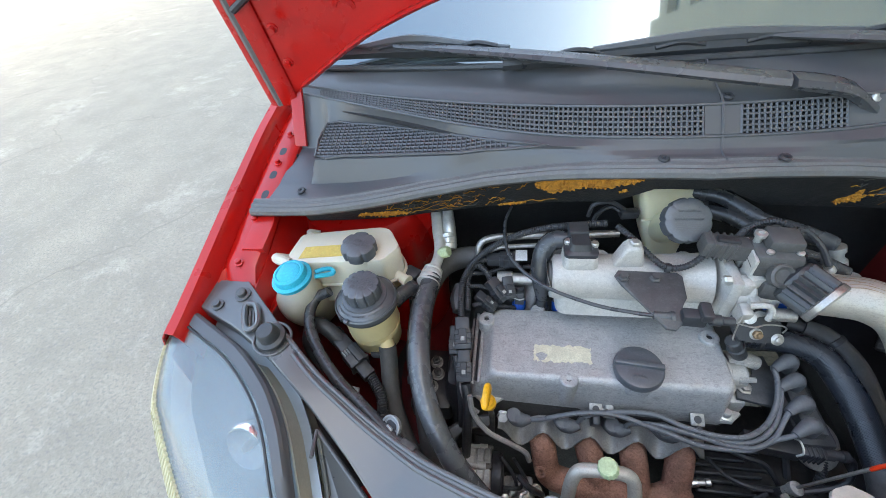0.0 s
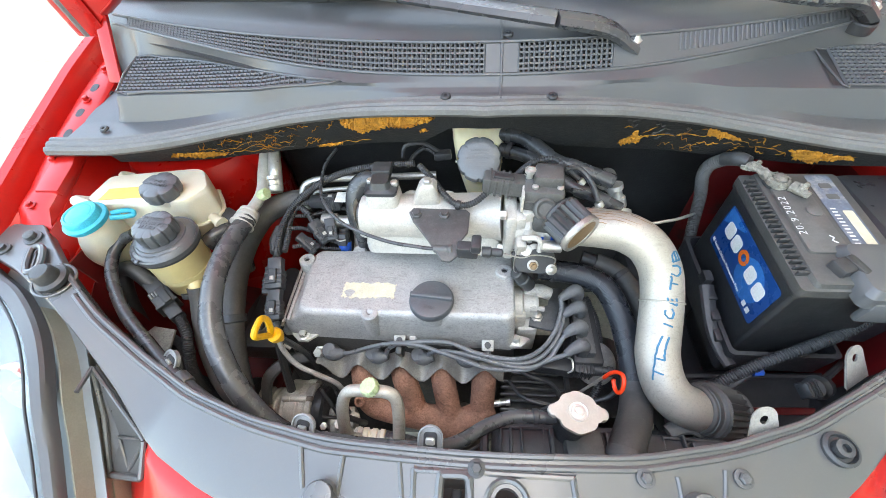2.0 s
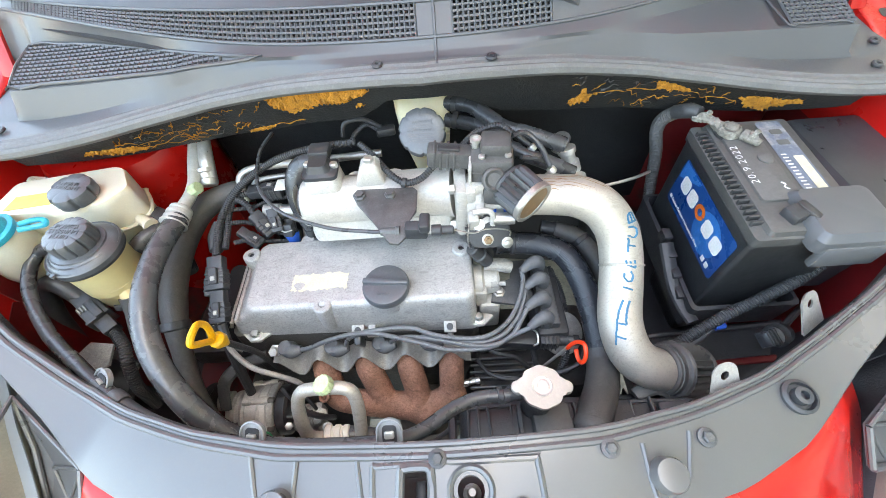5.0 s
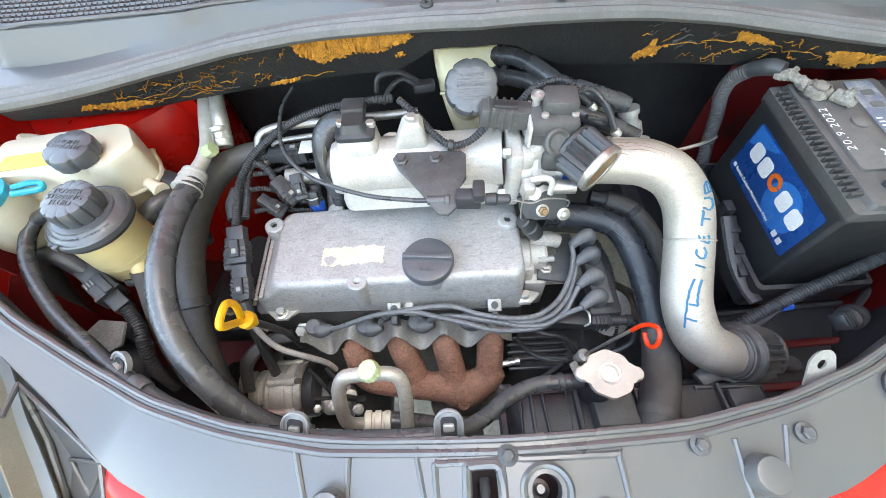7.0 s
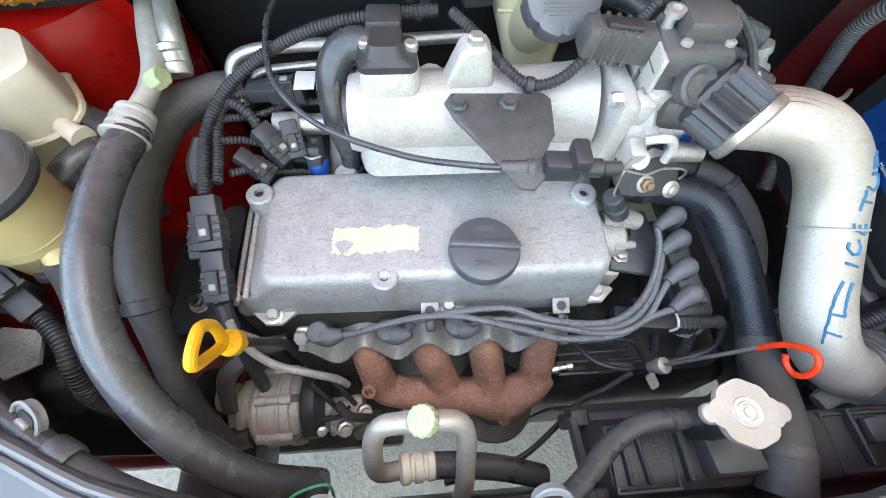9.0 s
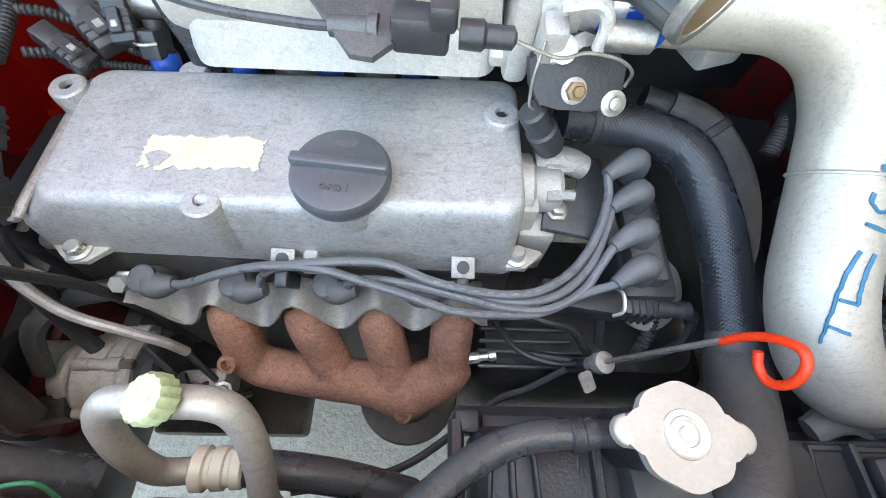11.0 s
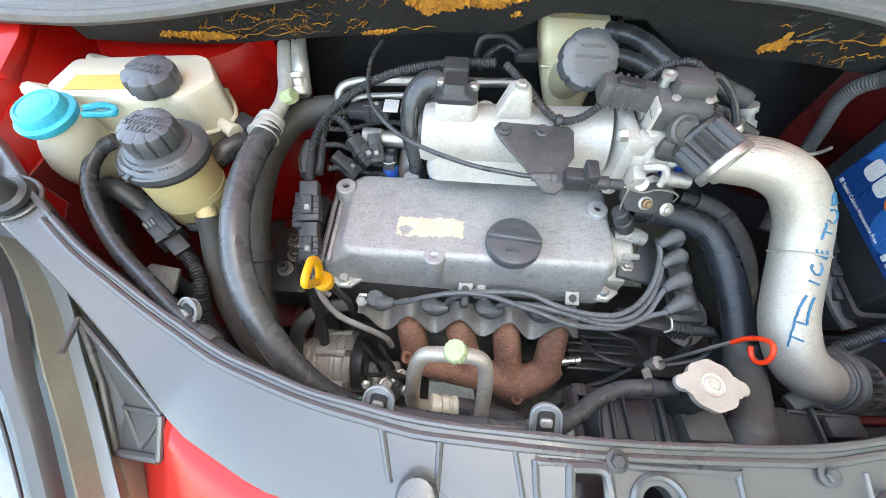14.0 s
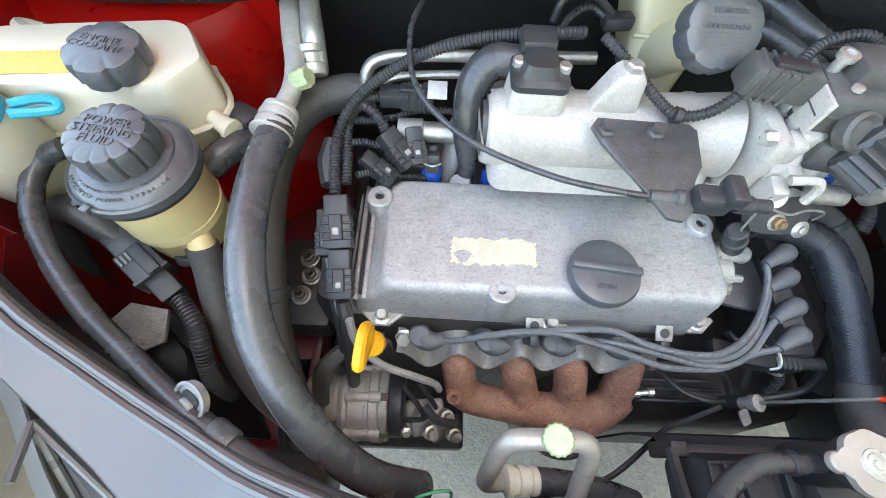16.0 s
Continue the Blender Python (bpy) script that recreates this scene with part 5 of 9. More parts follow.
for x, y, r in ((-0.213, 0.4560, 0.013), (0.0, 0.4575, 0.011)):
    part("plug_boss", lathe([(r, -0.04), (r, 0.004), (r * 0.8, 0.008), (r * 0.3, 0.009)], (x, y, 0.758), (0, 0, 1), 18), COVER, cover)
for x, y in ((-0.291, 0.313), (0.060, 0.327), (-0.107, 0.315)):
    ear = part("ear", prism([(x - 0.008, y - 0.010), (x + 0.008, y - 0.010), (x + 0.013, y - 0.005), (x + 0.024, y + 0.004), (x + 0.022, y + 0.008), (x + 0.008, y + 0.012), (x - 0.008, y + 0.012), (x - 0.022, y + 0.008), (x - 0.024, y + 0.004), (x - 0.013, y - 0.005)], 0.005, pose(0, 0, 0.7085), 0.0015), CAST, cover)
    part("bolt", lathe([(0.0095, 0), (0.0095, 0.002), (0.0065, 0.0028), (0.0065, 0.009), (0.005, 0.0105)], (x, y, 0.7085), (0, 0, 1), 18), ZINC, ear)
for x in (-0.128, 0.014):
    c = part("wire_clip", box((0.019, 0.017, 0.0022), (x, 0.3095, 0.7185), (25, 0, 0), 0.001), GRIMY_CAST, cover, "grey metal wire bracket")
    part("clip_hole", lathe([(0.0052, 0), (0.0052, 0.0006)], (x, 0.3090, 0.7197), (0, -0.42, 0.9), 12), DARK, c)
    part("clip_body", box((0.010, 0.014, 0.034), (x, 0.300, 0.700), (20, 0, 0), 0.002), BLACK_PLASTIC, c, "black plastic wire holder")
rng = random.Random(11)
label_pts = []
for k in range(84):
    a = 2 * math.pi * k / 84
    cx = max(-1, min(1, 1.35 * math.cos(a)))
    cy = max(-1, min(1, 1.35 * math.sin(a)))
    label_pts.append((-0.179 + 0.043 * cx * (1 + 0.06 * (rng.random() - 0.5)), 0.3685 + 0.0145 * cy * (1 + 0.36 * (rng.random() - 0.5))))
part("label_remnant", prism(label_pts, 0.0004, pose(0, 0, 0.7690)), PALE, cover, "torn remains of a pale paper label")
part("bare_patch", prism([(-0.222 + 0.008 * math.cos(a) * (1 + 0.3 * math.sin(3 * a)) + 0.012, 0.362 + 0.007 * math.sin(a)) for a in np.linspace(0, 6.0, 14)], 0.0003, pose(0, 0, 0.7693)), COVER, cover)

OC = Vector((-0.0745, 0.3455, 0.768))
oil = part("oil_cap", lathe([(0.027, -0.004), (0.030, 0.0), (0.033, 0.003), (0.0345, 0.008), (0.0345, 0.0135), (0.0325, 0.0165), (0.027, 0.0178), (0.012, 0.0183)], OC, (0, -0.03, 1), 48), CAPGREY, cover, "round dark grey plastic oil filler cap")
part("filler_collar", lathe([(0.0285, -0.02), (0.0285, 0.001)], OC, (0, 0, 1), 32), COVER, cover)
part("grip", box((0.0665, 0.0085, 0.008), OC + Vector((0, 0.0015, 0.0195)), (0, 0, -6), 0.002), CAPGREY, oil, "raised grip bar")
part("lettering", text_bm("OPEN", 0.0075, pose(OC.x - 0.002, OC.y - 0.017, OC.z + 0.0183, 0, 0, -6), 0.0004), PRINT, oil, "moulded word")
part("oil_symbol", prism([(-0.009, 0), (-0.004, 0.004), (0.006, 0.004), (0.010, 0.007), (0.008, 0.002), (0.006, -0.003), (-0.005, -0.003)], 0.0006, pose(OC.x + 0.003, OC.y + 0.019, OC.z + 0.0187, 0, 0, -6)), PRINT, oil)

def settle(ob):
    """The cover leans a little: its top falls to the front and left, its flange to the right."""
    base = BASE[ob.name]
    for v in ob.data.vertices:
        p = v.co + base
        high = max(0.0, min(1.0, (p.z - 0.705) / 0.055))
        side = max(0.0, min(1.0, (p.x + 0.30) / 0.36))
        front = max(0.0, min(1.0, (0.43 - p.y) / 0.11))
        v.co.z += high * (-0.0045 + 0.0055 * side - 0.0045 * front) + (1 - high) * (-0.0075 - 0.0115 * side)
        v.co.y += (1 - 0.6 * high) * (front * (0.0055 - 0.0045 * side) + (1 - front) * (0.001 - 0.002 * side))


for piece in cover.children_recursive:
    settle(piece)

# ---- exhaust side ----
ex = thing("exhaust_manifold", (-0.1, 0.26, 0.45), "rusty cast iron exhaust manifold with four runners", "exhaust manifold")
bm = bmesh.new()
PORT = (-0.203, -0.131, -0.061, 0.011)
JOIN = ((-0.190, 0.262, 0.563), (-0.108, 0.251, 0.552), (-0.048, 0.245, 0.547), (0.008, 0.256, 0.560))
bm = bmesh.new()
for px, j in zip(PORT, JOIN):
    add_tube(bm, [(px, 0.332, 0.622), (px, 0.300, 0.616), (px + (j[0] - px) * 0.3, 0.283, 0.598), (px + (j[0] - px) * 0.7, 0.268, 0.572), j], [0.0205, 0.0215, 0.0215, 0.0215, 0.0215], sides=20, per=6)
add_tube(bm, [(-0.200, 0.272, 0.574), (-0.184, 0.260, 0.560), (-0.125, 0.251, 0.552), (-0.068, 0.246, 0.547), (-0.034, 0.240, 0.540), (0.004, 0.254, 0.556), (0.022, 0.266, 0.570)], [0.018, 0.0215, 0.0225, 0.0245, 0.029, 0.0235, 0.018], sides=22, per=6)
cast = part("casting", bm, RUST, ex, "four merged rusty runners")
rm = cast.modifiers.new("blend", "REMESH")
rm.mode, rm.voxel_size, rm.use_smooth_shade = "VOXEL", 0.003, True
sm = cast.modifiers.new("soften", "SMOOTH")
sm.factor, sm.iterations = 0.5, 5
part("outlet", lathe([(0.030, 0), (0.033, -0.03), (0.036, -0.05), (0.058, -0.055), (0.060, -0.058), (0.060, -0.068), (0.054, -0.071), (0.052, -0.09), (0.040, -0.10), (0.036, -0.25)], (-0.032, 0.246, 0.528), (0.05, -0.05, 1), 28), OUTLET, ex, "grey-brown outlet flange")
for x, y, z in ((-0.205, 0.262, 0.580), (0.008, 0.266, 0.574), (-0.036, 0.224, 0.538)):
    part("stud", lathe([(0.0098, -0.03), (0.0098, 0.016), (0.0085, 0.018), (0.0050, 0.018), (0.0045, 0.010)], (x, y, z), (0, -0.55, 0.8), 18), RUST, ex)
hs = thing("heat_shield", (-0.11, 0.31, 0.62), "grey stamped steel heat shield with a scalloped edge", "heat shield")
rows = []
for k in range(81):
    x = -0.276 + 0.32 * k / 80
    ph = (x + 0.203) / 0.0713
    w = 0.5 + 0.5 * math.cos(2 * math.pi * ph)
    endf = min(1, (x + 0.276) / 0.02, (0.044 - x) / 0.02)
    rows.append([(x, 0.345, 0.652), (x, 0.330, 0.648 + 0.008 * w), (x, 0.318, 0.640 + 0.018 * w), (x, 0.307, 0.630 + 0.028 * w), (x, 0.299 - 0.002 * (1 - w), 0.622 + 0.036 * w), (x, 0.292 - 0.007 * (1 - w) * endf, 0.616 + 0.041 * w)])
part("plate", sheet(rows, 0.0018), SHIELD, hs)
part("edge", tube([r[-1] for r in rows[::2]], 0.0014, sides=6, per=1), SHIELD, hs, "rolled bright edge")
for x in (-0.262, 0.030):
    part("bolt", lathe([(0.009, 0), (0.009, 0.002), (0.006, 0.003), (0.006, 0.009)], (x, 0.322, 0.648), (0, -0.6, 0.8), 6), BRACKET, hs)

# plugs, wires, coil
PLUG = ((-0.246, 0.3035, 0.672), (-0.171, 0.301, 0.672), (-0.096, 0.304, 0.668), (-0.022, 0.303, 0.668))
BOOT = ((0.156, 0.400, 0.735), (0.160, 0.376, 0.723), (0.157, 0.341, 0.720), (0.157, 0.312, 0.712))
ENDS = (3, 0, 2, 1)
RUN = (((-0.210, 0.299, 0.684), (-0.172, 0.302, 0.702), (-0.136, 0.304, 0.712), (-0.099, 0.303, 0.712), (-0.064, 0.295, 0.708), (-0.029, 0.286, 0.704), (0.006, 0.277, 0.698), (0.041, 0.276, 0.694), (0.077, 0.279, 0.694), (0.110, 0.293, 0.699)),
       ((-0.148, 0.303, 0.692), (-0.133, 0.304, 0.708), (-0.108, 0.306, 0.714), (-0.073, 0.308, 0.716), (-0.043, 0.307, 0.714), (-0.012, 0.296, 0.711), (0.018, 0.290, 0.708), (0.049, 0.288, 0.706), (0.076, 0.293, 0.706), (0.103, 0.311, 0.710), (0.123, 0.340, 0.718), (0.133, 0.370, 0.726)),
       ((-0.079, 0.303, 0.686), (-0.057, 0.301, 0.698), (-0.030, 0.296, 0.703), (-0.003, 0.290, 0.703), (0.023, 0.285, 0.700), (0.050, 0.280, 0.697), (0.082, 0.281, 0.696), (0.109, 0.295, 0.700), (0.125, 0.315, 0.709)),
       ((0.002, 0.298, 0.686), (0.020, 0.292, 0.697), (0.046, 0.286, 0.699), (0.072, 0.286, 0.699), (0.097, 0.296, 0.702), (0.119, 0.319, 0.708), (0.132, 0.346, 0.715)))
coil = thing("ignition_coil", (0.16, 0.36, 0.60), "black ignition coil pack with four cable towers", "ignition coil")
part("body", box((0.05, 0.13, 0.06), (0.175, 0.362, 0.655), bevel=0.008), DARK, coil)
part("core", box((0.028, 0.11, 0.02), (0.170, 0.362, 0.690), bevel=0.003), BRACKET, coil)
for i, q in enumerate(PLUG):
    b = BOOT[ENDS[i]]
    w = thing("spark_plug_wire", q, "dark grey rubber spark plug wire with boots", "wire", "spark plug wires")
    part("plug_boot", tube([(q[0] - 0.006, q[1] + 0.02, q[2] - 0.02), (q[0] - 0.002, q[1] + 0.002, q[2] - 0.002), (q[0] + 0.008, q[1] - 0.003, q[2] + 0.002), (q[0] + 0.022, q[1] - 0.002, q[2] + 0.005)], [0.0115, 0.0125, 0.0115, 0.0062], sides=14), BOOTGREY, w)
    part("boot_cap", lathe([(0.0105, 0), (0.0118, 0.001), (0.0118, 0.004), (0.010, 0.0055), (0.004, 0.006)], (q[0] - 0.004, q[1] + 0.001, q[2] + 0.006), (-0.1, -0.25, 1), 18), BOOTGREY, w)
    path = [(q[0] + 0.018, q[1] - 0.002, q[2] + 0.004)] + list(RUN[i]) + [(b[0] - 0.022, b[1] - 0.013, b[2] - 0.003), (b[0] - 0.008, b[1] - 0.004, b[2])]
    part("cable", tube(path, 0.0037, sides=10, per=8), WIRE, w)
    part("coil_boot", tube([(b[0] - 0.024, b[1] - 0.014, b[2] - 0.003), (b[0] - 0.012, b[1] - 0.006, b[2]), (b[0] + 0.001, b[1] + 0.001, b[2]), (b[0] + 0.007, b[1] + 0.003, b[2] - 0.008), (b[0] + 0.009, b[1] + 0.004, b[2] - 0.026)], [0.0058, 0.0085, 0.0110, 0.0112, 0.0105], sides=14), BOOTGREY, w)
    if i < 3:
        mid = RUN[i][5:9] if i < 2 else RUN[i][3:6]
        for k, (m, n) in enumerate(zip(mid, mid[1:])):
            m, n = Vector(m) + Vector((0, -0.0012, 0.0034)), Vector(n) + Vector((0, -0.0012, 0.0034))
            for j in (0.1, 0.45, 0.75):
                part("print", tube([m.lerp(n, j), m.lerp(n, j + 0.16)], 0.0006, sides=4, sharp=True), CLIPGREY, w, "worn pale print")

# ---- intake side ----
im = thing("intake_manifold", (-0.08, 0.47, 0.76), "bare cast aluminium intake manifold", "intake manifold")
bm = bmesh.new()
add_tube(bm, [(-0.196, 0.470, 0.832), (-0.18, 0.470, 0.832), (-0.05, 0.470, 0.835), (0.0, 0.470, 0.838), (0.034, 0.466, 0.842)], [0.030, 0.037, 0.038, 0.037, 0.040], sides=28, per=6)
part("plenum", bm, CAST, im)
part("end_cap", lathe([(0.026, 0), (0.026, 0.006), (0.020, 0.008), (0.012, 0.008)], (-0.194, 0.470, 0.832), (-1, 0, 0), 24), BRACKET, im)
part("front_ledge", stack([(-0.188, 0.032, 0.425, 0.475, 0.016, 0.792), (-0.190, 0.034, 0.428, 0.49, 0.018, 0.800), (-0.186, 0.030, 0.434, 0.50, 0.016, 0.822)]), CAST, im)
part("sensor_tower", stack([(-0.184, -0.124, 0.448, 0.50, 0.010, 0.82), (-0.182, -0.128, 0.452, 0.498, 0.010, 0.862), (-0.180, -0.131, 0.455, 0.496, 0.009, 0.884), (-0.178, -0.133, 0.457, 0.494, 0.008, 0.887)]), CAST, im)
part("lug", prism([(-0.114, 0.855), (-0.062, 0.855), (-0.070, 0.900), (-0.074, 0.905), (-0.090, 0.906), (-0.096, 0.900)], 0.022, pose(0, 0.458, 0, 90, 0, 0), 0.005, 3), CAST, im)
part("lug_foot", box((0.060, 0.040, 0.020), (-0.088, 0.470, 0.858), bevel=0.008, seg=3), CAST, im)
part("lug_screw", lathe([(0.0075, -0.004), (0.0075, 0.004), (0.0055, 0.0055)], (-0.083, 0.469, 0.907), (0, 0, 1), 6), ZINC, im)
for px in (-0.22, -0.145, -0.07, 0.01):
    part("runner", tube([(px * 0.8, 0.50, 0.84), (px * 0.92, 0.525, 0.80), (px, 0.50, 0.73), (px, 0.455, 0.66)], 0.019, sides=14), CAST, im)
ms = thing("pressure_sensor", (-0.156, 0.476, 0.887), "black plastic pressure sensor bolted to the manifold", "sensor")
part("body", stack([(-0.181, -0.131, 0.455, 0.497, 0.008, 0.8870), (-0.181, -0.131, 0.455, 0.497, 0.008, 0.893), (-0.174, -0.140, 0.460, 0.492, 0.008, 0.896), (-0.170, -0.144, 0.464, 0.490, 0.006, 0.906)]), BLACK_PLASTIC, ms)
part("plug", box((0.03, 0.026, 0.016), (-0.158, 0.503, 0.902), bevel=0.003), BLACK_PLASTIC, ms)
for x, y in ((-0.174, 0.482), (-0.136, 0.478)):
    part("bolt", lathe([(0.0062, 0), (0.0062, 0.006), (0.0045, 0.0075)], (x, y, 0.893), (0, 0, 1), 8), ZINC, ms)
tb = thing("throttle_housing", (0.06, 0.45, 0.80), "aluminium throttle housing with ribbed flange and cable cam", "throttle")
part("flange", box((0.018, 0.088, 0.09), (0.043, 0.456, 0.842), (0, 0, 0), 0.006), CAST, tb)
part("barrel", lathe([(0.034, 0), (0.034, 0.02), (0.031, 0.024), (0.031, 0.06), (0.033, 0.064)], (0.052, 0.445, 0.846), (1, -0.05, 0.05), 28), CAST, tb)
for k, (y, z, w) in enumerate(((0.424, 0.872, 0.02), (0.440, 0.890, 0.016), (0.418, 0.848, 0.022), (0.430, 0.822, 0.02), (0.462, 0.893, 0.018))):
    part("rib", box((0.014, w, 0.03), (0.056 + 0.006 * (k % 3), y, z), (8, 0, 0), 0.003), CAST, tb)
for y, z in ((0.422, 0.885), (0.428, 0.808), (0.488, 0.885)):
    part("bolt", lathe([(0.007, 0), (0.007, 0.007), (0.005, 0.009)], (0.034, y, z), (-1, 0, 0), 6), ZINC, tb)
CAMF = frame_of((0.078, 0.392, 0.822), (0.05, -0.80, 0.60))
part("cam", prism([(-0.030, -0.004), (-0.032, 0.012), (-0.020, 0.016), (-0.010, 0.024), (0.006, 0.027), (0.022, 0.020), (0.032, 0.006), (0.032, -0.008), (0.024, -0.020), (0.006, -0.022), (-0.010, -0.018), (-0.022, -0.018)], 0.006, CAMF, 0.0015), DARK, tb, "black cable cam plate")
part("cam_groove", tube([CAMF @ Vector((0.031 * math.cos(a), 0.027 * math.sin(a) - 0.002, -0.010)) for a in np.linspace(-0.3, 2.6, 12)], 0.0035, sides=8, per=3), BLACK_PLASTIC, tb)
part("cam_lever", prism([(-0.014, 0.004), (-0.012, 0.014), (0.006, 0.022), (0.018, 0.018), (0.020, 0.014), (0.006, 0.014), (-0.004, 0.006)], 0.002, CAMF @ Matrix.Translation((-0.006, 0.004, 0.004)), 0.0006), STEEL, tb, "bright steel lever")
part("cam_pad", lathe([(0.008, 0), (0.0085, 0.002), (0.006, 0.0035), (0.002, 0.004)], CAMF @ Vector((-0.012, 0.016, 0.004)), (0.05, -0.8, 0.6), 16), WHITE, tb, "white nylon pad")
NZ = CAMF.to_3x3() @ Vector((0, 0, 1))
part("washer", lathe([(0.0085, 0), (0.0085, 0.0015), (0.007, 0.002)], CAMF @ Vector((-0.001, -0.008, 0.0)), NZ, 20), STEEL, tb)
part("cam_nut", lathe([(0.0062, 0), (0.0062, 0.005), (0.004, 0.006), (0.0035, 0.009)], CAMF @ Vector((-0.001, -0.008, 0.0018)), NZ, 6), BRASS, tb, "rusty nut")
part("cam_screw", lathe([(0.0085, 0), (0.0085, 0.002), (0.0065, 0.0025), (0.0042, 0.0042), (0.0042, 0.006), (0.003, 0.0066)], CAMF @ Vector((0.027, -0.016, -0.002)), NZ, 18), STEEL, tb)
for k in range(5):
    part("spring_coil", tube([CAMF @ Vector((-0.010 + 0.016 * math.cos(a), 0.016 + 0.012 * math.sin(a), -0.008 - 0.0042 * k)) for a in np.linspace(0, 5.9, 14)], 0.0014, sides=6, per=2), STEEL, tb)
part("stub", lathe([(0.009, 0), (0.009, 0.028), (0.0075, 0.029)], (0.086, 0.397, 0.848), (1, -0.06, 0.02), 16), STEEL, tb, "dull steel pipe stub")
part("square_frame", tube([(0.058, 0.398, 0.862), (0.076, 0.396, 0.866), (0.084, 0.394, 0.858), (0.084, 0.392, 0.842)], 0.0042, sides=8, per=3), CAST, tb)
part("lug", box((0.016, 0.020, 0.036), (0.058, 0.404, 0.836), (12, 0, 0), 0.004), CAST, tb)
part("lug", box((0.022, 0.018, 0.020), (0.068, 0.430, 0.880), (0, 0, 10), 0.004), CAST, tb)
part("tie", tube([(0.052, 0.392, 0.846), (0.049, 0.386, 0.826), (0.050, 0.383, 0.808), (0.054, 0.384, 0.802)], 0.0011, sides=6), STEEL, tb)
ic = thing("idle_valve", (0.075, 0.45, 0.88), "black idle control valve with plugged connectors", "valve")
part("body", box((0.058, 0.046, 0.044), (0.086, 0.448, 0.902), (0, 0, -6), 0.008), GREYPLASTIC, ic)
part("cap", box((0.040, 0.036, 0.020), (0.092, 0.455, 0.930), (0, 0, -6), 0.005), GREYPLASTIC, ic)
part("socket", lathe([(0.016, 0), (0.016, 0.010), (0.013, 0.012), (0.009, 0.009)], (0.086, 0.422, 0.898), (0.1, -0.8, 0.6), 18), GREYPLASTIC, ic)
part("plug", box((0.060, 0.026, 0.026), (0.030, 0.460, 0.912), (0, 6, -4), 0.004), GREYPLASTIC, ic)
part("plug_latch", box((0.03, 0.012, 0.006), (0.03, 0.458, 0.9265), (0, 6, -4), 0.002), DARK, ic)
part("seam", box((0.060, 0.048, 0.003), (0.086, 0.448, 0.905), (0, 0, -6), 0.001), GREYPLASTIC, ic)
part("fin", box((0.004, 0.050, 0.030), (0.058, 0.448, 0.905), (0, 0, -6), 0.001), CAST, ic, "bare metal flange")
for dx, dy in ((-0.018, -0.016), (0.016, -0.017), (0.018, 0.014)):
    part("screw", lathe([(0.0045, 0), (0.0045, 0.003), (0.003, 0.0036)], (0.090 + dx, 0.452 + dy, 0.9245), (0, 0, 1), 12), ZINC, ic)
for k in range(4):
    part("plug_ridge", box((0.0035, 0.029, 0.029), (0.010 + 0.009 * k, 0.4615 - 0.0006 * k, 0.9135 - 0.001 * k), (0, 6, -4), 0.0008, 1), GREYPLASTIC, ic)
part("tall_screw", lathe([(0.0048, -0.04), (0.0048, 0.0), (0.0075, 0.001), (0.0078, 0.006), (0.004, 0.0065), (0.0035, 0.003)], (0.066, 0.460, 0.932), (0, 0, 1), 14), ZINC, ic)
part("lower_block", box((0.05, 0.04, 0.03), (0.100, 0.430, 0.872), (0, 0, -10), 0.006), GREYPLASTIC, ic)
cb = thing("cable_bracket", (-0.06, 0.42, 0.85), "dark grimy steel throttle cable bracket", "bracket")
part("plate", prism([(-0.110, 0.437), (-0.104, 0.446), (-0.024, 0.444), (-0.018, 0.438), (-0.020, 0.402), (-0.030, 0.388), (-0.034, 0.362), (-0.044, 0.352), (-0.056, 0.354), (-0.078, 0.388), (-0.102, 0.420)], 0.004,
                    pose(0, 0, 0.7695, 0, 0, 0) @ Matrix.Translation((0, 0.44, 0.1045)) @ pose(0, 0, 0, 9, 0, 0) @ Matrix.Translation((0, -0.44, 0)), 0.0012), BRACKET, cb)
for x in (-0.0985, -0.056):
    part("bolt", lathe([(0.0085, 0), (0.0085, 0.003), (0.006, 0.004), (0.006, 0.008)], (x, 0.433, 0.873), (0, -0.15, 1), 6), BRACKET, cb)
tc = thing("throttle_cable", (-0.2, 0.43, 0.86), "thin black throttle cable with its adjuster", "cable")
part("sheath", tube([(-0.262, 0.60, 0.875), (-0.272, 0.55, 0.872), (-0.262, 0.485, 0.862), (-0.217, 0.428, 0.860), (-0.147, 0.392, 0.860), (-0.090, 0.379, 0.860), (-0.062, 0.375, 0.861)], 0.0028, sides=10, per=8), HOSE, tc)
part("ferrule", lathe([(0.0055, 0), (0.006, 0.02), (0.0075, 0.021), (0.0075, 0.026)], (-0.068, 0.3755, 0.861), (1, -0.07, 0.02), 12), BRACKET, tc)
part("adjuster", box((0.030, 0.018, 0.020), (-0.020, 0.372, 0.864), (0, 0, -4), 0.003), BLACK_PLASTIC, tc)
part("adjuster_clip", box((0.014, 0.026, 0.014), (-0.008, 0.372, 0.876), (0, 0, -4), 0.003), BLACK_PLASTIC, tc)
part("boot", lathe([(0.0075, 0), (0.008, 0.012), (0.006, 0.014), (0.006, 0.028), (0.003, 0.03)], (0.0, 0.3705, 0.863), (1, -0.03, -0.03), 12), BLACK_PLASTIC, tc)
part("wire", tube([(0.026, 0.370, 0.862), (0.055, 0.371, 0.851), (0.072, 0.376, 0.851), (0.094, 0.381, 0.844), (0.108, 0.386, 0.832), (0.109, 0.388, 0.820)], 0.0011, sides=6), STEEL, tc, "bare steel wire")

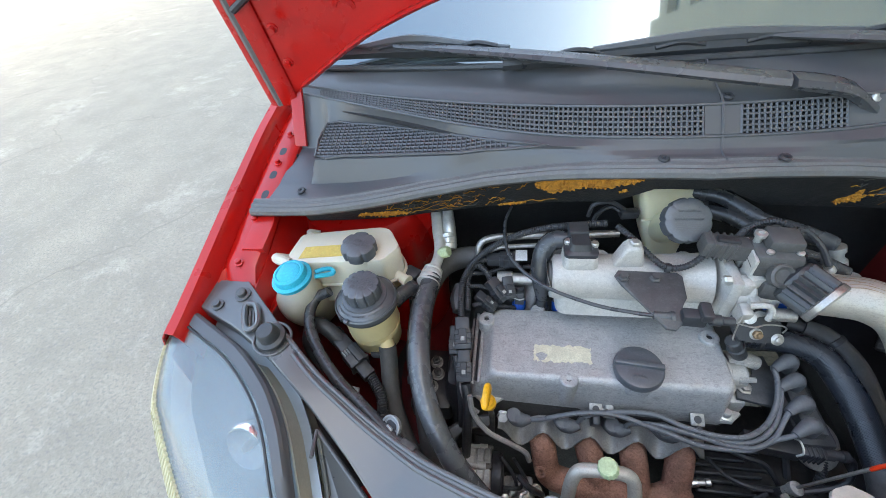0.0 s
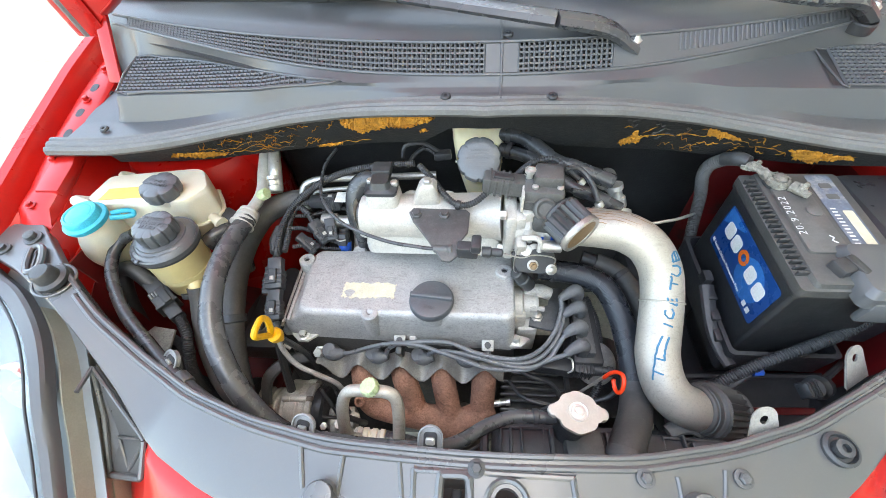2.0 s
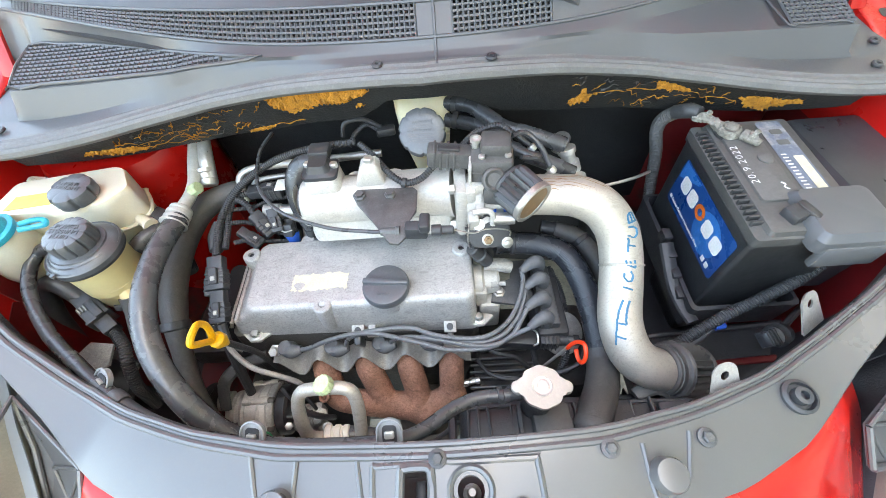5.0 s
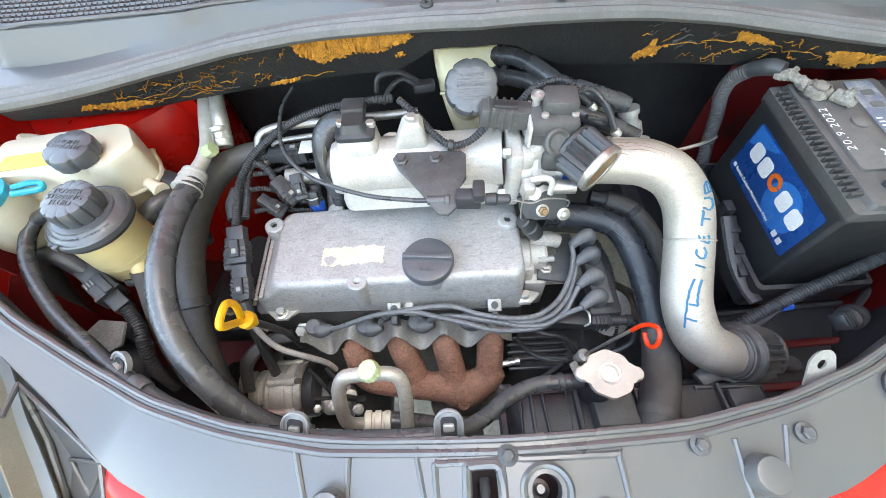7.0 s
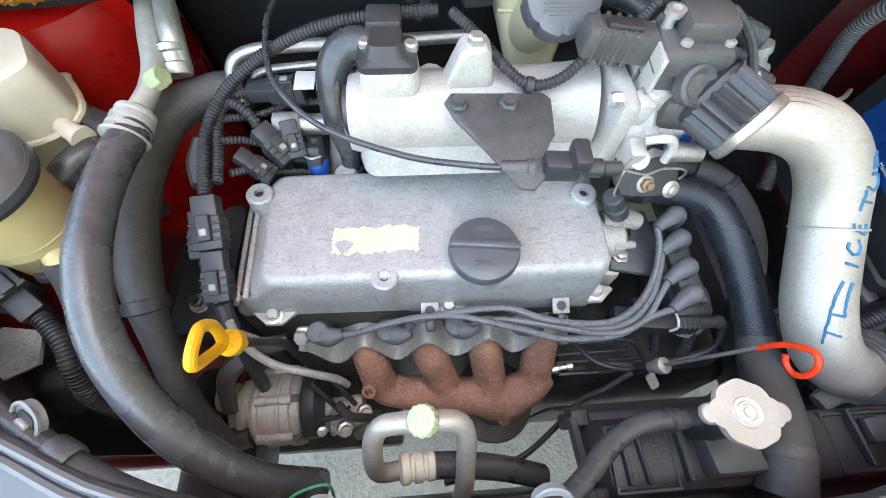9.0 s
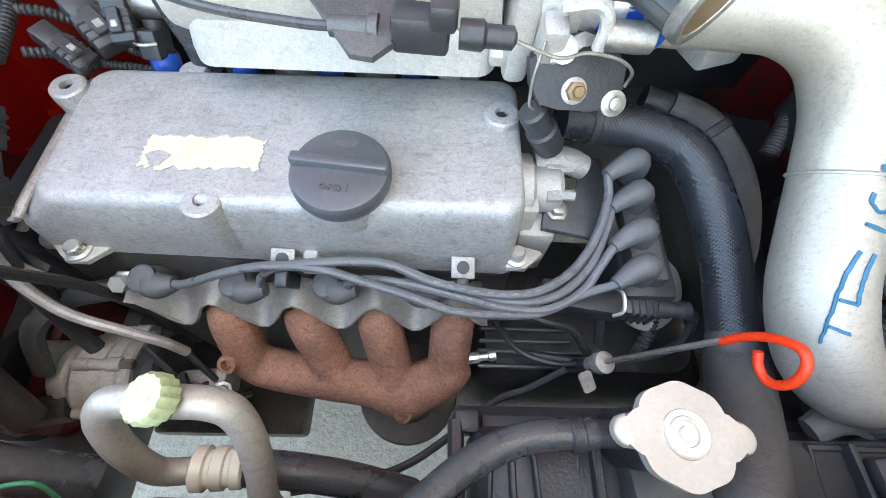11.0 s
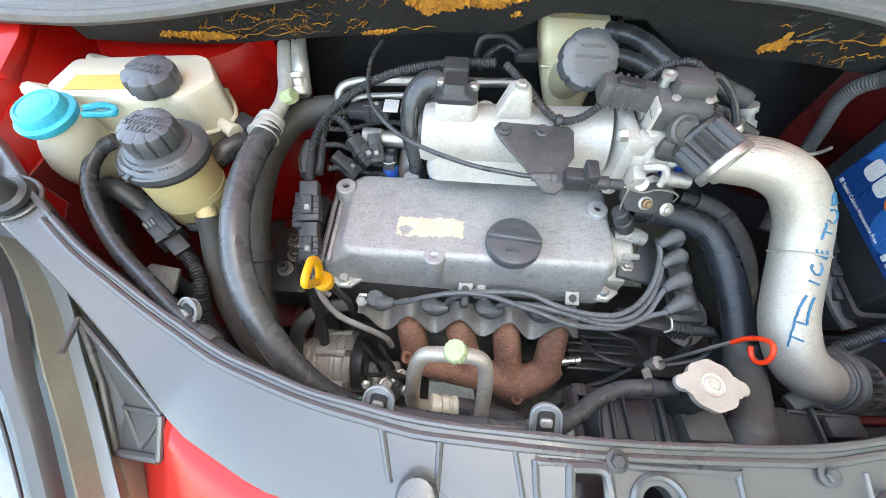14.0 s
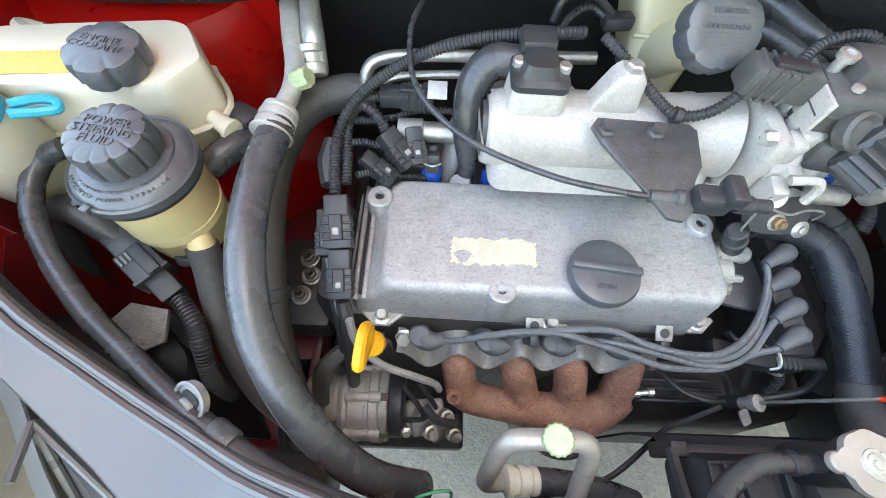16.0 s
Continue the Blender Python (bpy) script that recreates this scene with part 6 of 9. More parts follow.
# ---- intake tube and filters ----
it = thing("intake_tube", (0.25, 0.33, 0.70), "bent bare aluminium intake tube with worn blue print", "intake tube")
TUBE = [(0.112, 0.442, 0.846), (0.145, 0.438, 0.848), (0.178, 0.430, 0.853), (0.208, 0.418, 0.857), (0.238, 0.402, 0.846), (0.258, 0.380, 0.820), (0.262, 0.350, 0.792), (0.256, 0.315, 0.771), (0.250, 0.280, 0.752), (0.256, 0.250, 0.733), (0.272, 0.233, 0.718), (0.296, 0.2265, 0.704), (0.316, 0.228, 0.692)]
TR = 0.0292
part("tube", tube(TUBE, TR, sides=36, per=8), ALU, it)
line = smooth_line(TUBE, 8)
k = 49
d = (line[k + 1] - line[k - 1]).normalized()
part("weld_bead", tube([line[k] + TR * 1.01 * (math.cos(a) * d.cross(Vector((0, 0, 1))).normalized() + math.sin(a) * d.cross(d.cross(Vector((0, 0, 1))).normalized())) for a in np.linspace(0, 2 * math.pi, 25)[:-1]], 0.0014, sides=6, per=2, closed=True), ALU, it)


def on_tube(i, ang, off=0.0004):
    """A point on the tube's skin: i along the line, ang from its top towards the battery."""
    a = int(i)
    p = line[a].lerp(line[a + 1], i - a)
    t = (line[a + 1] - line[a]).normalized()
    side = t.cross(Vector((0, 0, 1))).normalized()
    upv = side.cross(t).normalized()
    if side.x < 0:
        side = -side
    return p + (TR + off) * (math.cos(ang) * upv + math.sin(ang) * side)


def stroke(a, b, w=0.0017):
    w *= 1.3
    n = 5
    part("print_stroke", tube([on_tube(a[0] + (b[0] - a[0]) * k / n, a[1] + (b[1] - a[1]) * k / n) for k in range(n + 1)], w, sides=5, per=1, flat=0.35), BLUE_INK, it)


# worn hand-stencilled blue print along the tube's outer side
for path in (((69.5, -0.90), (66, -0.62), (62.5, -0.36), (59, -0.12)), ((67.5, -0.70), (68.5, -0.38)), ((64.5, -0.46), (65, -0.16), (62, 0.0), (59, 0.16)),
             ((55.5, -0.16), (56, 0.26)), ((51.2, 0.14), (52.3, 0.27), (53.8, 0.22), (54, 0.04), (53, -0.14), (51.8, -0.12)),
             ((47.5, -0.18), (49.2, -0.06), (50, 0.34), (47.6, 0.24)), ((49.6, 0.12), (47.8, 0.04)),
             ((45, -0.10), (41, -0.18)), ((43, -0.14), (43.6, 0.22)), ((40.4, -0.22), (41.4, 0.12), (41, 0.28), (40, 0.30), (39, 0.16), (38.2, -0.18)),
             ((35.6, -0.10), (37.2, -0.16), (37.9, 0.36), (35.9, 0.30), (35.4, 0.12), (35.6, -0.10)), ((37.5, 0.10), (35.6, 0.08))):
    for p, q in zip(path, path[1:]):
        stroke(p, q, 0.0012)

# brown stains that ran along the tube's first bend
for i0, i1, ang, w in ((10, 24, -0.35, 0.0007), (12, 26, -0.18, 0.0005), (9, 20, 0.02, 0.0006), (14, 30, 0.22, 0.0005), (11, 18, -0.55, 0.0008), (16, 22, -0.02, 0.0004), (20, 34, 0.40, 0.0004)):
    part("stain", tube([on_tube(i0 + (i1 - i0) * k / 8, ang + 0.03 * math.sin(k * 1.7 + i0), 0.0001) for k in range(9)], [0.0002, w, w * 0.5, w, 0.0002], sides=5, per=1, flat=0.3), BRASS, it, "brown stain")

slv = thing("tube_coupling", (0.125, 0.42, 0.83), "blue silicone coupling with steel hose clamps", "coupling")
part("sleeve", lathe([(0.0310, 0), (0.0325, 0.002), (0.0325, 0.044), (0.0310, 0.046)], (0.088, 0.4445, 0.845), (1, -0.08, 0.03), 32), SILICONE, slv)
for x in (0.094, 0.118):
    part("clamp", lathe([(0.0326, 0), (0.0336, 0.0005), (0.0336, 0.0095), (0.0326, 0.010)], (x, 0.4445 - 0.08 * (x - 0.088), 0.845), (1, -0.08, 0.03), 32), ZINC, slv, "perforated steel clamp")
part("clamp_screw", lathe([(0.005, 0), (0.005, 0.012), (0.007, 0.013), (0.007, 0.018)], (0.126, 0.452, 0.880), (0.2, -0.9, 0.3), 10), ZINC, slv)


def pleats(at, axis, r0, r1, length, n, depth):
    bm = bmesh.new()
    add_lathe(bm, [(r0 * 0.9, 0), (r0, 0.001), ((r0 + r1) / 2, length / 2), (r1, length - 0.001), (r1 * 0.9, length)], at, axis, n * 6, lobes=n, depth=depth)
    return bm


mf = thing("breather_filter", (0.113, 0.405, 0.87), "small black pleated breather filter with a chrome rim", "filter")
ax = Vector((0.60, -0.75, -0.16)).normalized()
m0 = Vector((0.110, 0.424, 0.886))
part("element", pleats(m0, ax, 0.0290, 0.0280, 0.038, 20, 0.075), RUBBER, mf)
part("back_cap", lathe([(0.008, -0.030), (0.010, -0.012), (0.020, -0.010), (0.0295, -0.003), (0.0295, 0.002)], m0, ax, 28), RUBBER, mf)
part("rim", lathe([(0.0285, 0.034), (0.0312, 0.036), (0.0315, 0.043), (0.0300, 0.045), (0.0255, 0.044), (0.0235, 0.038)], m0, ax, 40), STEEL, mf, "dulled chrome rim")
part("mouth", lathe([(0.0256, 0.0432), (0.021, 0.0405), (0.017, 0.0425), (0.013, 0.040), (0.008, 0.0425), (0.003, 0.042)], m0, ax, 32), BRASS, mf, "brownish recessed mouth")
af = thing("cone_air_filter", (0.35, 0.23, 0.65), "black pleated cone air filter on the tube's end", "air filter")
ax = Vector((1, 0.11, -0.46)).normalized()
f0 = Vector((0.302, 0.227, 0.701))
part("collar", lathe([(0.0315, 0), (0.0335, 0.002), (0.0335, 0.012), (0.0355, 0.0135), (0.0365, 0.015), (0.0350, 0.0163), (0.0385, 0.018), (0.0395, 0.020), (0.0375, 0.0215), (0.0395, 0.0230), (0.0395, 0.025)], f0, ax, 36), GREYPLASTIC, af)
part("element", pleats(f0 + ax * 0.022, ax, 0.0365, 0.0335, 0.043, 26, 0.13), GREYPLASTIC, af, "pleated filter element")
part("end_cap", lathe([(0.0355, -0.001), (0.0368, 0.001), (0.0368, 0.005), (0.034, 0.008), (0.01, 0.009)], f0 + ax * 0.065, ax, 36), GREYPLASTIC, af)
part("clamp", lathe([(0.0342, 0.006), (0.0352, 0.0065), (0.0352, 0.0145), (0.0342, 0.015)], f0, ax, 36), BRACKET, af, "grimy hose clamp")
part("clamp_screw", box((0.012, 0.02, 0.012), f0 + ax * 0.01 + Vector((-0.002, -0.028, -0.020)), (0, 0, 10), 0.003), ZINC, af)

# ---- battery ----
bat = thing("car_battery", (0.458, 0.43, 0.69), "black car battery with a blue printed label", "battery")
BM = Matrix.Translation((0.458, 0.428, 0.69)) @ pose(0, 0, 0, 3.5, 0, 0)


def in_bat(bm):
    bmesh.ops.transform(bm, matrix=BM, verts=bm.verts)
    return bm


def ring_stack(rows):
    return in_bat(stack(rows))


part("case", ring_stack([(-0.064, 0.064, -0.100, 0.100, 0.006, 0.0), (-0.066, 0.066, -0.102, 0.102, 0.006, 0.165), (-0.068, 0.068, -0.104, 0.104, 0.006, 0.168), (-0.068, 0.068, -0.104, 0.104, 0.006, 0.172)]), BATTERY, bat)
part("lid", ring_stack([(-0.068, 0.068, -0.105, 0.105, 0.006, 0.1725), (-0.068, 0.068, -0.105, 0.105, 0.006, 0.186), (-0.054, 0.066, -0.102, 0.102, 0.006, 0.1875), (-0.0515, 0.064, -0.100, 0.100, 0.006, 0.194), (-0.049, 0.062, -0.097, 0.097, 0.006, 0.195)]), BATTERY_LID, bat, "dusty lid")
lid2 = part("vent_panel", in_bat(prism(rounded(0.050, 0.120, 0.006, 4, -0.018, 0.006), 0.004, pose(0, 0, 0.199), 0.0015)), GREY_VENT, bat, "raised grey vent panel")
part("vent_plug", in_bat(lathe([(0.010, 0), (0.010, 0.002), (0.007, 0.003)], (-0.006, 0.018, 0.199), (0, 0, 1), 20)), GREY_VENT, lid2)
rib = part("rib", in_bat(box((0.014, 0.0035, 0.010), (-0.0595, 0.086, 0.1885), bevel=0.001)), BATTERY, bat)
for k in range(1, 20):
    o = again(rib, BM.to_3x3() @ Vector((0, -0.0088 * k, 0)))
LM = pose(0, 0, 0, 90, 0, -90)


def on_label(out, lift, thick=0.0005):
    return in_bat(prism(out, thick, Matrix.Translation((-0.0668 - lift, -0.008, 0.112)) @ LM))


part("label", on_label(rounded(0.164, 0.084, 0.006, 5), 0.0), LABEL_BLUE, bat, "dark blue printed label")
part("label_swirl", on_label([(0.030 + 0.034 * math.cos(a), -0.002 + 0.034 * math.sin(a)) for a in np.linspace(0, 6.0, 24)], 0.0003, 0.0003), LABEL_LIGHT, bat, "lighter blue swirl")
part("label_band", on_label([(-0.079, 0.039), (-0.079, 0.008), (-0.030, 0.034), (-0.028, 0.039)], 0.0003, 0.0003), LABEL_LIGHT, bat, "lighter blue corner")
# the maker's name, as plain blocks in its colours
for u in (-0.055, -0.029, 0.027, 0.055):
    part("label_bar", on_label(rounded(0.023, 0.026, 0.007, 4, u, 0.008 - 0.05 * u), 0.0007), WHITE, bat, "white block")
part("label_ring", on_label([(-0.002 + r * math.cos(a), 0.010 + r * math.sin(a)) for r, a in [(0.0125, x) for x in np.linspace(0, 6.1, 22)] + [(0.0060, x) for x in np.linspace(6.1, 0, 22)]], 0.0007), LABEL_ORANGE, bat, "orange ring")
part("print_line", in_bat(text_bm("Sealed Calcium Maintenance Free", 0.0072, Matrix.Translation((-0.0676, -0.008, 0.112)) @ LM @ pose(-0.018, -0.030, 0), 0.0003)), WHITE, bat, "small white print")
part("print_bar", on_label(rounded(0.006, 0.006, 0.001, 2, -0.073, -0.030), 0.0007), WHITE, bat, "small white print")
for u in (0.052, 0.064):
    part("print_bar", on_label(rounded(0.008, 0.009, 0.001, 2, u, -0.030), 0.0007), WHITE, bat, "small white print")
part("top_label", in_bat(prism(rounded(0.034, 0.165, 0.003, 3, 0.034, 0.012), 0.0005, pose(0, 0, 0.1958))), WORN_LABEL, bat, "worn blue-grey strip on the lid")
part("top_label", in_bat(prism(rounded(0.013, 0.085, 0.001, 2, 0.041, -0.020), 0.0004, pose(0, 0, 0.1963))), PALE, bat, "white strip on the lid")
for y in (0.072, 0.050):
    part("print_bar", in_bat(prism(rounded(0.016, 0.010, 0.002, 2, 0.036, y), 0.0004, pose(0, 0, 0.1963))), GREY_VENT, bat, "worn print")
for k in range(12):
    part("print_bar", in_bat(prism(rounded(0.007, 0.0022, 0.0006, 2, 0.024, 0.026 - 0.0062 * k), 0.0004, pose(0, 0, 0.1963))), WHITE, bat, "worn print")
part("paint_mark", in_bat(text_bm("20.9.2022", 0.0150, pose(-0.0375, 0.010, 0.1994, 0, 0, 90), 0.0003, 1.2, -0.00035)), WHITE, bat, "white hand-painted date")
part("paint_mark", in_bat(tube([(-0.008, -0.026, 0.1995), (-0.004, -0.030, 0.1995), (-0.008, -0.034, 0.1995), (-0.003, -0.038, 0.1995)], 0.0009, sides=4, per=2)), WHITE, bat, "white hand-painted mark")
part("post_well", in_bat(lathe([(0.016, 0), (0.016, 0.003), (0.013, 0.004)], (-0.032, 0.076, 0.1955), (0, 0, 1), 20)), BATTERY, bat)
tm = thing("battery_terminal", (0.42, 0.49, 0.88), "corroded lead battery terminal clamp", "terminal")
T0 = BM @ Vector((-0.032, 0.072, 0.199))
part("post", lathe([(0.0095, -0.006), (0.009, 0.012), (0.006, 0.014)], T0, (0, 0, 1), 18), LEAD, tm)
CLAMP = lathe([(0.0145, 0), (0.015, 0.002), (0.015, 0.009), (0.0135, 0.011), (0.0105, 0.011), (0.0105, 0.008)], T0, (0, 0, 1), 20)


def lumpy(bm, amount, seed):
    """Corroded crust: push the vertices about."""
    r = random.Random(seed)
    bmesh.ops.subdivide_edges(bm, edges=[e for e in bm.edges if e.calc_length() > 0.004], cuts=1, use_grid_fill=True)
    for v in bm.verts:
        v.co += Vector((r.uniform(-1, 1), r.uniform(-1, 1), r.uniform(-1, 1))) * amount
    return bm


part("lug", lumpy(tube([T0 + Vector((0.012, -0.012, 0.006)), T0 + Vector((0.022, -0.028, 0.006)), T0 + Vector((0.026, -0.032, 0.005))], [0.007, 0.0055, 0.004], sides=10, flat=1.1), 0.0010, 3), LEAD, tm)
part("strap", lumpy(tube([T0 + Vector((-0.008, 0.008, 0.005)), T0 + Vector((-0.018, 0.022, 0.009)), T0 + Vector((-0.027, 0.030, 0.009)), T0 + Vector((-0.036, 0.036, 0.006))], [0.009, 0.0065, 0.0085, 0.006], sides=12, flat=0.8), 0.0012, 5), LEAD, tm)
part("clamp", lumpy(CLAMP, 0.0009, 4), LEAD, tm)
for v in ((0.018, -0.022), (-0.024, 0.028)):
    part("bolt", lathe([(0.0058, 0), (0.0058, 0.005), (0.0036, 0.006), (0.0036, 0.011)], T0 + Vector((v[0], v[1], 0.010)), (0.3, -0.2, 1), 6), LEAD, tm)
bc = thing("battery_cable", (0.40, 0.55, 0.75), "black taped battery ground cable in split conduit", "cable")
part("taped_end", tube([(0.397, 0.522, 0.906), (0.388, 0.536, 0.902), (0.378, 0.552, 0.890)], [0.009, 0.0112, 0.0105], sides=12), RUBBER, bc)
part("conduit", tube([(0.380, 0.550, 0.892), (0.372, 0.566, 0.868), (0.378, 0.578, 0.835), (0.395, 0.583, 0.79), (0.402, 0.575, 0.74), (0.395, 0.54, 0.69), (0.37, 0.49, 0.65)], 0.0098, sides=12, ridges=0.07), GREYPLASTIC, bc)
bh = thing("terminal_cover", (0.50, 0.34, 0.87), "black plastic cover over the positive terminal", "cover")
part("lid", in_bat(stack([(-0.012, 0.084, -0.124, -0.040, 0.010, 0.180), (-0.012, 0.084, -0.124, -0.040, 0.010, 0.198), (-0.006, 0.078, -0.117, -0.046, 0.010, 0.207), (0.004, 0.070, -0.108, -0.054, 0.008, 0.209)])), TRIM, bh)
part("skirt", in_bat(box((0.078, 0.012, 0.040), (0.040, -0.121, 0.170), (0, 0, 0), 0.005)), TRIM, bh)
part("hinge_clip", in_bat(box((0.022, 0.022, 0.016), (-0.018, -0.078, 0.199), (0, 0, 20), 0.003)), DARK, bh)
part("hinge_bar", in_bat(box((0.012, 0.030, 0.010), (-0.004, -0.078, 0.204), (0, 0, 20), 0.003)), BATTERY, bh)
tr = thing("battery_tray", (0.458, 0.42, 0.64), "dark plastic battery tray with a steel rest", "tray")
part("tray", ring_stack([(-0.078, 0.078, -0.116, 0.114, 0.008, -0.03), (-0.080, 0.080, -0.118, 0.116, 0.008, 0.028), (-0.074, 0.074, -0.112, 0.11, 0.008, 0.029), (-0.070, 0.070, -0.108, 0.106, 0.008, 0.0)]), DARK, tr)
part("leg", box((0.05, 0.12, 0.14), (0.46, 0.43, 0.59), bevel=0.01), DARK, tr)
part("strap_arm", tube([(0.372, 0.42, 0.735), (0.372, 0.36, 0.705), (0.378, 0.325, 0.692), (0.384, 0.30, 0.690)], [0.012, 0.011, 0.010, 0.010], sides=10, flat=0.6), DARK, tr)
for k in range(4):
    part("step", box((0.014, 0.020, 0.018), (0.376, 0.345 + 0.03 * k, 0.700 + 0.012 * k), (5, 0, 0), 0.002), DARK, tr)
fb = thing("fuse_box", (0.63, 0.45, 0.75), "black plastic fuse box beside the battery", "fuse box")
part("box", stack([(0.555, 0.668, 0.345, 0.545, 0.012, 0.70), (0.552, 0.670, 0.342, 0.548, 0.012, 0.842)]), DARK, fb)
part("lid", stack([(0.548, 0.674, 0.338, 0.552, 0.014, 0.8425), (0.548, 0.674, 0.338, 0.552, 0.014, 0.858), (0.556, 0.666, 0.346, 0.544, 0.012, 0.866), (0.566, 0.656, 0.356, 0.534, 0.01, 0.867)]), BLACK_PLASTIC, fb)
for y in (0.37, 0.52):
    part("clip", box((0.008, 0.024, 0.03), (0.548, y, 0.842), bevel=0.002), DARK, fb)

# ---- brake reservoir and hoses behind the engine ----
br = thing("brake_fluid_reservoir", (-0.008, 0.57, 0.85), "cream plastic brake fluid reservoir with a dark cap", "reservoir")
part("tank", stack([(-0.026, 0.026, 0.560, 0.64, 0.014, 0.80), (-0.036, 0.032, 0.566, 0.65, 0.016, 0.828), (-0.046, 0.035, 0.572, 0.66, 0.016, 0.866), (-0.051, 0.037, 0.584, 0.66, 0.014, 0.900), (-0.052, 0.037, 0.592, 0.66, 0.012, 0.914), (-0.049, 0.034, 0.597, 0.655, 0.010, 0.919)]), TANK_CREAM, br)
part("neck", lathe([(0.027, -0.075), (0.025, -0.03), (0.024, 0.02)], (-0.006, 0.535, 0.893), (0, -0.7, 0.72), 24), TANK_CREAM, br)
cap = part("cap", lathe([(0.031, 0.0), (0.034, 0.002), (0.034, 0.016), (0.032, 0.020), (0.027, 0.0215), (0.02, 0.0218)], (-0.006, 0.519, 0.908), (0, -0.68, 0.73), 144, lobes=8, depth=-0.06), CAPGREY, br, "dark grey lobed screw cap")
CM = frame_of((-0.006, 0.519 - 0.68 * 0.0222, 0.908 + 0.73 * 0.0222), (0, -0.68, 0.73))
for word, size, v in (("WARNING", 0.0062, 0.0125), ("AVERTISSEMENT", 0.0054, 0.0005)):
    part("lettering", text_bm(word, size, CM @ Matrix.Translation((0.001, v, 0.0002)), 0.0004), PRINT, cap, "moulded word")
for k, (w, v) in enumerate(((0.004, 0.020), (0.036, 0.0080), (0.040, 0.0048), (0.038, -0.0040), (0.040, -0.0070), (0.036, -0.0100), (0.038, -0.0130), (0.030, -0.0160))):
    part("moulded_line", prism(rounded(w, 0.0013, 0.0006, 2, 0.001 * (k % 3), v), 0.0006, CM), PRINT, cap)
part("level_mark", tube([(-0.006 + 0.0075 * math.cos(a), 0.614 + 0.0075 * math.sin(a), 0.9195) for a in np.linspace(0, 2 * math.pi, 13)[:-1]], 0.0013, sides=5, per=2, closed=True), STICKER_Y, br, "yellow round symbol")
part("level_mark", lathe([(0.0035, 0), (0.0035, 0.001)], (-0.006, 0.614, 0.9192), (0, 0, 1), 12), STICKER_Y, br)
part("plug", box((0.03, 0.016, 0.014), (-0.068, 0.572, 0.882), (0, 0, 8), 0.003), DARK, br)
part("sensor_lead", tube([(-0.080, 0.574, 0.884), (-0.098, 0.580, 0.890), (-0.118, 0.572, 0.880), (-0.128, 0.556, 0.868)], 0.0038, sides=8, ridges=0.08), DARK, br)
part("ridge", tube([(-0.046, 0.573, 0.868), (-0.006, 0.571, 0.868), (0.034, 0.573, 0.868)], 0.0022, sides=6, per=4), TANK_CREAM, br)
HOSES = thing("heater_hoses", (0.12, 0.53, 0.82), "two black rubber heater hoses with fittings", "hose")
part("hose", tube([(0.03, 0.60, 0.905), (0.07, 0.585, 0.905), (0.115, 0.545, 0.892), (0.16, 0.525, 0.886), (0.205, 0.515, 0.872)], 0.0125, sides=14), HOSE, HOSES)
part("hose", tube([(0.03, 0.585, 0.885), (0.08, 0.560, 0.885), (0.13, 0.510, 0.874), (0.175, 0.492, 0.862), (0.215, 0.480, 0.846)], 0.0115, sides=14), HOSE, HOSES)
part("hose", tube([(0.05, 0.62, 0.92), (0.12, 0.625, 0.925), (0.18, 0.64, 0.93)], 0.011, sides=12), HOSE, HOSES)
for p in ((0.208, 0.514, 0.868), (0.220, 0.478, 0.842)):
    part("fitting", lathe([(0.014, 0), (0.014, 0.008), (0.011, 0.010), (0.011, 0.022), (0.015, 0.024), (0.015, 0.04)], p, (0.3, -0.3, -0.9), 14), ZINC, HOSES)
for x, y, z in ((0.042, 0.598, 0.905), (0.042, 0.581, 0.886)):
    part("clamp", lathe([(0.0145, 0), (0.0145, 0.008)], (x, y, z), (1, -0.4, 0), 16), DARK, HOSES)
valve = thing("expansion_valve", (0.20, 0.47, 0.79), "aluminium pipe fitting block behind the tube", "fitting")
part("block", box((0.042, 0.036, 0.05), (0.215, 0.485, 0.800), (0, 0, 20), 0.004), CAST, valve)
part("port", lathe([(0.011, 0), (0.011, 0.02), (0.008, 0.022), (0.008, 0.03)], (0.192, 0.470, 0.842), (-0.9, 0.1, 0.1), 12), ZINC, valve)
part("port", lathe([(0.010, 0), (0.010, 0.014), (0.007, 0.016)], (0.245, 0.462, 0.826), (0.9, -0.2, 0.1), 12), ZINC, valve)
part("pipe", tube([(0.25, 0.462, 0.83), (0.30, 0.470, 0.835), (0.345, 0.50, 0.82)], 0.0025, sides=8), STEEL, valve)
part("canister", lathe([(0.015, 0), (0.015, 0.03), (0.012, 0.034), (0.004, 0.035)], (0.240, 0.64, 0.765), (0.1, -0.1, 1), 20), GRIMY_CAST, valve, "pale metal canister")

vl = thing("vacuum_line", (0.12, 0.47, 0.88), "thin black vacuum lines behind the throttle", "hose")
for pts, r in (([(0.118, 0.482, 0.922), (0.140, 0.492, 0.916), (0.160, 0.478, 0.900), (0.172, 0.462, 0.878)], 0.0042), ([(0.060, 0.482, 0.905), (0.085, 0.505, 0.912), (0.120, 0.512, 0.905), (0.150, 0.505, 0.885)], 0.0036), ([(0.128, 0.455, 0.905), (0.150, 0.462, 0.895), (0.168, 0.478, 0.875), (0.190, 0.488, 0.856)], 0.0034)):
    part("line", tube(pts, r, sides=8), HOSE, vl)
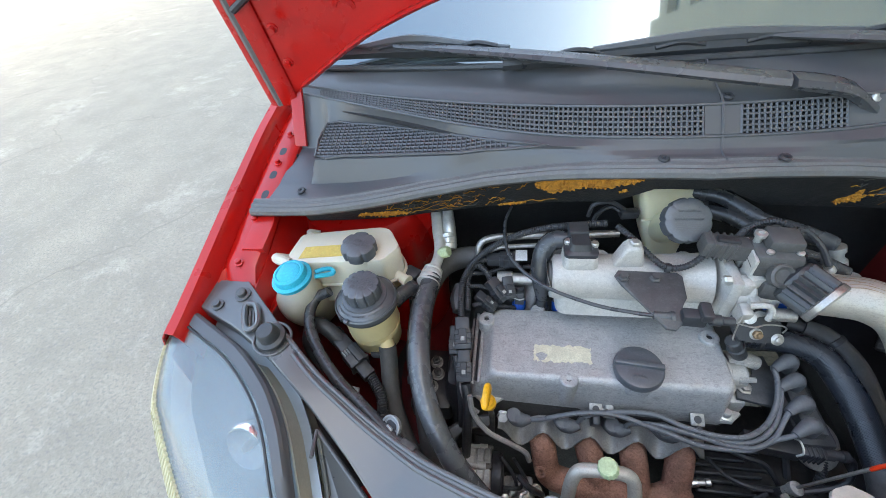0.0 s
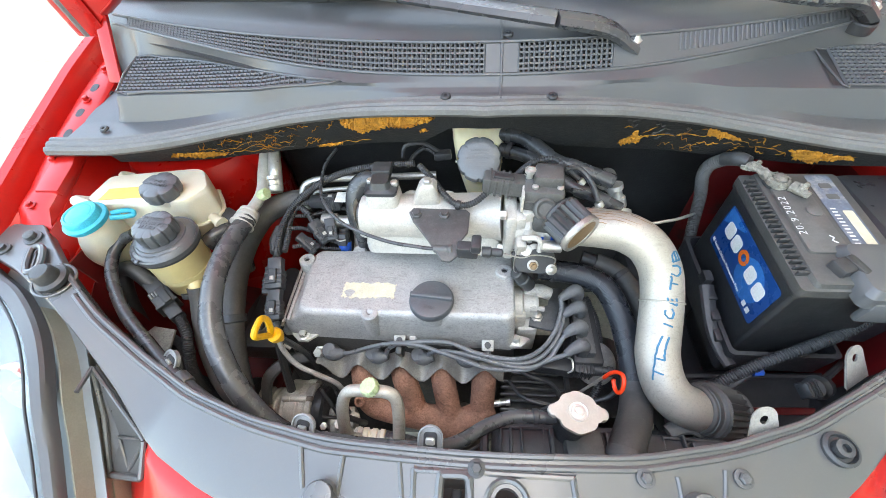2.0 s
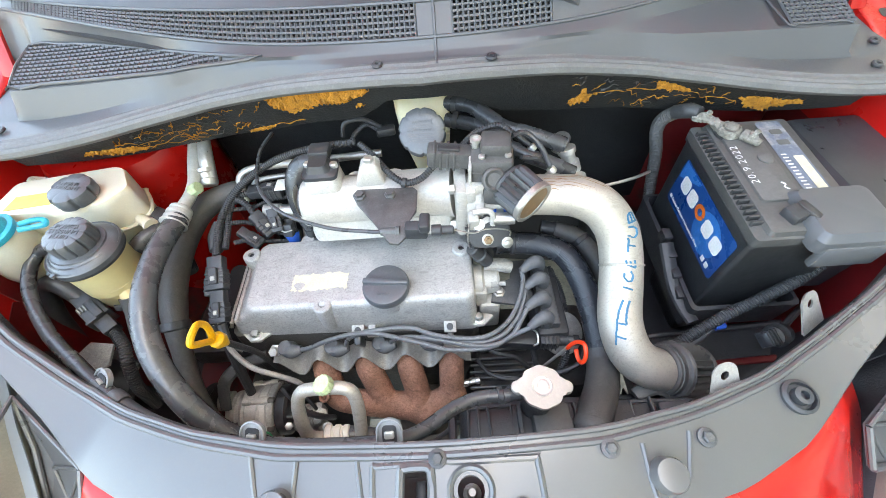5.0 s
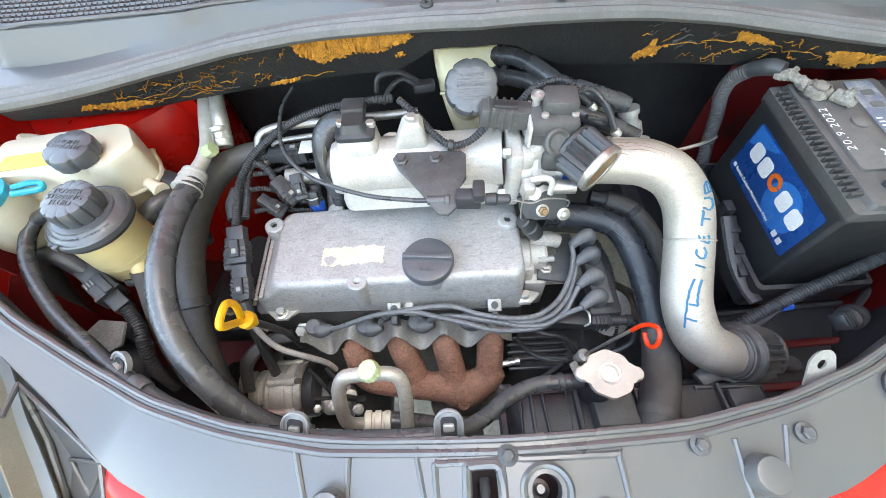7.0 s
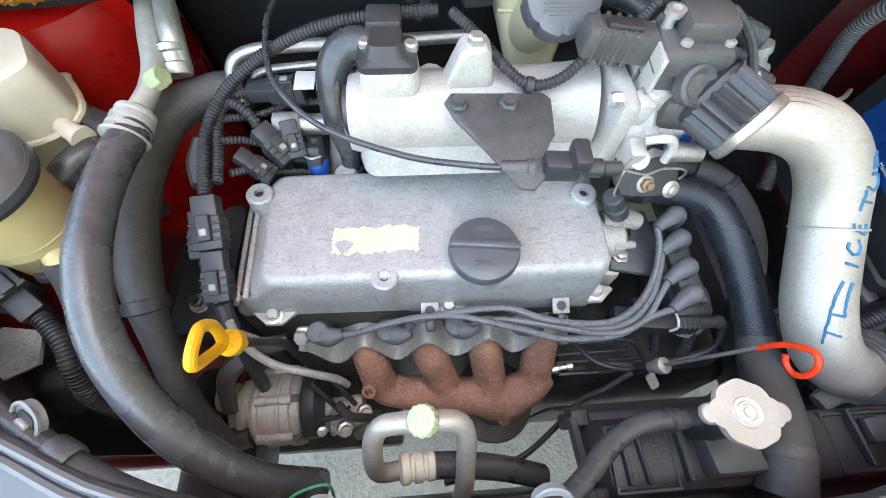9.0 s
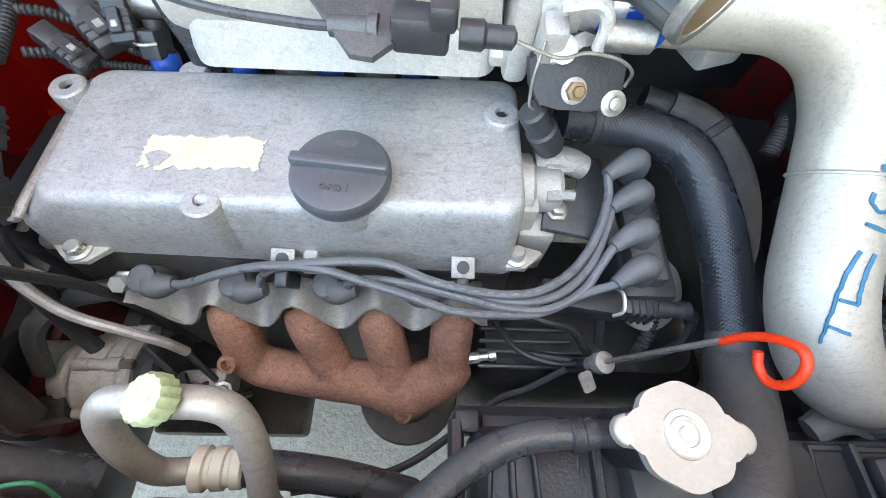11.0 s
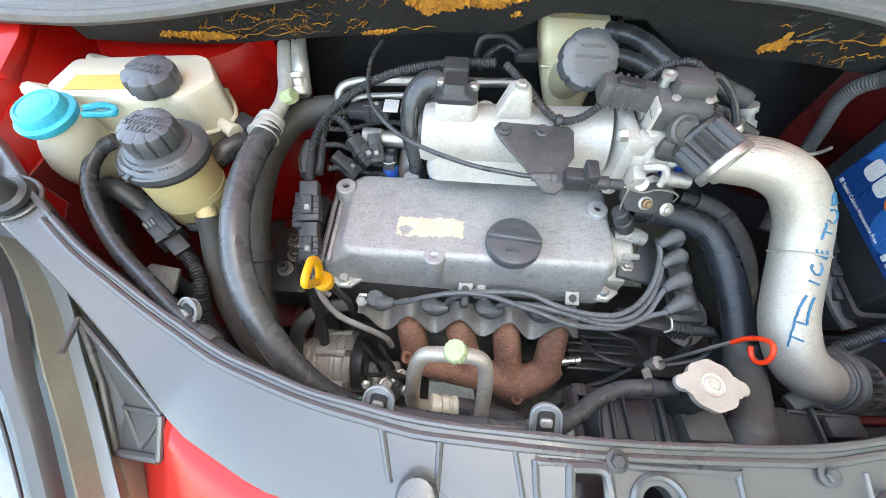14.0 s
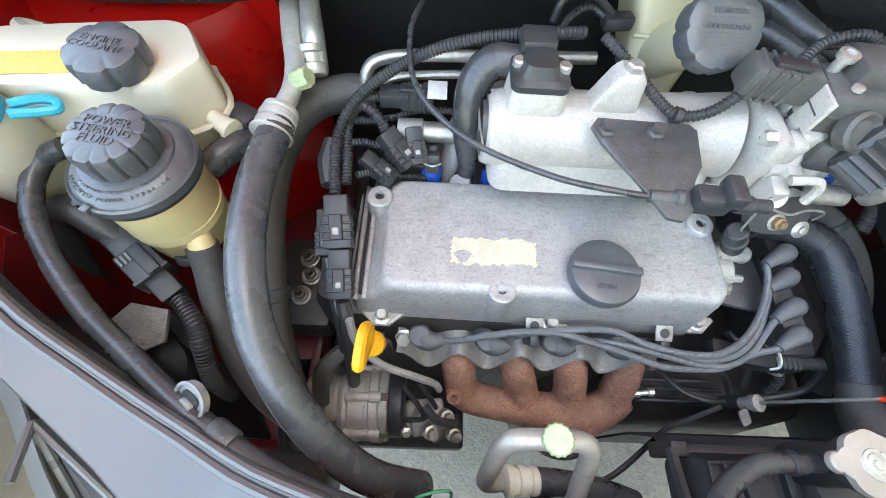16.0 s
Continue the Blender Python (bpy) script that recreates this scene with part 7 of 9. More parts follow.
for p in ((0.172, 0.462, 0.876), (0.150, 0.505, 0.884), (0.190, 0.488, 0.855)):
    part("end_fitting", lathe([(0.0055, 0), (0.0065, 0.002), (0.0065, 0.009), (0.0045, 0.010)], p, (0.5, -0.2, -0.6), 12), ZINC, vl, "small metal fitting")

# ---- radiator, its cap and hoses ----
rd = thing("radiator", (0, 0.12, 0.30), "black radiator with a plastic top tank and fan shroud", "radiator")
part("core", box((0.68, 0.045, 0.25), (0, 0.108, 0.535), bevel=0.006), DARK, rd)
part("top_tank", stack([(0.02, 0.345, 0.128, 0.195, 0.012, 0.640), (0.02, 0.345, 0.126, 0.197, 0.012, 0.676), (0.03, 0.335, 0.132, 0.190, 0.012, 0.694), (0.05, 0.32, 0.140, 0.182, 0.01, 0.698)]), DARK, rd)
part("shroud", sheet([[(x, y, z) for x in np.linspace(0.015, 0.34, 10)] for y, z in ((0.196, 0.655), (0.215, 0.640), (0.222, 0.58), (0.222, 0.40))], 0.003), DARK, rd, "black fan shroud")
part("tank_edge", tube([(0.032, 0.134, 0.697), (0.032, 0.188, 0.697), (0.090, 0.190, 0.697), (0.090, 0.134, 0.697)], 0.003, sides=6, sharp=True, closed=True), BLACK_PLASTIC, rd)
part("tank_edge", tube([(0.25, 0.136, 0.697), (0.25, 0.186, 0.697), (0.33, 0.184, 0.697), (0.33, 0.136, 0.697)], 0.003, sides=6, sharp=True, closed=True), BLACK_PLASTIC, rd)
part("block", box((0.050, 0.046, 0.034), (0.140, 0.162, 0.700), (-12, 0, 0), 0.005), GREYPLASTIC, rd, "dusty moulded block under the cap")
part("outlet_cover", tube([(0.262, 0.196, 0.690), (0.285, 0.206, 0.692), (0.305, 0.204, 0.688), (0.318, 0.190, 0.680)], [0.010, 0.012, 0.012, 0.009], sides=10, flat=0.5), GREYPLASTIC, rd)
for k, (x, w) in enumerate(((0.045, 0.004), (0.060, 0.003), (0.100, 0.006), (0.175, 0.004), (0.188, 0.003), (0.275, 0.004))):
    part("tank_rib", box((w, 0.050, 0.010 + 0.003 * (k % 3)), (x, 0.164, 0.699), (0, 0, 3 * (k % 2)), 0.001, 1), DARK, rd)
for x, w in ((0.30, 0.04),):
    part("shroud_clip", box((w, 0.022, 0.012), (x, 0.150 + 0.02 * (x > 0.2), 0.706), (0, 0, 4), 0.003), BLACK_PLASTIC, rd)
part("tank_frame", tube([(0.010, 0.200, 0.676), (0.010, 0.132, 0.688), (0.018, 0.128, 0.690)], 0.006, sides=6, sharp=True), DARK, rd)
part("clip", box((0.030, 0.008, 0.006), (0.205, 0.150, 0.701), (0, 0, 4), 0.0015), BLACK_PLASTIC, rd)
for dx in (-0.012, 0.012):
    part("clip", box((0.006, 0.024, 0.008), (0.205 + dx, 0.150, 0.701), (0, 0, 4), 0.0015), BLACK_PLASTIC, rd)
for k in range(5):
    part("shroud_rib", box((0.003, 0.030, 0.012), (0.265 + k * 0.016, 0.205, 0.652), (-30, 0, 0), 0.001, 1), DARK, rd)
part("ledge", box((0.30, 0.010, 0.006), (0.18, 0.200, 0.668), (-20, 0, 0), 0.0015), BLACK_PLASTIC, rd)
part("post", box((0.018, 0.016, 0.05), (0.018, 0.200, 0.655), (0, 0, 0), 0.003), DARK, rd)
part("cable_run", tube([(0.115, 0.250, 0.620), (0.081, 0.235, 0.600), (0.056, 0.2265, 0.600), (0.027, 0.2065, 0.600), (-0.003, 0.185, 0.600), (-0.030, 0.1695, 0.600), (-0.065, 0.1585, 0.600), (-0.12, 0.150, 0.61)], 0.0034, sides=8), DARK, rd)
part("neck", lathe([(0.020, -0.06), (0.0185, -0.02), (0.0185, 0.0), (0.022, 0.002), (0.022, 0.010)], (0.1235, 0.189, 0.750), (0, 0, 1), 28), DARK, rd, "black filler neck")
part("spout", lathe([(0.008, 0), (0.008, 0.03)], (0.10, 0.189, 0.745), (-1, 0, 0), 14), DARK, rd)
part("beam", box((0.40, 0.03, 0.05), (-0.17, 0.125, 0.665), (0, 0, 0), 0.006), DARK, rd, "dark support beam")
pts = []
for k in range(96):
    a = 2 * math.pi * k / 96
    c, q = abs(math.cos(a)), abs(math.sin(a))
    r = 0.0262 + 0.0006 * math.cos(8 * a)
    ear = [t for t in np.linspace(0.020, 0.038, 60) if q * t < 0.0085 and (c * t < 0.029 or math.hypot(c * t - 0.029, q * t) < 0.0085)]
    r = max([r] + ear)
    pts.append((r * math.cos(a), r * math.sin(a)))
tilt = pose(0.1235, 0.188, 0.7715, 0, 0, -3)
rc = part("radiator_cap", prism(pts, 0.0065, tilt, 0.0018, 3), RADCAP, rd, "bare metal cap with two lugs")
part("rivet_plate", lathe([(0.0125, 0), (0.012, 0.0008), (0.0108, 0.0002), (0.009, 0.0004), (0.0085, 0.0014), (0.0065, 0.0016), (0.006, 0.0006), (0.004, 0.0006), (0.0036, 0.0022), (0.001, 0.0024)], (0.1235, 0.188, 0.7715), (0, 0, 1), 32), ZINC, rc)
rh = thing("radiator_hose", (0.22, 0.30, 0.60), "thick black upper radiator hose with a woven pattern", "hose")
part("hose", tube([(0.095, 0.435, 0.745), (0.13, 0.437, 0.742), (0.17, 0.430, 0.740), (0.206, 0.412, 0.734), (0.227, 0.372, 0.716), (0.235, 0.33, 0.700), (0.239, 0.285, 0.683), (0.236, 0.245, 0.674), (0.222, 0.210, 0.684), (0.203, 0.180, 0.700)], [0.0175, 0.0185, 0.019, 0.0195, 0.0195, 0.0195, 0.020, 0.020, 0.020, 0.020], sides=24, per=8), WOVEN, rh)
part("lower_sleeve", tube([(0.2385, 0.270, 0.679), (0.236, 0.245, 0.674), (0.222, 0.210, 0.684), (0.204, 0.181, 0.701), (0.190, 0.156, 0.712), (0.178, 0.122, 0.706)], [0.0208, 0.0232, 0.0238, 0.0235, 0.0225, 0.0225], sides=24, per=6), DUSTY_RUBBER, rh, "dusty wider lower end")
part("end_collar", lathe([(0.0230, 0), (0.0242, 0.002), (0.0242, 0.012), (0.0232, 0.014)], (0.1865, 0.148, 0.7105), (0.36, 0.90, 0.05), 24), GREYPLASTIC, rh)
part("clamp", lathe([(0.0195, 0), (0.0205, 0.001), (0.0205, 0.006), (0.0195, 0.007)], (0.120, 0.437, 0.743), (1, 0, 0), 24), DARK, rh)
part("hose_boot", lathe([(0.011, -0.012), (0.012, 0.012), (0.010, 0.014), (0.010, 0.034), (0.008, 0.036)], (0.072, 0.391, 0.768), (-0.45, -0.1, 0.75), 14), RUBBER, rh)
h2 = thing("bypass_hose", (0.26, 0.40, 0.66), "black rubber hose beside the radiator hose", "hose")
part("hose", tube([(0.20, 0.465, 0.735), (0.235, 0.450, 0.728), (0.262, 0.415, 0.710), (0.272, 0.37, 0.685), (0.268, 0.32, 0.645), (0.262, 0.28, 0.60)], 0.0165, sides=16), DUSTY_RUBBER, h2)
part("clamp", lathe([(0.0172, 0), (0.0180, 0.001), (0.0180, 0.008), (0.0172, 0.009)], (0.238, 0.448, 0.727), (0.55, -0.75, -0.3), 20), DARK, h2, "dark band clamp")
part("spout", lathe([(0.013, 0), (0.013, 0.03), (0.016, 0.032)], (0.178, 0.472, 0.737), (1, -0.3, -0.1), 16), DARK, h2)
h3 = thing("conduit", (0.20, 0.34, 0.65), "black corrugated wiring conduit", "conduit", "conduits")
part("conduit", tube([(0.185, 0.42, 0.690), (0.203, 0.385, 0.668), (0.206, 0.33, 0.645), (0.200, 0.29, 0.625), (0.188, 0.265, 0.60)], 0.0062, sides=10, ridges=0.09), DARK, h3)
fl = thing("gear_cover", (0.19, 0.33, 0.62), "round grey metal cover beside the coil", "cover")
part("disc", lathe([(0.036, 0), (0.036, 0.006), (0.033, 0.008), (0.02, 0.010), (0.006, 0.0105)], (0.196, 0.320, 0.640), (0.25, -0.5, 0.85), 30), SHIELD, fl)
sn = thing("speed_sensor_plug", (0.13, 0.285, 0.60), "black plugged sensor connector on the gearbox", "sensor")
part("body", box((0.07, 0.024, 0.022), (0.118, 0.300, 0.668), (0, 0, -8), 0.003), DARK, sn)
part("plug", box((0.030, 0.022, 0.020), (0.168, 0.2955, 0.668), (0, 0, -4), 0.003), BLACK_PLASTIC, sn)
for k in range(4):
    part("plug_ridge", box((0.0022, 0.0245, 0.0225), (0.160 + k * 0.0058, 0.2955 - 0.0004 * k, 0.668), (0, 0, -4), 0.0008, 1), BLACK_PLASTIC, sn)
part("plug_seal", lathe([(0.0085, 0), (0.0085, 0.012), (0.0070, 0.013), (0.0070, 0.022), (0.0085, 0.023), (0.0080, 0.030)], (0.183, 0.2945, 0.668), (1, -0.05, -0.02), 14), DARK, sn)
part("spring_clip", tube([(0.140, 0.308, 0.684), (0.146, 0.298, 0.692), (0.146, 0.284, 0.688), (0.140, 0.282, 0.680)], 0.0016, sides=6), ZINC, sn)
part("wire", tube([(0.212, 0.293, 0.667), (0.224, 0.288, 0.655), (0.215, 0.270, 0.625), (0.15, 0.262, 0.60), (0.085, 0.27, 0.595)], 0.0045, sides=8), DARK, sn)
rdip = thing("transmission_dipstick", (0.13, 0.25, 0.60), "transmission dipstick with a red looped handle", "dipstick")
D0, D1 = Vector((0.1400, 0.2515, 0.6480)), Vector((0.1715, 0.2408, 0.7700))
part("tube_mouth", lathe([(0.0075, -0.006), (0.0075, 0.006), (0.0095, 0.007), (0.0095, 0.015), (0.005, 0.017)], D0 - Vector((0.003, -0.001, 0.014)), (0.25, -0.09, 1), 18), GRIMY_CAST, rdip)
part("guide_tube", tube([D0 - Vector((0.003, 0, 0.012)), (0.132, 0.258, 0.60), (0.128, 0.275, 0.50)], 0.007, sides=10), DARK, rdip)
part("tab", prism(rounded(0.012, 0.018, 0.003, 3), 0.002, pose(0.126, 0.236, 0.640, 25, 0, 25)), GRIMY_CAST, rdip)
part("rod", tube([D0, D1], 0.0022, sides=8, sharp=True), STEEL, rdip, "bare steel rod")
part("handle", tube([D1 + Vector(v) for v in ((-0.003, 0.001, -0.014), (0.001, -0.001, 0.004), (0.004, -0.006, 0.018), (0.0065, -0.014, 0.028), (0.007, -0.022, 0.027), (0.0065, -0.028, 0.018), (0.005, -0.0285, 0.008), (0.0035, -0.024, 0.002), (0.0025, -0.016, 0.002), (0.002, -0.010, 0.006))], 0.0027, sides=12, per=8), ORANGE_RED, rdip, "red coated wire loop")

# ---- right inner wing: tabs, looms, sensor ----
for x, y, z, rz in ((0.312, 0.172, 0.818, 12), (0.446, 0.250, 0.822, 30)):
    tb_ = thing("mounting_tab", (x, y, z - 0.05), "bare grey steel tab with a round hole", "bracket", "mounting tabs")
    n = 18
    out = [(0.016 * math.cos(a), 0.016 * math.sin(a)) for a in np.linspace(0, math.pi, n)] + [(-0.021, -0.035), (0.021, -0.035)]
    hole = [(0.0052 * math.cos(a), 0.0052 * math.sin(a)) for a in np.linspace(0, 2 * math.pi, 15)[:-1]]
    bm = plate(list(reversed(out)), [hole], 0.003, lambda px, py: 0.0)
    bmesh.ops.transform(bm, matrix=pose(x, y, z, 52, 0, rz), verts=bm.verts)
    part("plate", bm, SHIELD, tb_)
lm = thing("conduit", (0.45, 0.33, 0.70), "black corrugated wiring conduit beside the battery", "conduit", "conduits")
part("conduit", tube([(0.60, 0.37, 0.80), (0.56, 0.345, 0.785), (0.51, 0.320, 0.765), (0.46, 0.305, 0.742), (0.41, 0.292, 0.715), (0.36, 0.275, 0.68), (0.33, 0.26, 0.64)], 0.0082, sides=12, ridges=0.07), RUBBER, lm)
lm = thing("horn_sensor", (0.47, 0.25, 0.70), "dark round sensor in the corner of the bay", "sensor")
part("body", lathe([(0.015, -0.012), (0.017, 0.006), (0.0145, 0.010), (0.0145, 0.020), (0.010, 0.024)], (0.482, 0.264, 0.708), (-0.8, -0.3, 0.4), 18), BLACK_PLASTIC, lm)
part("plug", box((0.024, 0.020, 0.018), (0.456, 0.254, 0.720), (20, 15, 20), 0.003), BLACK_PLASTIC, lm)
for k in range(3):
    part("grip_ridge", box((0.003, 0.022, 0.020), (0.449 + 0.006 * k, 0.2515 + 0.002 * k, 0.7222 - 0.0016 * k), (20, 15, 20), 0.001), DARK, lm)
part("collar", lathe([(0.0145, 0), (0.0145, 0.006)], (0.492, 0.268, 0.703), (-0.8, -0.3, 0.4), 18), GRIMY_CAST, lm)
part("lead", tube([(0.485, 0.268, 0.705), (0.505, 0.282, 0.700), (0.54, 0.305, 0.690), (0.58, 0.33, 0.66)], 0.005, sides=8), DARK, lm)
part("blue_tip", lathe([(0.005, 0), (0.005, 0.014), (0.003, 0.016)], (0.405, 0.285, 0.70), (1, 0.1, 0.1), 10), SILICONE, lm, "blue connector tip")
part("wire", tube([(0.40, 0.285, 0.70), (0.37, 0.27, 0.68), (0.34, 0.28, 0.66)], 0.006, sides=8), DARK, lm)
# dark tray added in place of the shade in the right pit
lg = thing("washer_pump_bracket", (0.40, 0.24, 0.58), "grimy dark tray added for the shaded pit behind the headlight", "bracket")
tray_z = lambda x, y: 0.60 + 0.10 * (x - 0.30) + 0.08 * (0.30 - y)
part("tray", sheet([[(x, y, tray_z(x, y)) for x in np.linspace(0.30, 0.60, 8)] for y in np.linspace(0.16, 0.32, 6)], 0.006), DARK, lg)
part("lip", tube([(x, 0.32, tray_z(x, 0.32) + 0.004) for x in np.linspace(0.30, 0.60, 8)], 0.006, sides=8), DARK, lg, "rolled tray lip")
for y in (0.20, 0.26):
    part("stiffener", tube([(x, y, tray_z(x, y) + 0.005) for x in np.linspace(0.33, 0.58, 6)], 0.006, sides=8, flat=0.6), GRIMY_SHADED_RED, lg, "red stiffening rib, grimy and darkened for shade")
part("drain", lathe([(0.004, 0.004), (0.011, 0.005), (0.013, 0.003), (0.013, 0.0)], (0.44, 0.23, tray_z(0.44, 0.23) + 0.004), (0, 0, 1), 16), BRACKET, lg, "round drain plug")

# ---- left side: reservoirs ----
ct = thing("coolant_tank", (-0.53, 0.47, 0.78), "aged white coolant tank with a black lobed cap", "reservoir")
top = [(-0.628, 0.500), (-0.585, 0.508), (-0.482, 0.524), (-0.466, 0.518), (-0.440, 0.474), (-0.462, 0.440), (-0.520, 0.434), (-0.605, 0.428), (-0.632, 0.445)]


def grown(pts, k, cx=-0.53, cy=0.475):
    return [(cx + (x - cx) * k, cy + (y - cy) * k) for x, y in pts]


bm = bmesh.new()
loops = []
for k, z in ((0.94, 0.79), (0.99, 0.796), (1.0, 0.80), (1.0, 0.878), (0.99, 0.884), (0.97, 0.8875), (0.93, 0.8882)):
    ring = grown(top, k)
    soft = []
    for n, (x, y) in enumerate(ring):
        (xa, ya), (xb, yb) = ring[n - 1], ring[(n + 1) % len(ring)]
        da, db = math.hypot(xa - x, ya - y), math.hypot(xb - x, yb - y)
        ca, cb = min(0.008, 0.4 * da) / da, min(0.008, 0.4 * db) / db
        for t in (0.0, 0.25, 0.5, 0.75, 1.0):
            p, q = (x + (xa - x) * ca, y + (ya - y) * ca), (x + (xb - x) * cb, y + (yb - y) * cb)
            soft.append(((1 - t) ** 2 * p[0] + 2 * t * (1 - t) * x + t * t * q[0], (1 - t) ** 2 * p[1] + 2 * t * (1 - t) * y + t * t * q[1], z))
    loops.append([bm.verts.new(p) for p in soft])
for a, b in zip(loops, loops[1:]):
    for k in range(len(a)):
        bm.faces.new((a[k], a[(k + 1) % len(a)], b[(k + 1) % len(b)], b[k]))
bm.faces.new(list(reversed(loops[0]))), bm.faces.new(loops[-1])
part("tank", bm, CREAM, ct)
part("seam", tube([(x, y, 0.836) for x, y in grown(top, 1.012)], 0.003, sides=6, per=4, closed=True), CREAM, ct)
part("neck", lathe([(0.024, -0.01), (0.024, 0.012)], (-0.503, 0.456, 0.888), (0, 0, 1), 24), CREAM, ct)
cap = part("cap", lathe([(0.024, 0), (0.0285, 0.001), (0.0292, 0.014), (0.0275, 0.019), (0.023, 0.021), (0.012, 0.0215)], (-0.503, 0.456, 0.890), (0.02, -0.08, 1), 160, lobes=6, depth=-0.10), CAPGREY, ct, "black lobed cap")
part("lettering", text_bm("ENGINE\nCOOLANT", 0.009, pose(-0.503, 0.455, 0.9118, 5, 0, -10), 0.0005), PRINT, cap, "moulded words")
part("sticker", prism([(-0.606, 0.438), (-0.532, 0.447), (-0.540, 0.474), (-0.604, 0.466)], 0.0006, pose(0, 0, 0.8892)), STICKER_Y, ct, "yellow warning sticker")
part("flange", tube([(-0.605, 0.505, 0.874), (-0.622, 0.518, 0.876), (-0.606, 0.522, 0.870)], 0.007, sides=8), CREAM, ct)
part("spout", lathe([(0.009, 0), (0.009, 0.02), (0.011, 0.021), (0.011, 0.026)], (-0.452, 0.460, 0.835), (0.8, -0.5, -0.1), 12), CREAM, ct)
part("plug", box((0.030, 0.022, 0.020), (-0.428, 0.470, 0.826), (0, 0, -30), 0.004), DARK, ct)
wt = thing("washer_filler", (-0.60, 0.41, 0.78), "white washer fluid filler neck with a light blue cap", "reservoir")
part("neck", tube([(-0.640, 0.47, 0.74), (-0.63, 0.44, 0.78), (-0.615, 0.415, 0.82), (-0.600, 0.404, 0.860), (-0.596, 0.402, 0.886)], [0.050, 0.048, 0.042, 0.030, 0.026], sides=24), CREAM, wt)
part("ear", tube([(-0.640, 0.455, 0.870), (-0.652, 0.447, 0.880), (-0.640, 0.437, 0.886), (-0.622, 0.434, 0.882)], 0.009, sides=10), CREAM, wt)
part("cap", lathe([(0.027, -0.004), (0.0305, -0.003), (0.0322, 0.002), (0.0322, 0.005), (0.0300, 0.0065), (0.0268, 0.0070), (0.0262, 0.0135), (0.0245, 0.0165), (0.0205, 0.0178), (0.0190, 0.0165), (0.0170, 0.0178), (0.006, 0.0182)], (-0.600, 0.398, 0.884), (-0.05, -0.12, 1), 36), CYAN, wt, "light blue snap cap")
part("strap", tube([(-0.566, 0.410, 0.888), (-0.553, 0.420, 0.885), (-0.545, 0.424, 0.880), (-0.541, 0.418, 0.878), (-0.549, 0.412, 0.880), (-0.564, 0.402, 0.886)], 0.0038, sides=8), CYAN, wt, "light blue strap loop")
ps = thing("power_steering_reservoir", (-0.48, 0.38, 0.76), "yellowed power steering reservoir with a black lobed cap", "reservoir")
part("body", lathe([(0.020, -0.006), (0.034, -0.004), (0.0385, 0.002), (0.040, 0.03), (0.0415, 0.032), (0.042, 0.085), (0.043, 0.09)], (-0.478, 0.382, 0.766), (0, -0.02, 1), 40), YELLOWED, ps)
part("lid", lathe([(0.044, 0), (0.0485, 0.001), (0.0485, 0.008), (0.0470, 0.010), (0.0455, 0.0085), (0.042, 0.0125), (0.035, 0.0155), (0.034, 0.0175), (0.030, 0.018)], (-0.479, 0.382, 0.854), (0, -0.03, 1), 48), CAPGREY, ps, "dark round lid")
cap = part("cap", lathe([(0.024, 0), (0.0280, 0.001), (0.0292, 0.006), (0.0292, 0.020), (0.0275, 0.0245), (0.023, 0.0262), (0.012, 0.0266)], (-0.480, 0.383, 0.870), (0.0, -0.05, 1), 168, lobes=12, depth=-0.085), CAPGREY, ps, "black lobed cap")
part("lettering", text_bm("POWER\nSTEERING\nFLUID", 0.0100, pose(-0.480, 0.3815, 0.8968, 3, 0, -8), 0.0005), PRINT, cap, "moulded words")
for words, r, a0, size in (("APPROVED POWER STEERING", 0.0405, -2.62, 0.0046), ("FILL TO PROPER LEVEL", 0.0352, -2.30, 0.0038)):
    for k, ch in enumerate(words):
        if ch != " ":
            a = a0 + k * size * 0.86 / r
            z = 0.8675 if r > 0.037 else 0.8703
            part("lettering", text_bm(ch, size, pose(-0.479 + r * math.cos(a), 0.382 + r * math.sin(a) - 0.0004, z, 0, 0, math.degrees(a) + 90), 0.0003), PRINT, ps)
part("lid_rim", lathe([(0.0435, -0.004), (0.0475, -0.0035), (0.0478, 0.0005), (0.044, 0.0008)], (-0.479, 0.382, 0.854), (0, -0.03, 1), 48), DARK, ps, "black rim under the lid")
part("lid_lug", box((0.007, 0.006, 0.006), (-0.496, 0.3365, 0.861), (0, 0, -20), 0.001), CAPGREY, ps)
part("seam", lathe([(0.0418, 0), (0.0426, 0.0006), (0.0426, 0.0016), (0.0418, 0.0022)], (-0.478, 0.382, 0.806), (0, -0.02, 1), 40), YELLOWED, ps)
part("clip", lathe([(0.004, 0), (0.004, 0.006)], (-0.505, 0.343, 0.856), (0, 0, 1), 8), DARK, ps)
part("outlet", lathe([(0.012, 0), (0.012, 0.024)], (-0.458, 0.362, 0.796), (0.3, -0.6, -0.6), 14), YELLOWED, ps)

# ---- left side: hoses ----
ah = thing("air_conditioning_hose", (-0.40, 0.35, 0.70), "thick black air conditioning hose with an aluminium coupling", "hose")
part("hose", tube([(-0.391, 0.456, 0.833), (-0.394, 0.410, 0.836), (-0.393, 0.362, 0.836), (-0.387, 0.313, 0.829), (-0.374, 0.265, 0.810), (-0.351, 0.224, 0.781), (-0.321, 0.191, 0.748), (-0.284, 0.167, 0.710), (-0.24, 0.158, 0.665)], 0.0154, sides=22, per=8), AC_HOSE, ah)
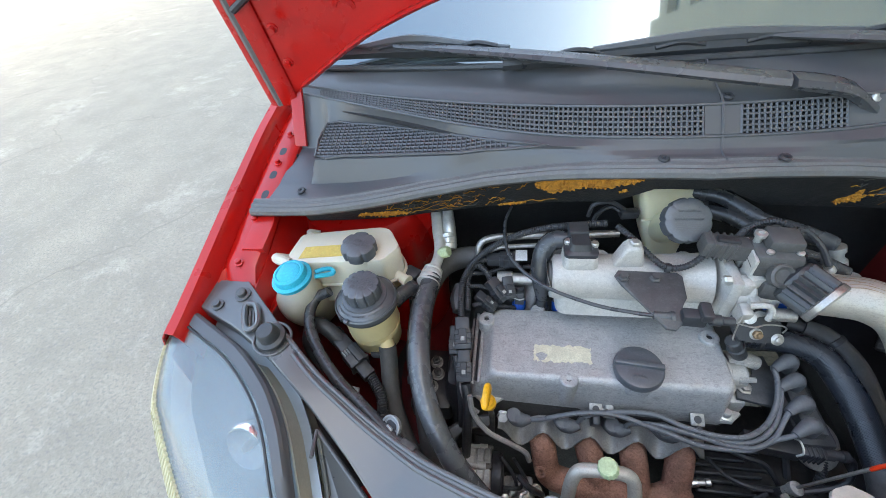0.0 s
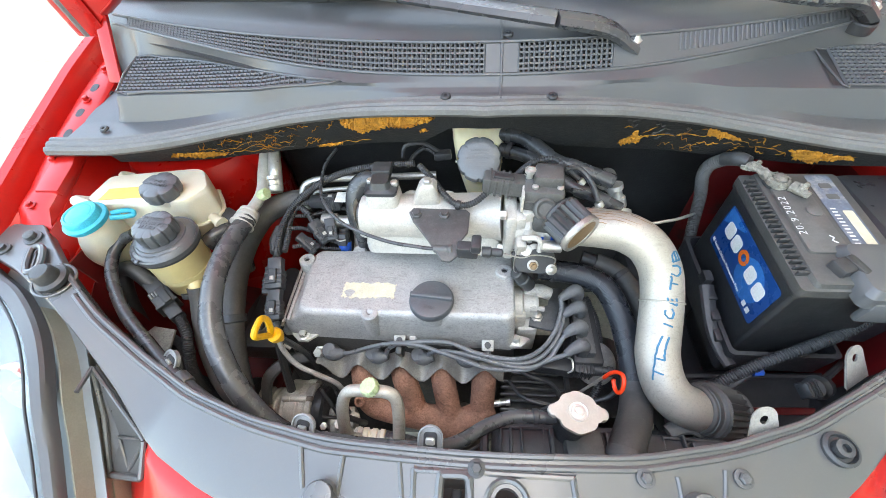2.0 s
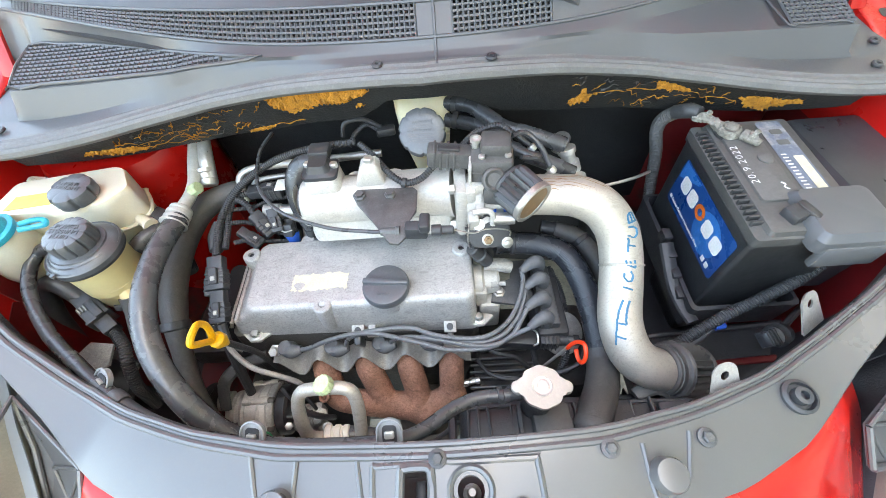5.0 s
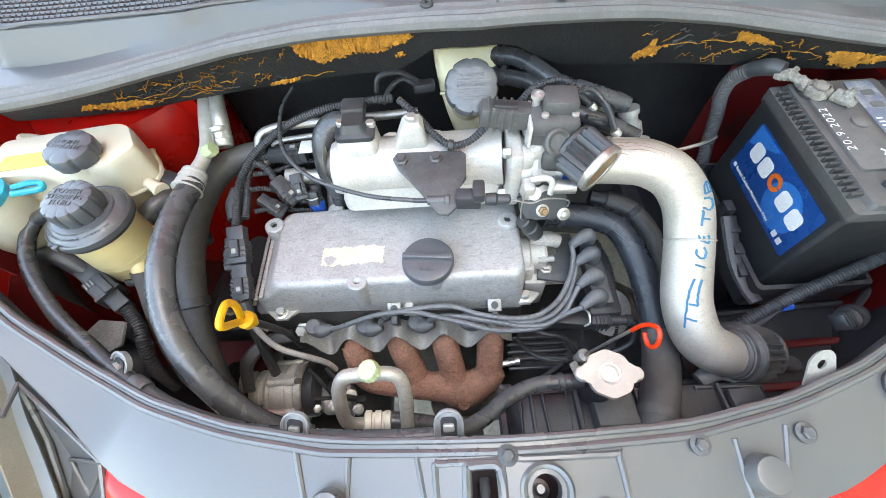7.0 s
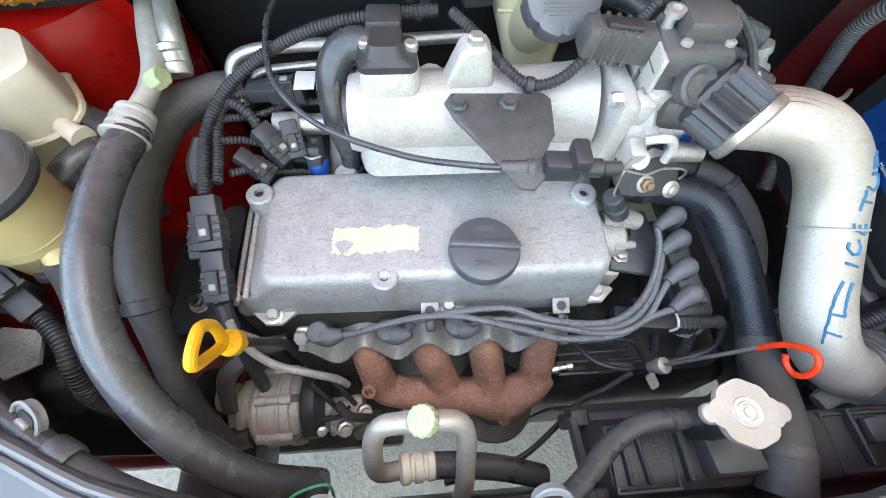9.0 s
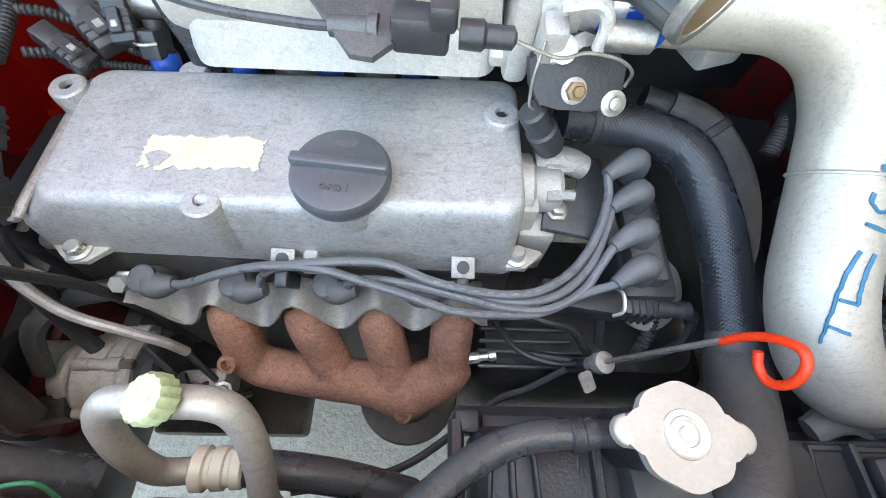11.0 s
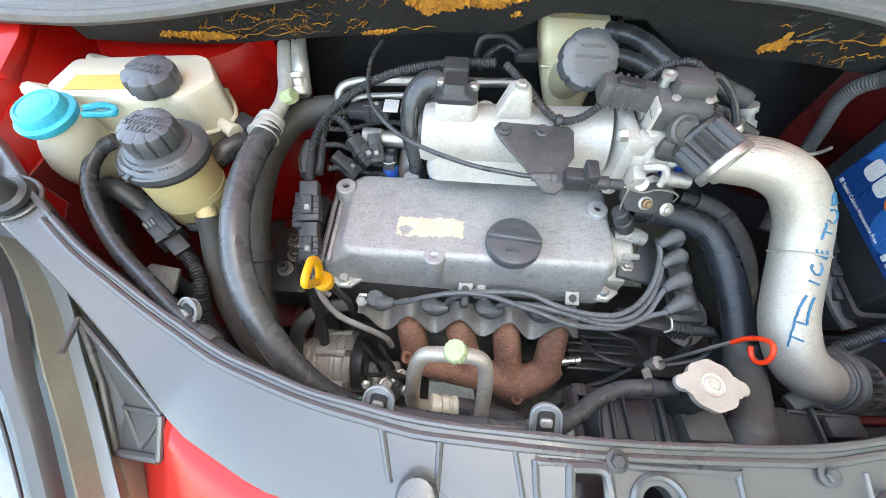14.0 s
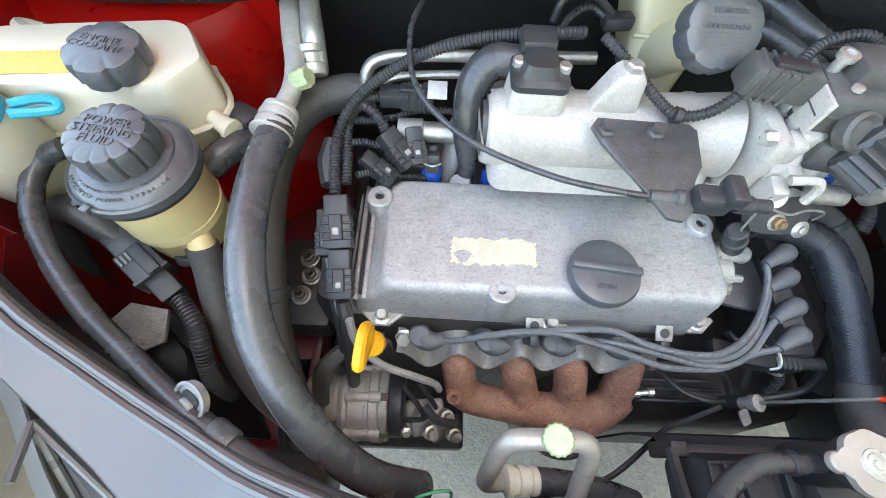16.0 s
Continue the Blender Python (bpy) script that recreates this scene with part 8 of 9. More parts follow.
part("coupling", lathe([(0.0165, -0.001), (0.0200, 0.0), (0.0200, 0.0022), (0.0160, 0.003), (0.0162, 0.006), (0.0182, 0.0075), (0.0182, 0.0115), (0.0155, 0.013), (0.0155, 0.0155), (0.0180, 0.017), (0.0180, 0.021), (0.0152, 0.0225), (0.0152, 0.025), (0.0170, 0.0265), (0.0165, 0.030), (0.0125, 0.033)], (-0.3955, 0.444, 0.832), (0.15, 0.95, 0.12), 28), CRIMP, ah, "crimped aluminium coupling")
part("pipe", tube([(-0.391, 0.470, 0.836), (-0.386, 0.500, 0.838), (-0.388, 0.530, 0.842), (-0.396, 0.565, 0.850), (-0.402, 0.60, 0.86)], [0.0098, 0.0095, 0.0095, 0.0102, 0.0105], sides=16), CRIMP, ah, "dull aluminium pipe")
part("service_cap", lathe([(0.0075, 0), (0.0095, 0.004), (0.0095, 0.018), (0.0080, 0.020)], (-0.384, 0.506, 0.842), (0.85, -0.10, 0.45), 40, lobes=8, depth=0.06), MINT, ah, "pale green service cap")
part("second_pipe", tube([(-0.380, 0.60, 0.872), (-0.374, 0.565, 0.850), (-0.368, 0.540, 0.828)], [0.010, 0.012, 0.010], sides=12), ZINC, ah)
part("fitting", lathe([(0.013, 0), (0.0145, 0.003), (0.0145, 0.010), (0.0125, 0.012), (0.0125, 0.020), (0.0145, 0.022), (0.0145, 0.028), (0.011, 0.030)], (-0.372, 0.535, 0.826), (-0.15, 0.7, 0.6), 20), ZINC, ah)
bh2 = thing("suction_hose", (-0.40, 0.4, 0.68), "thick black rubber hose curving behind the engine's end", "hose")
part("hose", tube([(-0.315, 0.545, 0.80), (-0.352, 0.540, 0.80), (-0.388, 0.515, 0.797), (-0.408, 0.465, 0.785), (-0.411, 0.405, 0.772), (-0.405, 0.345, 0.750), (-0.393, 0.293, 0.715), (-0.378, 0.24, 0.665), (-0.36, 0.20, 0.60)], [0.0195, 0.020, 0.020, 0.020, 0.020, 0.0195, 0.0145, 0.014, 0.014], sides=20, per=8), DUSTY_RUBBER, bh2)
part("collar", lathe([(0.0195, 0), (0.0205, 0.002), (0.0205, 0.012), (0.0155, 0.014)], (-0.401, 0.328, 0.742), (0.15, -0.8, -0.55), 24), RUBBER, bh2)
oh = thing("overflow_hose", (-0.40, 0.21, 0.78), "black rubber overflow hose clipped along the front panel", "hose")
part("hose", tube([(-0.552, 0.405, 0.848), (-0.575, 0.398, 0.838), (-0.580, 0.372, 0.828), (-0.562, 0.333, 0.818), (-0.512, 0.280, 0.810), (-0.455, 0.238, 0.806), (-0.408, 0.205, 0.802), (-0.34, 0.167, 0.795), (-0.27, 0.145, 0.790), (-0.205, 0.136, 0.788), (-0.13, 0.131, 0.784), (-0.056, 0.134, 0.778), (-0.025, 0.146, 0.765), (0.012, 0.172, 0.752), (0.045, 0.186, 0.747), (0.085, 0.189, 0.745)], 0.0088, sides=14, per=8), HOSE, oh)
for x, y, z, rz in ((-0.410, 0.211, 0.806, -35), (-0.208, 0.140, 0.800, -10), (-0.056, 0.136, 0.796, 0)):
    c = thing("hose_clip", (x, y, z), "grey clip tab with a bare metal fastener on the front panel", "clip", "hose clips")
    m = pose(x, y, z, 40, 0, rz)
    out = [(-0.014, -0.016), (0.014, -0.016)] + [(0.0135 * math.cos(a), 0.005 + 0.0125 * math.sin(a)) for a in np.linspace(0, math.pi, 11)]
    part("tab", prism(out, 0.005, m, 0.0015), CLIPGREY, c)
    part("slot", prism(rounded(0.016, 0.022, 0.004, 3, 0, 0.0), 0.001, m @ Matrix.Translation((0, 0, 0.0012))), DARK, c, "dark slot")
    part("fold", tube([m @ Vector((x, y, 0.001)) for x, y in out], 0.0016, sides=6, sharp=True, closed=True), CLIPGREY, c)
    part("fastener", prism(rounded(0.011, 0.008, 0.002, 3, 0, 0.001), 0.004, m @ Matrix.Translation((0, 0, 0.0045)), 0.001), ZINC, c, "bare metal fastener")
part("clamp", lathe([(0.0092, 0), (0.0102, 0.001), (0.0102, 0.007), (0.0092, 0.008)], (0.070, 0.188, 0.746), (1, 0.1, 0), 16), DARK, oh, "small dark clamp")
part("joint", lathe([(0.0100, 0), (0.0108, 0.002), (0.0108, 0.018), (0.0100, 0.020)], (-0.392, 0.196, 0.801), (0.85, -0.5, -0.05), 16), BRACKET, oh, "rusty joint sleeve")
rh2 = thing("return_hose", (-0.46, 0.33, 0.65), "black power steering return hose with printed bars", "hose")
part("hose", tube([(-0.452, 0.350, 0.786), (-0.450, 0.338, 0.768), (-0.447, 0.318, 0.748), (-0.442, 0.296, 0.726), (-0.431, 0.270, 0.700), (-0.410, 0.240, 0.670), (-0.38, 0.215, 0.63)], 0.0142, sides=16), DUSTY_RUBBER, rh2)
for k, (w, at) in enumerate(((0.0042, (-0.4395, 0.3275, 0.7655)), (0.0034, (-0.4382, 0.3210, 0.7590)), (0.0046, (-0.4370, 0.3140, 0.7520)), (0.0038, (-0.4352, 0.3065, 0.7445)), (0.0044, (-0.4330, 0.2990, 0.7370)))):
    part("print", box((0.0022, w, 0.0006), at, (42, 35, 8), 0.0002, 1), CLIPGREY, rh2, "worn pale print")
part("clamp", lathe([(0.0142, 0), (0.0148, 0.001), (0.0148, 0.007), (0.0142, 0.008)], (-0.468, 0.350, 0.772), (0.05, -0.5, -0.85), 18), DARK, rh2)
h = thing("supply_hose", (-0.44, 0.42, 0.75), "black ribbed hose beside the power steering reservoir", "hose")
part("hose", tube([(-0.452, 0.415, 0.815), (-0.438, 0.432, 0.820), (-0.425, 0.448, 0.815), (-0.425, 0.455, 0.78), (-0.43, 0.44, 0.72)], 0.0135, sides=14), HOSE, h)
lw = thing("wiring_plug", (-0.53, 0.33, 0.70), "black wiring connector with corrugated conduit", "connector")
PA, PB = Vector((-0.537, 0.359, 0.776)), Vector((-0.474, 0.308, 0.758))
PM = frame_of(PA, PB - PA)
PL = (PB - PA).length


def plug_box(name, size, at, material, bevel=0.0018, label=""):
    bm = bmesh.new()
    add_box(bm, size, PM @ Matrix.Translation(at), bevel)
    return part(name, bm, material, lw, label)


plug_box("plug_half", (0.024, 0.022, PL * 0.34), (0, 0, PL * 0.14), BLACK_PLASTIC)
plug_box("plug", (0.030, 0.027, PL * 0.40), (0, 0, PL * 0.46), BLACK_PLASTIC)
plug_box("plug_half", (0.021, 0.019, PL * 0.36), (0, 0, PL * 0.80), DARK)
plug_box("plug_collar", (0.033, 0.030, PL * 0.05), (0, 0, PL * 0.66), BLACK_PLASTIC, 0.001)
plug_box("plug_latch", (0.012, 0.006, PL * 0.40), (0.004, 0.015, PL * 0.48), DARK)
for k in range(4):
    plug_box("grip_ridge", (0.0022, 0.003, PL * 0.12), (-0.012 + 0.0042 * k, 0.0145, PL * 0.36), CLIPGREY, 0.0006)
for k in range(3):
    part("tape_ring", lathe([(0.0135, 0), (0.0142, 0.001), (0.0142, 0.003), (0.0135, 0.004)], PA.lerp(PB, -0.06 - 0.10 * k), PB - PA, 16), RUBBER, lw)
part("conduit", tube([PB, (-0.466, 0.300, 0.756), (-0.4535, 0.284, 0.750), (-0.448, 0.264, 0.736), (-0.450, 0.246, 0.700), (-0.455, 0.24, 0.64)], 0.0080, sides=12, ridges=0.09), DARK, lw)
part("taped_lead", tube([PA, (-0.556, 0.368, 0.792), (-0.572, 0.374, 0.797), (-0.588, 0.376, 0.790), (-0.600, 0.368, 0.765), (-0.605, 0.352, 0.72), (-0.600, 0.335, 0.66)], [0.0125, 0.0125, 0.0125, 0.013, 0.013, 0.012, 0.011], sides=14), RUBBER, lw)
part("bracket", prism([(-0.02, -0.03), (0.03, -0.02), (0.034, 0.012), (-0.006, 0.026), (-0.03, 0.010)], 0.004, pose(-0.535, 0.292, 0.712, 12, -8, 10), 0.001), GRIMY_CAST, lw, "grey steel bracket")
bw = thing("horn", (-0.56, 0.28, 0.62), "dark grimy horn and bracket in the corner of the bay", "horn")
part("bell", lathe([(0.045, 0), (0.047, 0.01), (0.04, 0.02), (0.02, 0.026), (0.01, 0.03)], (-0.545, 0.27, 0.64), (0.1, -0.4, 0.9), 24), DARK, bw)
part("bracket", box((0.06, 0.02, 0.008), (-0.52, 0.305, 0.665), (20, 0, -30), 0.002), BRACKET, bw)

# steel pipes and harness behind and beside the engine
sp = thing("steel_pipe", (-0.26, 0.55, 0.80), "bare steel pipes running behind the engine", "pipe")
part("pipe", tube([(-0.315, 0.52, 0.80), (-0.318, 0.535, 0.832), (-0.300, 0.546, 0.844), (-0.25, 0.552, 0.846), (-0.16, 0.555, 0.848), (-0.08, 0.558, 0.85)], 0.0065, sides=12), STEEL, sp)
part("pipe", tube([(-0.300, 0.53, 0.80), (-0.296, 0.538, 0.824), (-0.25, 0.545, 0.828), (-0.16, 0.55, 0.83)], 0.0045, sides=10), STEEL, sp)
wh = thing("wiring_harness", (-0.33, 0.40, 0.70), "black corrugated wiring harness with plugs beside the engine", "wiring harness")
R = dict(sides=10, ridges=0.09)


def connector(at, axis, r, length, rings=3, up=(0, 0, 1)):
    """A plug: squarish shell with grip ridges, a latch and a rear collar."""
    m = frame_of(at, axis, up)
    bm = bmesh.new()
    add_box(bm, (r * 2.0, r * 1.6, length * 0.55), m @ Matrix.Translation((0, 0, length * 0.62)), 0.0018)
    add_box(bm, (r * 1.7, r * 1.35, length * 0.5), m @ Matrix.Translation((0, 0, length * 0.25)), 0.0018)
    shell = part("plug", bm, BLACK_PLASTIC, wh)
    for k in range(rings):
        part("grip_ridge", in_frame(m, (r * 2.14, r * 1.74, length * 0.05), (0, 0, length * (0.48 + 0.13 * k))), BLACK_PLASTIC, shell)
    part("latch", in_frame(m, (r * 0.9, r * 0.4, length * 0.42), (0, r * 0.95, length * 0.55)), DARK, shell)
    part("window", in_frame(m, (r * 0.5, r * 0.1, length * 0.12), (0, r * 1.16, length * 0.62)), GRIMY_CAST, shell)
    return shell


def in_frame(m, size, at):
    bm = bmesh.new()
    add_box(bm, size, m @ Matrix.Translation(at), 0.0008, 1)
    return bm


part("conduit", tube([(-0.11, 0.53, 0.895), (-0.15, 0.528, 0.893), (-0.20, 0.528, 0.886), (-0.245, 0.527, 0.872), (-0.285, 0.522, 0.852), (-0.318, 0.508, 0.832), (-0.336, 0.488, 0.816), (-0.343, 0.462, 0.805), (-0.342, 0.435, 0.797), (-0.338, 0.408, 0.792)], 0.0056, **R), DARK, wh)
part("conduit", tube([(-0.300, 0.516, 0.822), (-0.322, 0.506, 0.820), (-0.334, 0.486, 0.806), (-0.332, 0.455, 0.796), (-0.330, 0.425, 0.790)], 0.0050, **R), DARK, wh)
part("conduit", tube([(-0.338, 0.480, 0.802), (-0.332, 0.498, 0.814), (-0.318, 0.502, 0.820), (-0.302, 0.494, 0.812), (-0.294, 0.484, 0.798)], 0.0054, **R), DARK, wh)
part("taped_branch", tube([(-0.346, 0.470, 0.800), (-0.350, 0.448, 0.792), (-0.346, 0.425, 0.786)], [0.011, 0.0125, 0.010], sides=10), RUBBER, wh)
connector((-0.297, 0.487, 0.800), (0.62, -0.50, -0.55), 0.0125, 0.050)
connector((-0.302, 0.516, 0.822), (1, 0.02, 0.0), 0.0115, 0.062)
part("plug_tag", box((0.020, 0.026, 0.0012), (-0.243, 0.516, 0.8335), (0, 0, 0), 0.0003), WHITE, wh, "white tag")
part("conduit", tube([(-0.10, 0.512, 0.905), (-0.078, 0.490, 0.896), (-0.055, 0.462, 0.885), (-0.035, 0.450, 0.878), (-0.012, 0.448, 0.885), (0.010, 0.456, 0.902)], 0.0046, **R), DARK, wh)
part("cable_tie", lathe([(0.0072, -0.003), (0.0072, 0.003)], (-0.036, 0.450, 0.878), (1, -0.2, -0.1), 12), DARK, wh)
part("conduit", tube([(0.045, 0.47, 0.915), (0.07, 0.49, 0.925), (0.10, 0.492, 0.932), (0.118, 0.482, 0.925)], 0.0046, **R), DARK, wh)
part("thin_wire", tube([(-0.135, 0.56, 0.885), (-0.128, 0.565, 0.905), (-0.10, 0.572, 0.905), (-0.075, 0.574, 0.888)], 0.0035, sides=8), DARK, wh)
connector((-0.337, 0.408, 0.792), (0.10, -0.86, -0.42), 0.0135, 0.058)
connector((-0.331, 0.362, 0.768), (0.06, -0.84, -0.50), 0.0120, 0.054)
connector((-0.350, 0.402, 0.776), (0.08, -0.88, -0.40), 0.0095, 0.052)
part("lead", tube([(-0.326, 0.318, 0.744), (-0.322, 0.298, 0.72), (-0.325, 0.280, 0.66), (-0.33, 0.26, 0.58)], 0.0075, sides=10), DARK, wh)
part("lead", tube([(-0.345, 0.358, 0.756), (-0.338, 0.330, 0.738), (-0.334, 0.306, 0.70), (-0.338, 0.285, 0.62)], 0.0055, sides=10), DARK, wh)
part("lead", tube([(-0.334, 0.33, 0.745), (-0.331, 0.312, 0.728), (-0.322, 0.300, 0.712), (-0.306, 0.294, 0.700)], 0.0035, sides=8), SHIELD, wh, "pale grey lead")
for at, axis, r, length in (((-0.268, 0.496, 0.800), (0.2, -0.75, -0.6), 0.0105, 0.044), ((-0.318, 0.462, 0.790), (0.75, -0.35, -0.5), 0.0095, 0.046), ((-0.150, 0.500, 0.800), (0.1, -0.6, -0.75), 0.0095, 0.036)):
    connector(at, axis, r, length)
for pts in ([(-0.330, 0.470, 0.800), (-0.312, 0.478, 0.792), (-0.290, 0.482, 0.775), (-0.262, 0.476, 0.762), (-0.236, 0.480, 0.765)], [(-0.322, 0.440, 0.786), (-0.306, 0.452, 0.776), (-0.280, 0.462, 0.760), (-0.250, 0.466, 0.752)], [(-0.335, 0.492, 0.808), (-0.30, 0.505, 0.800), (-0.26, 0.520, 0.802), (-0.20, 0.520, 0.800)]):
    part("lead", tube(pts, 0.0038, **R), DARK, wh)
eg = thing("vacuum_hose", (-0.21, 0.49, 0.80), "black rubber vacuum hose bent over the manifold's end", "hose")
part("hose", tube([(-0.206, 0.470, 0.775), (-0.212, 0.480, 0.82), (-0.210, 0.497, 0.855), (-0.195, 0.508, 0.875), (-0.170, 0.506, 0.880)], [0.0105, 0.0145, 0.0155, 0.0155, 0.014], sides=16), HOSE, eg)
part("valve", lathe([(0.012, 0), (0.013, 0.02), (0.010, 0.022), (0.010, 0.05)], (-0.207, 0.468, 0.735), (0, 0.05, 1), 14), DARK, eg)
fr = thing("fuel_rail", (-0.15, 0.47, 0.76), "steel fuel rail with blue-ended injectors", "fuel rail")
part("rail", lathe([(0.0115, 0), (0.0115, 0.25)], (-0.272, 0.502, 0.788), (1, 0, 0), 18), STEEL, fr)
part("rail_end", lathe([(0.014, 0), (0.014, 0.026), (0.012, 0.028)], (-0.284, 0.502, 0.788), (1, 0, 0), 18), GRIMY_CAST, fr)
for x in (-0.245, -0.177, -0.105, -0.030):
    inj = part("injector", lathe([(0.008, 0), (0.011, 0.006), (0.011, 0.022), (0.009, 0.024), (0.009, 0.046)], (x, 0.468, 0.742), (0, 0.5, 0.85), 14), DARK, fr)
    part("collar", lathe([(0.0112, 0.004), (0.0118, 0.005), (0.0118, 0.020), (0.0112, 0.021)], (x, 0.468, 0.742), (0, 0.5, 0.85), 14), SILICONE, inj, "blue collar")
    part("socket", box((0.016, 0.018, 0.022), (x, 0.474, 0.772), (-25, 0, 0), 0.002), BLACK_PLASTIC, inj)
    part("spring_clip", tube([(x - 0.009, 0.466, 0.778), (x, 0.461, 0.780), (x + 0.009, 0.466, 0.778)], 0.0012, sides=6), ZINC, inj)
for x in (-0.128, 0.002):
    tabp = part("tab", prism(rounded(0.026, 0.030, 0.006, 4, x, 0.472), 0.004, pose(0, 0, 0.772), 0.001), GRIMY_CAST, fr)
    part("bolt", lathe([(0.009, 0), (0.009, 0.002), (0.0065, 0.003), (0.0065, 0.009)], (x, 0.468, 0.772), (0, 0, 1), 6), BRACKET, tabp)

# ---- dipstick, refrigerant line, compressor ----
yd = thing("oil_dipstick", (-0.288, 0.27, 0.70), "yellow plastic oil dipstick handle on a black rod", "dipstick")
part("ring", tube([(-0.2880, 0.2575, 0.8085), (-0.2875, 0.2470, 0.823), (-0.2870, 0.2355, 0.8415), (-0.2865, 0.2385, 0.8480), (-0.2858, 0.2500, 0.8495), (-0.2850, 0.2595, 0.8475), (-0.2842, 0.2650, 0.834), (-0.2862, 0.2625, 0.8145)], 0.0043, sides=10, per=4, closed=True), YELLOW, yd, "flat yellow finger loop")
part("knob", lathe([(0.004, -0.016), (0.0075, -0.008), (0.0105, -0.002), (0.0105, 0.006), (0.007, 0.010)], (-0.285, 0.263, 0.797), (-0.1, -0.2, 0.95), 18), YELLOW, yd)
part("rod", tube([(-0.285, 0.265, 0.79), (-0.284, 0.278, 0.745), (-0.284, 0.292, 0.69), (-0.286, 0.30, 0.62)], 0.0045, sides=10), DARK, yd)
part("side_lead", tube([(-0.318, 0.30, 0.74), (-0.312, 0.285, 0.715), (-0.29, 0.270, 0.690), (-0.255, 0.262, 0.672), (-0.232, 0.258, 0.655), (-0.225, 0.256, 0.63)], 0.0042, sides=10, per=6), SHIELD, yd, "pale grey cable")
part("foot_bolt", lathe([(0.010, 0), (0.010, 0.003), (0.0075, 0.004), (0.0075, 0.012)], (-0.268, 0.305, 0.672), (0, -0.6, 0.7), 6), ZINC, yd)
al = thing("refrigerant_line", (-0.14, 0.18, 0.66), "bent aluminium refrigerant line with a pale green cap", "pipe")
part("pipe", tube([(-0.148, 0.166, 0.680), (-0.164, 0.166, 0.684), (-0.178, 0.165, 0.692), (-0.1835, 0.168, 0.706), (-0.1825, 0.178, 0.738), (-0.1795, 0.189, 0.762), (-0.172, 0.1965, 0.775), (-0.158, 0.198, 0.779), (-0.137, 0.198, 0.780), (-0.120, 0.1975, 0.779), (-0.1095, 0.194, 0.772), (-0.1055, 0.184, 0.755), (-0.1055, 0.168, 0.730), (-0.1065, 0.150, 0.705), (-0.108, 0.138, 0.66)], 0.0083, sides=18, per=6), ALU, al)
part("crimp", lathe([(0.0105, 0), (0.0140, 0.002), (0.0140, 0.009), (0.0115, 0.010), (0.0115, 0.013), (0.0135, 0.014), (0.0135, 0.021), (0.0115, 0.022), (0.0115, 0.025), (0.0130, 0.026), (0.0130, 0.032), (0.010, 0.034)], (-0.164, 0.167, 0.688), (1, 0.03, -0.12), 24), CREAM, al, "cream crimped fitting")
part("port", lathe([(0.0085, 0), (0.0085, 0.012)], (-0.1365, 0.198, 0.781), (-0.28, 0.0, 1), 16), BRASS, al, "tan service port")
part("cap", lathe([(0.0100, 0), (0.0118, 0.001), (0.0118, 0.009), (0.0104, 0.0112), (0.004, 0.0118)], (-0.1385, 0.1975, 0.787), (-0.28, 0.0, 1), 60, lobes=15, depth=0.04), MINT, al, "pale green knurled cap")
part("hose", tube([(-0.132, 0.168, 0.683), (-0.10, 0.166, 0.676), (-0.06, 0.160, 0.66), (-0.02, 0.15, 0.64)], 0.012, sides=14), HOSE, al)
cp = thing("compressor", (-0.30, 0.25, 0.50), "grimy aluminium compressor with bolted end plates", "compressor")
ax = (1, 0.02, 0)
CPC = Vector((-0.374, 0.246, 0.560))
part("nose", lathe([(0.004, -0.016), (0.015, -0.015), (0.016, -0.013), (0.016, 0.006)], CPC + Vector((0.004, 0.012, 0.026)), ax, 24), CAST, cp, "round boss")
part("body", lathe([(0.026, 0), (0.030, 0.002), (0.031, 0.010), (0.036, 0.013), (0.0365, 0.020), (0.0345, 0.022), (0.0345, 0.026), (0.040, 0.029), (0.0425, 0.034), (0.0415, 0.036), (0.0415, 0.039), (0.044, 0.041), (0.044, 0.060), (0.0425, 0.061), (0.0425, 0.064), (0.0455, 0.066), (0.0455, 0.075), (0.0435, 0.0765)], CPC, ax, 40), CAST, cp)
part("end_plate", lathe([(0.0445, 0.0765), (0.0460, 0.078), (0.0460, 0.086), (0.0440, 0.088), (0.010, 0.0885)], CPC, ax, 40), SHIELD, cp, "rust-stained end plate")
part("head", lathe([(0.040, 0.0885), (0.041, 0.090), (0.041, 0.104), (0.036, 0.108), (0.006, 0.109)], CPC, ax, 32), DARK, cp, "oily black head")
part("pulley", lathe([(0.055, 0), (0.058, 0.002), (0.054, 0.006), (0.058, 0.010), (0.054, 0.014), (0.058, 0.018), (0.03, 0.020)], (-0.412, 0.242, 0.555), ax, 32), DARK, cp, "black belt pulley")
for a in range(6):
    off = Vector((0, 0.0445 * math.cos(a * 1.047 + 0.5), 0.0445 * math.sin(a * 1.047 + 0.5)))
    lug = part("lug", lathe([(0.0035, 0.036), (0.0062, 0.038), (0.0062, 0.050), (0.0054, 0.051), (0.0054, 0.066), (0.0068, 0.067), (0.0068, 0.080)], CPC + off, ax, 12), CAST, cp)
    part("bolt", lathe([(0.0052, 0.080), (0.0052, 0.0885), (0.0035, 0.090)], CPC + off, ax, 6), OUTLET, lug, "dull bolt head")
part("manifold_block", box((0.05, 0.04, 0.04), (-0.240, 0.235, 0.545), (0, 0, 5), 0.006), GRIMY_CAST, cp)
part("hex_plug", lathe([(0.019, 0), (0.019, 0.010), (0.014, 0.011), (0.014, 0.05)], (-0.395, 0.205, 0.575), (1, 0.2, 0), 6), BRACKET, cp)
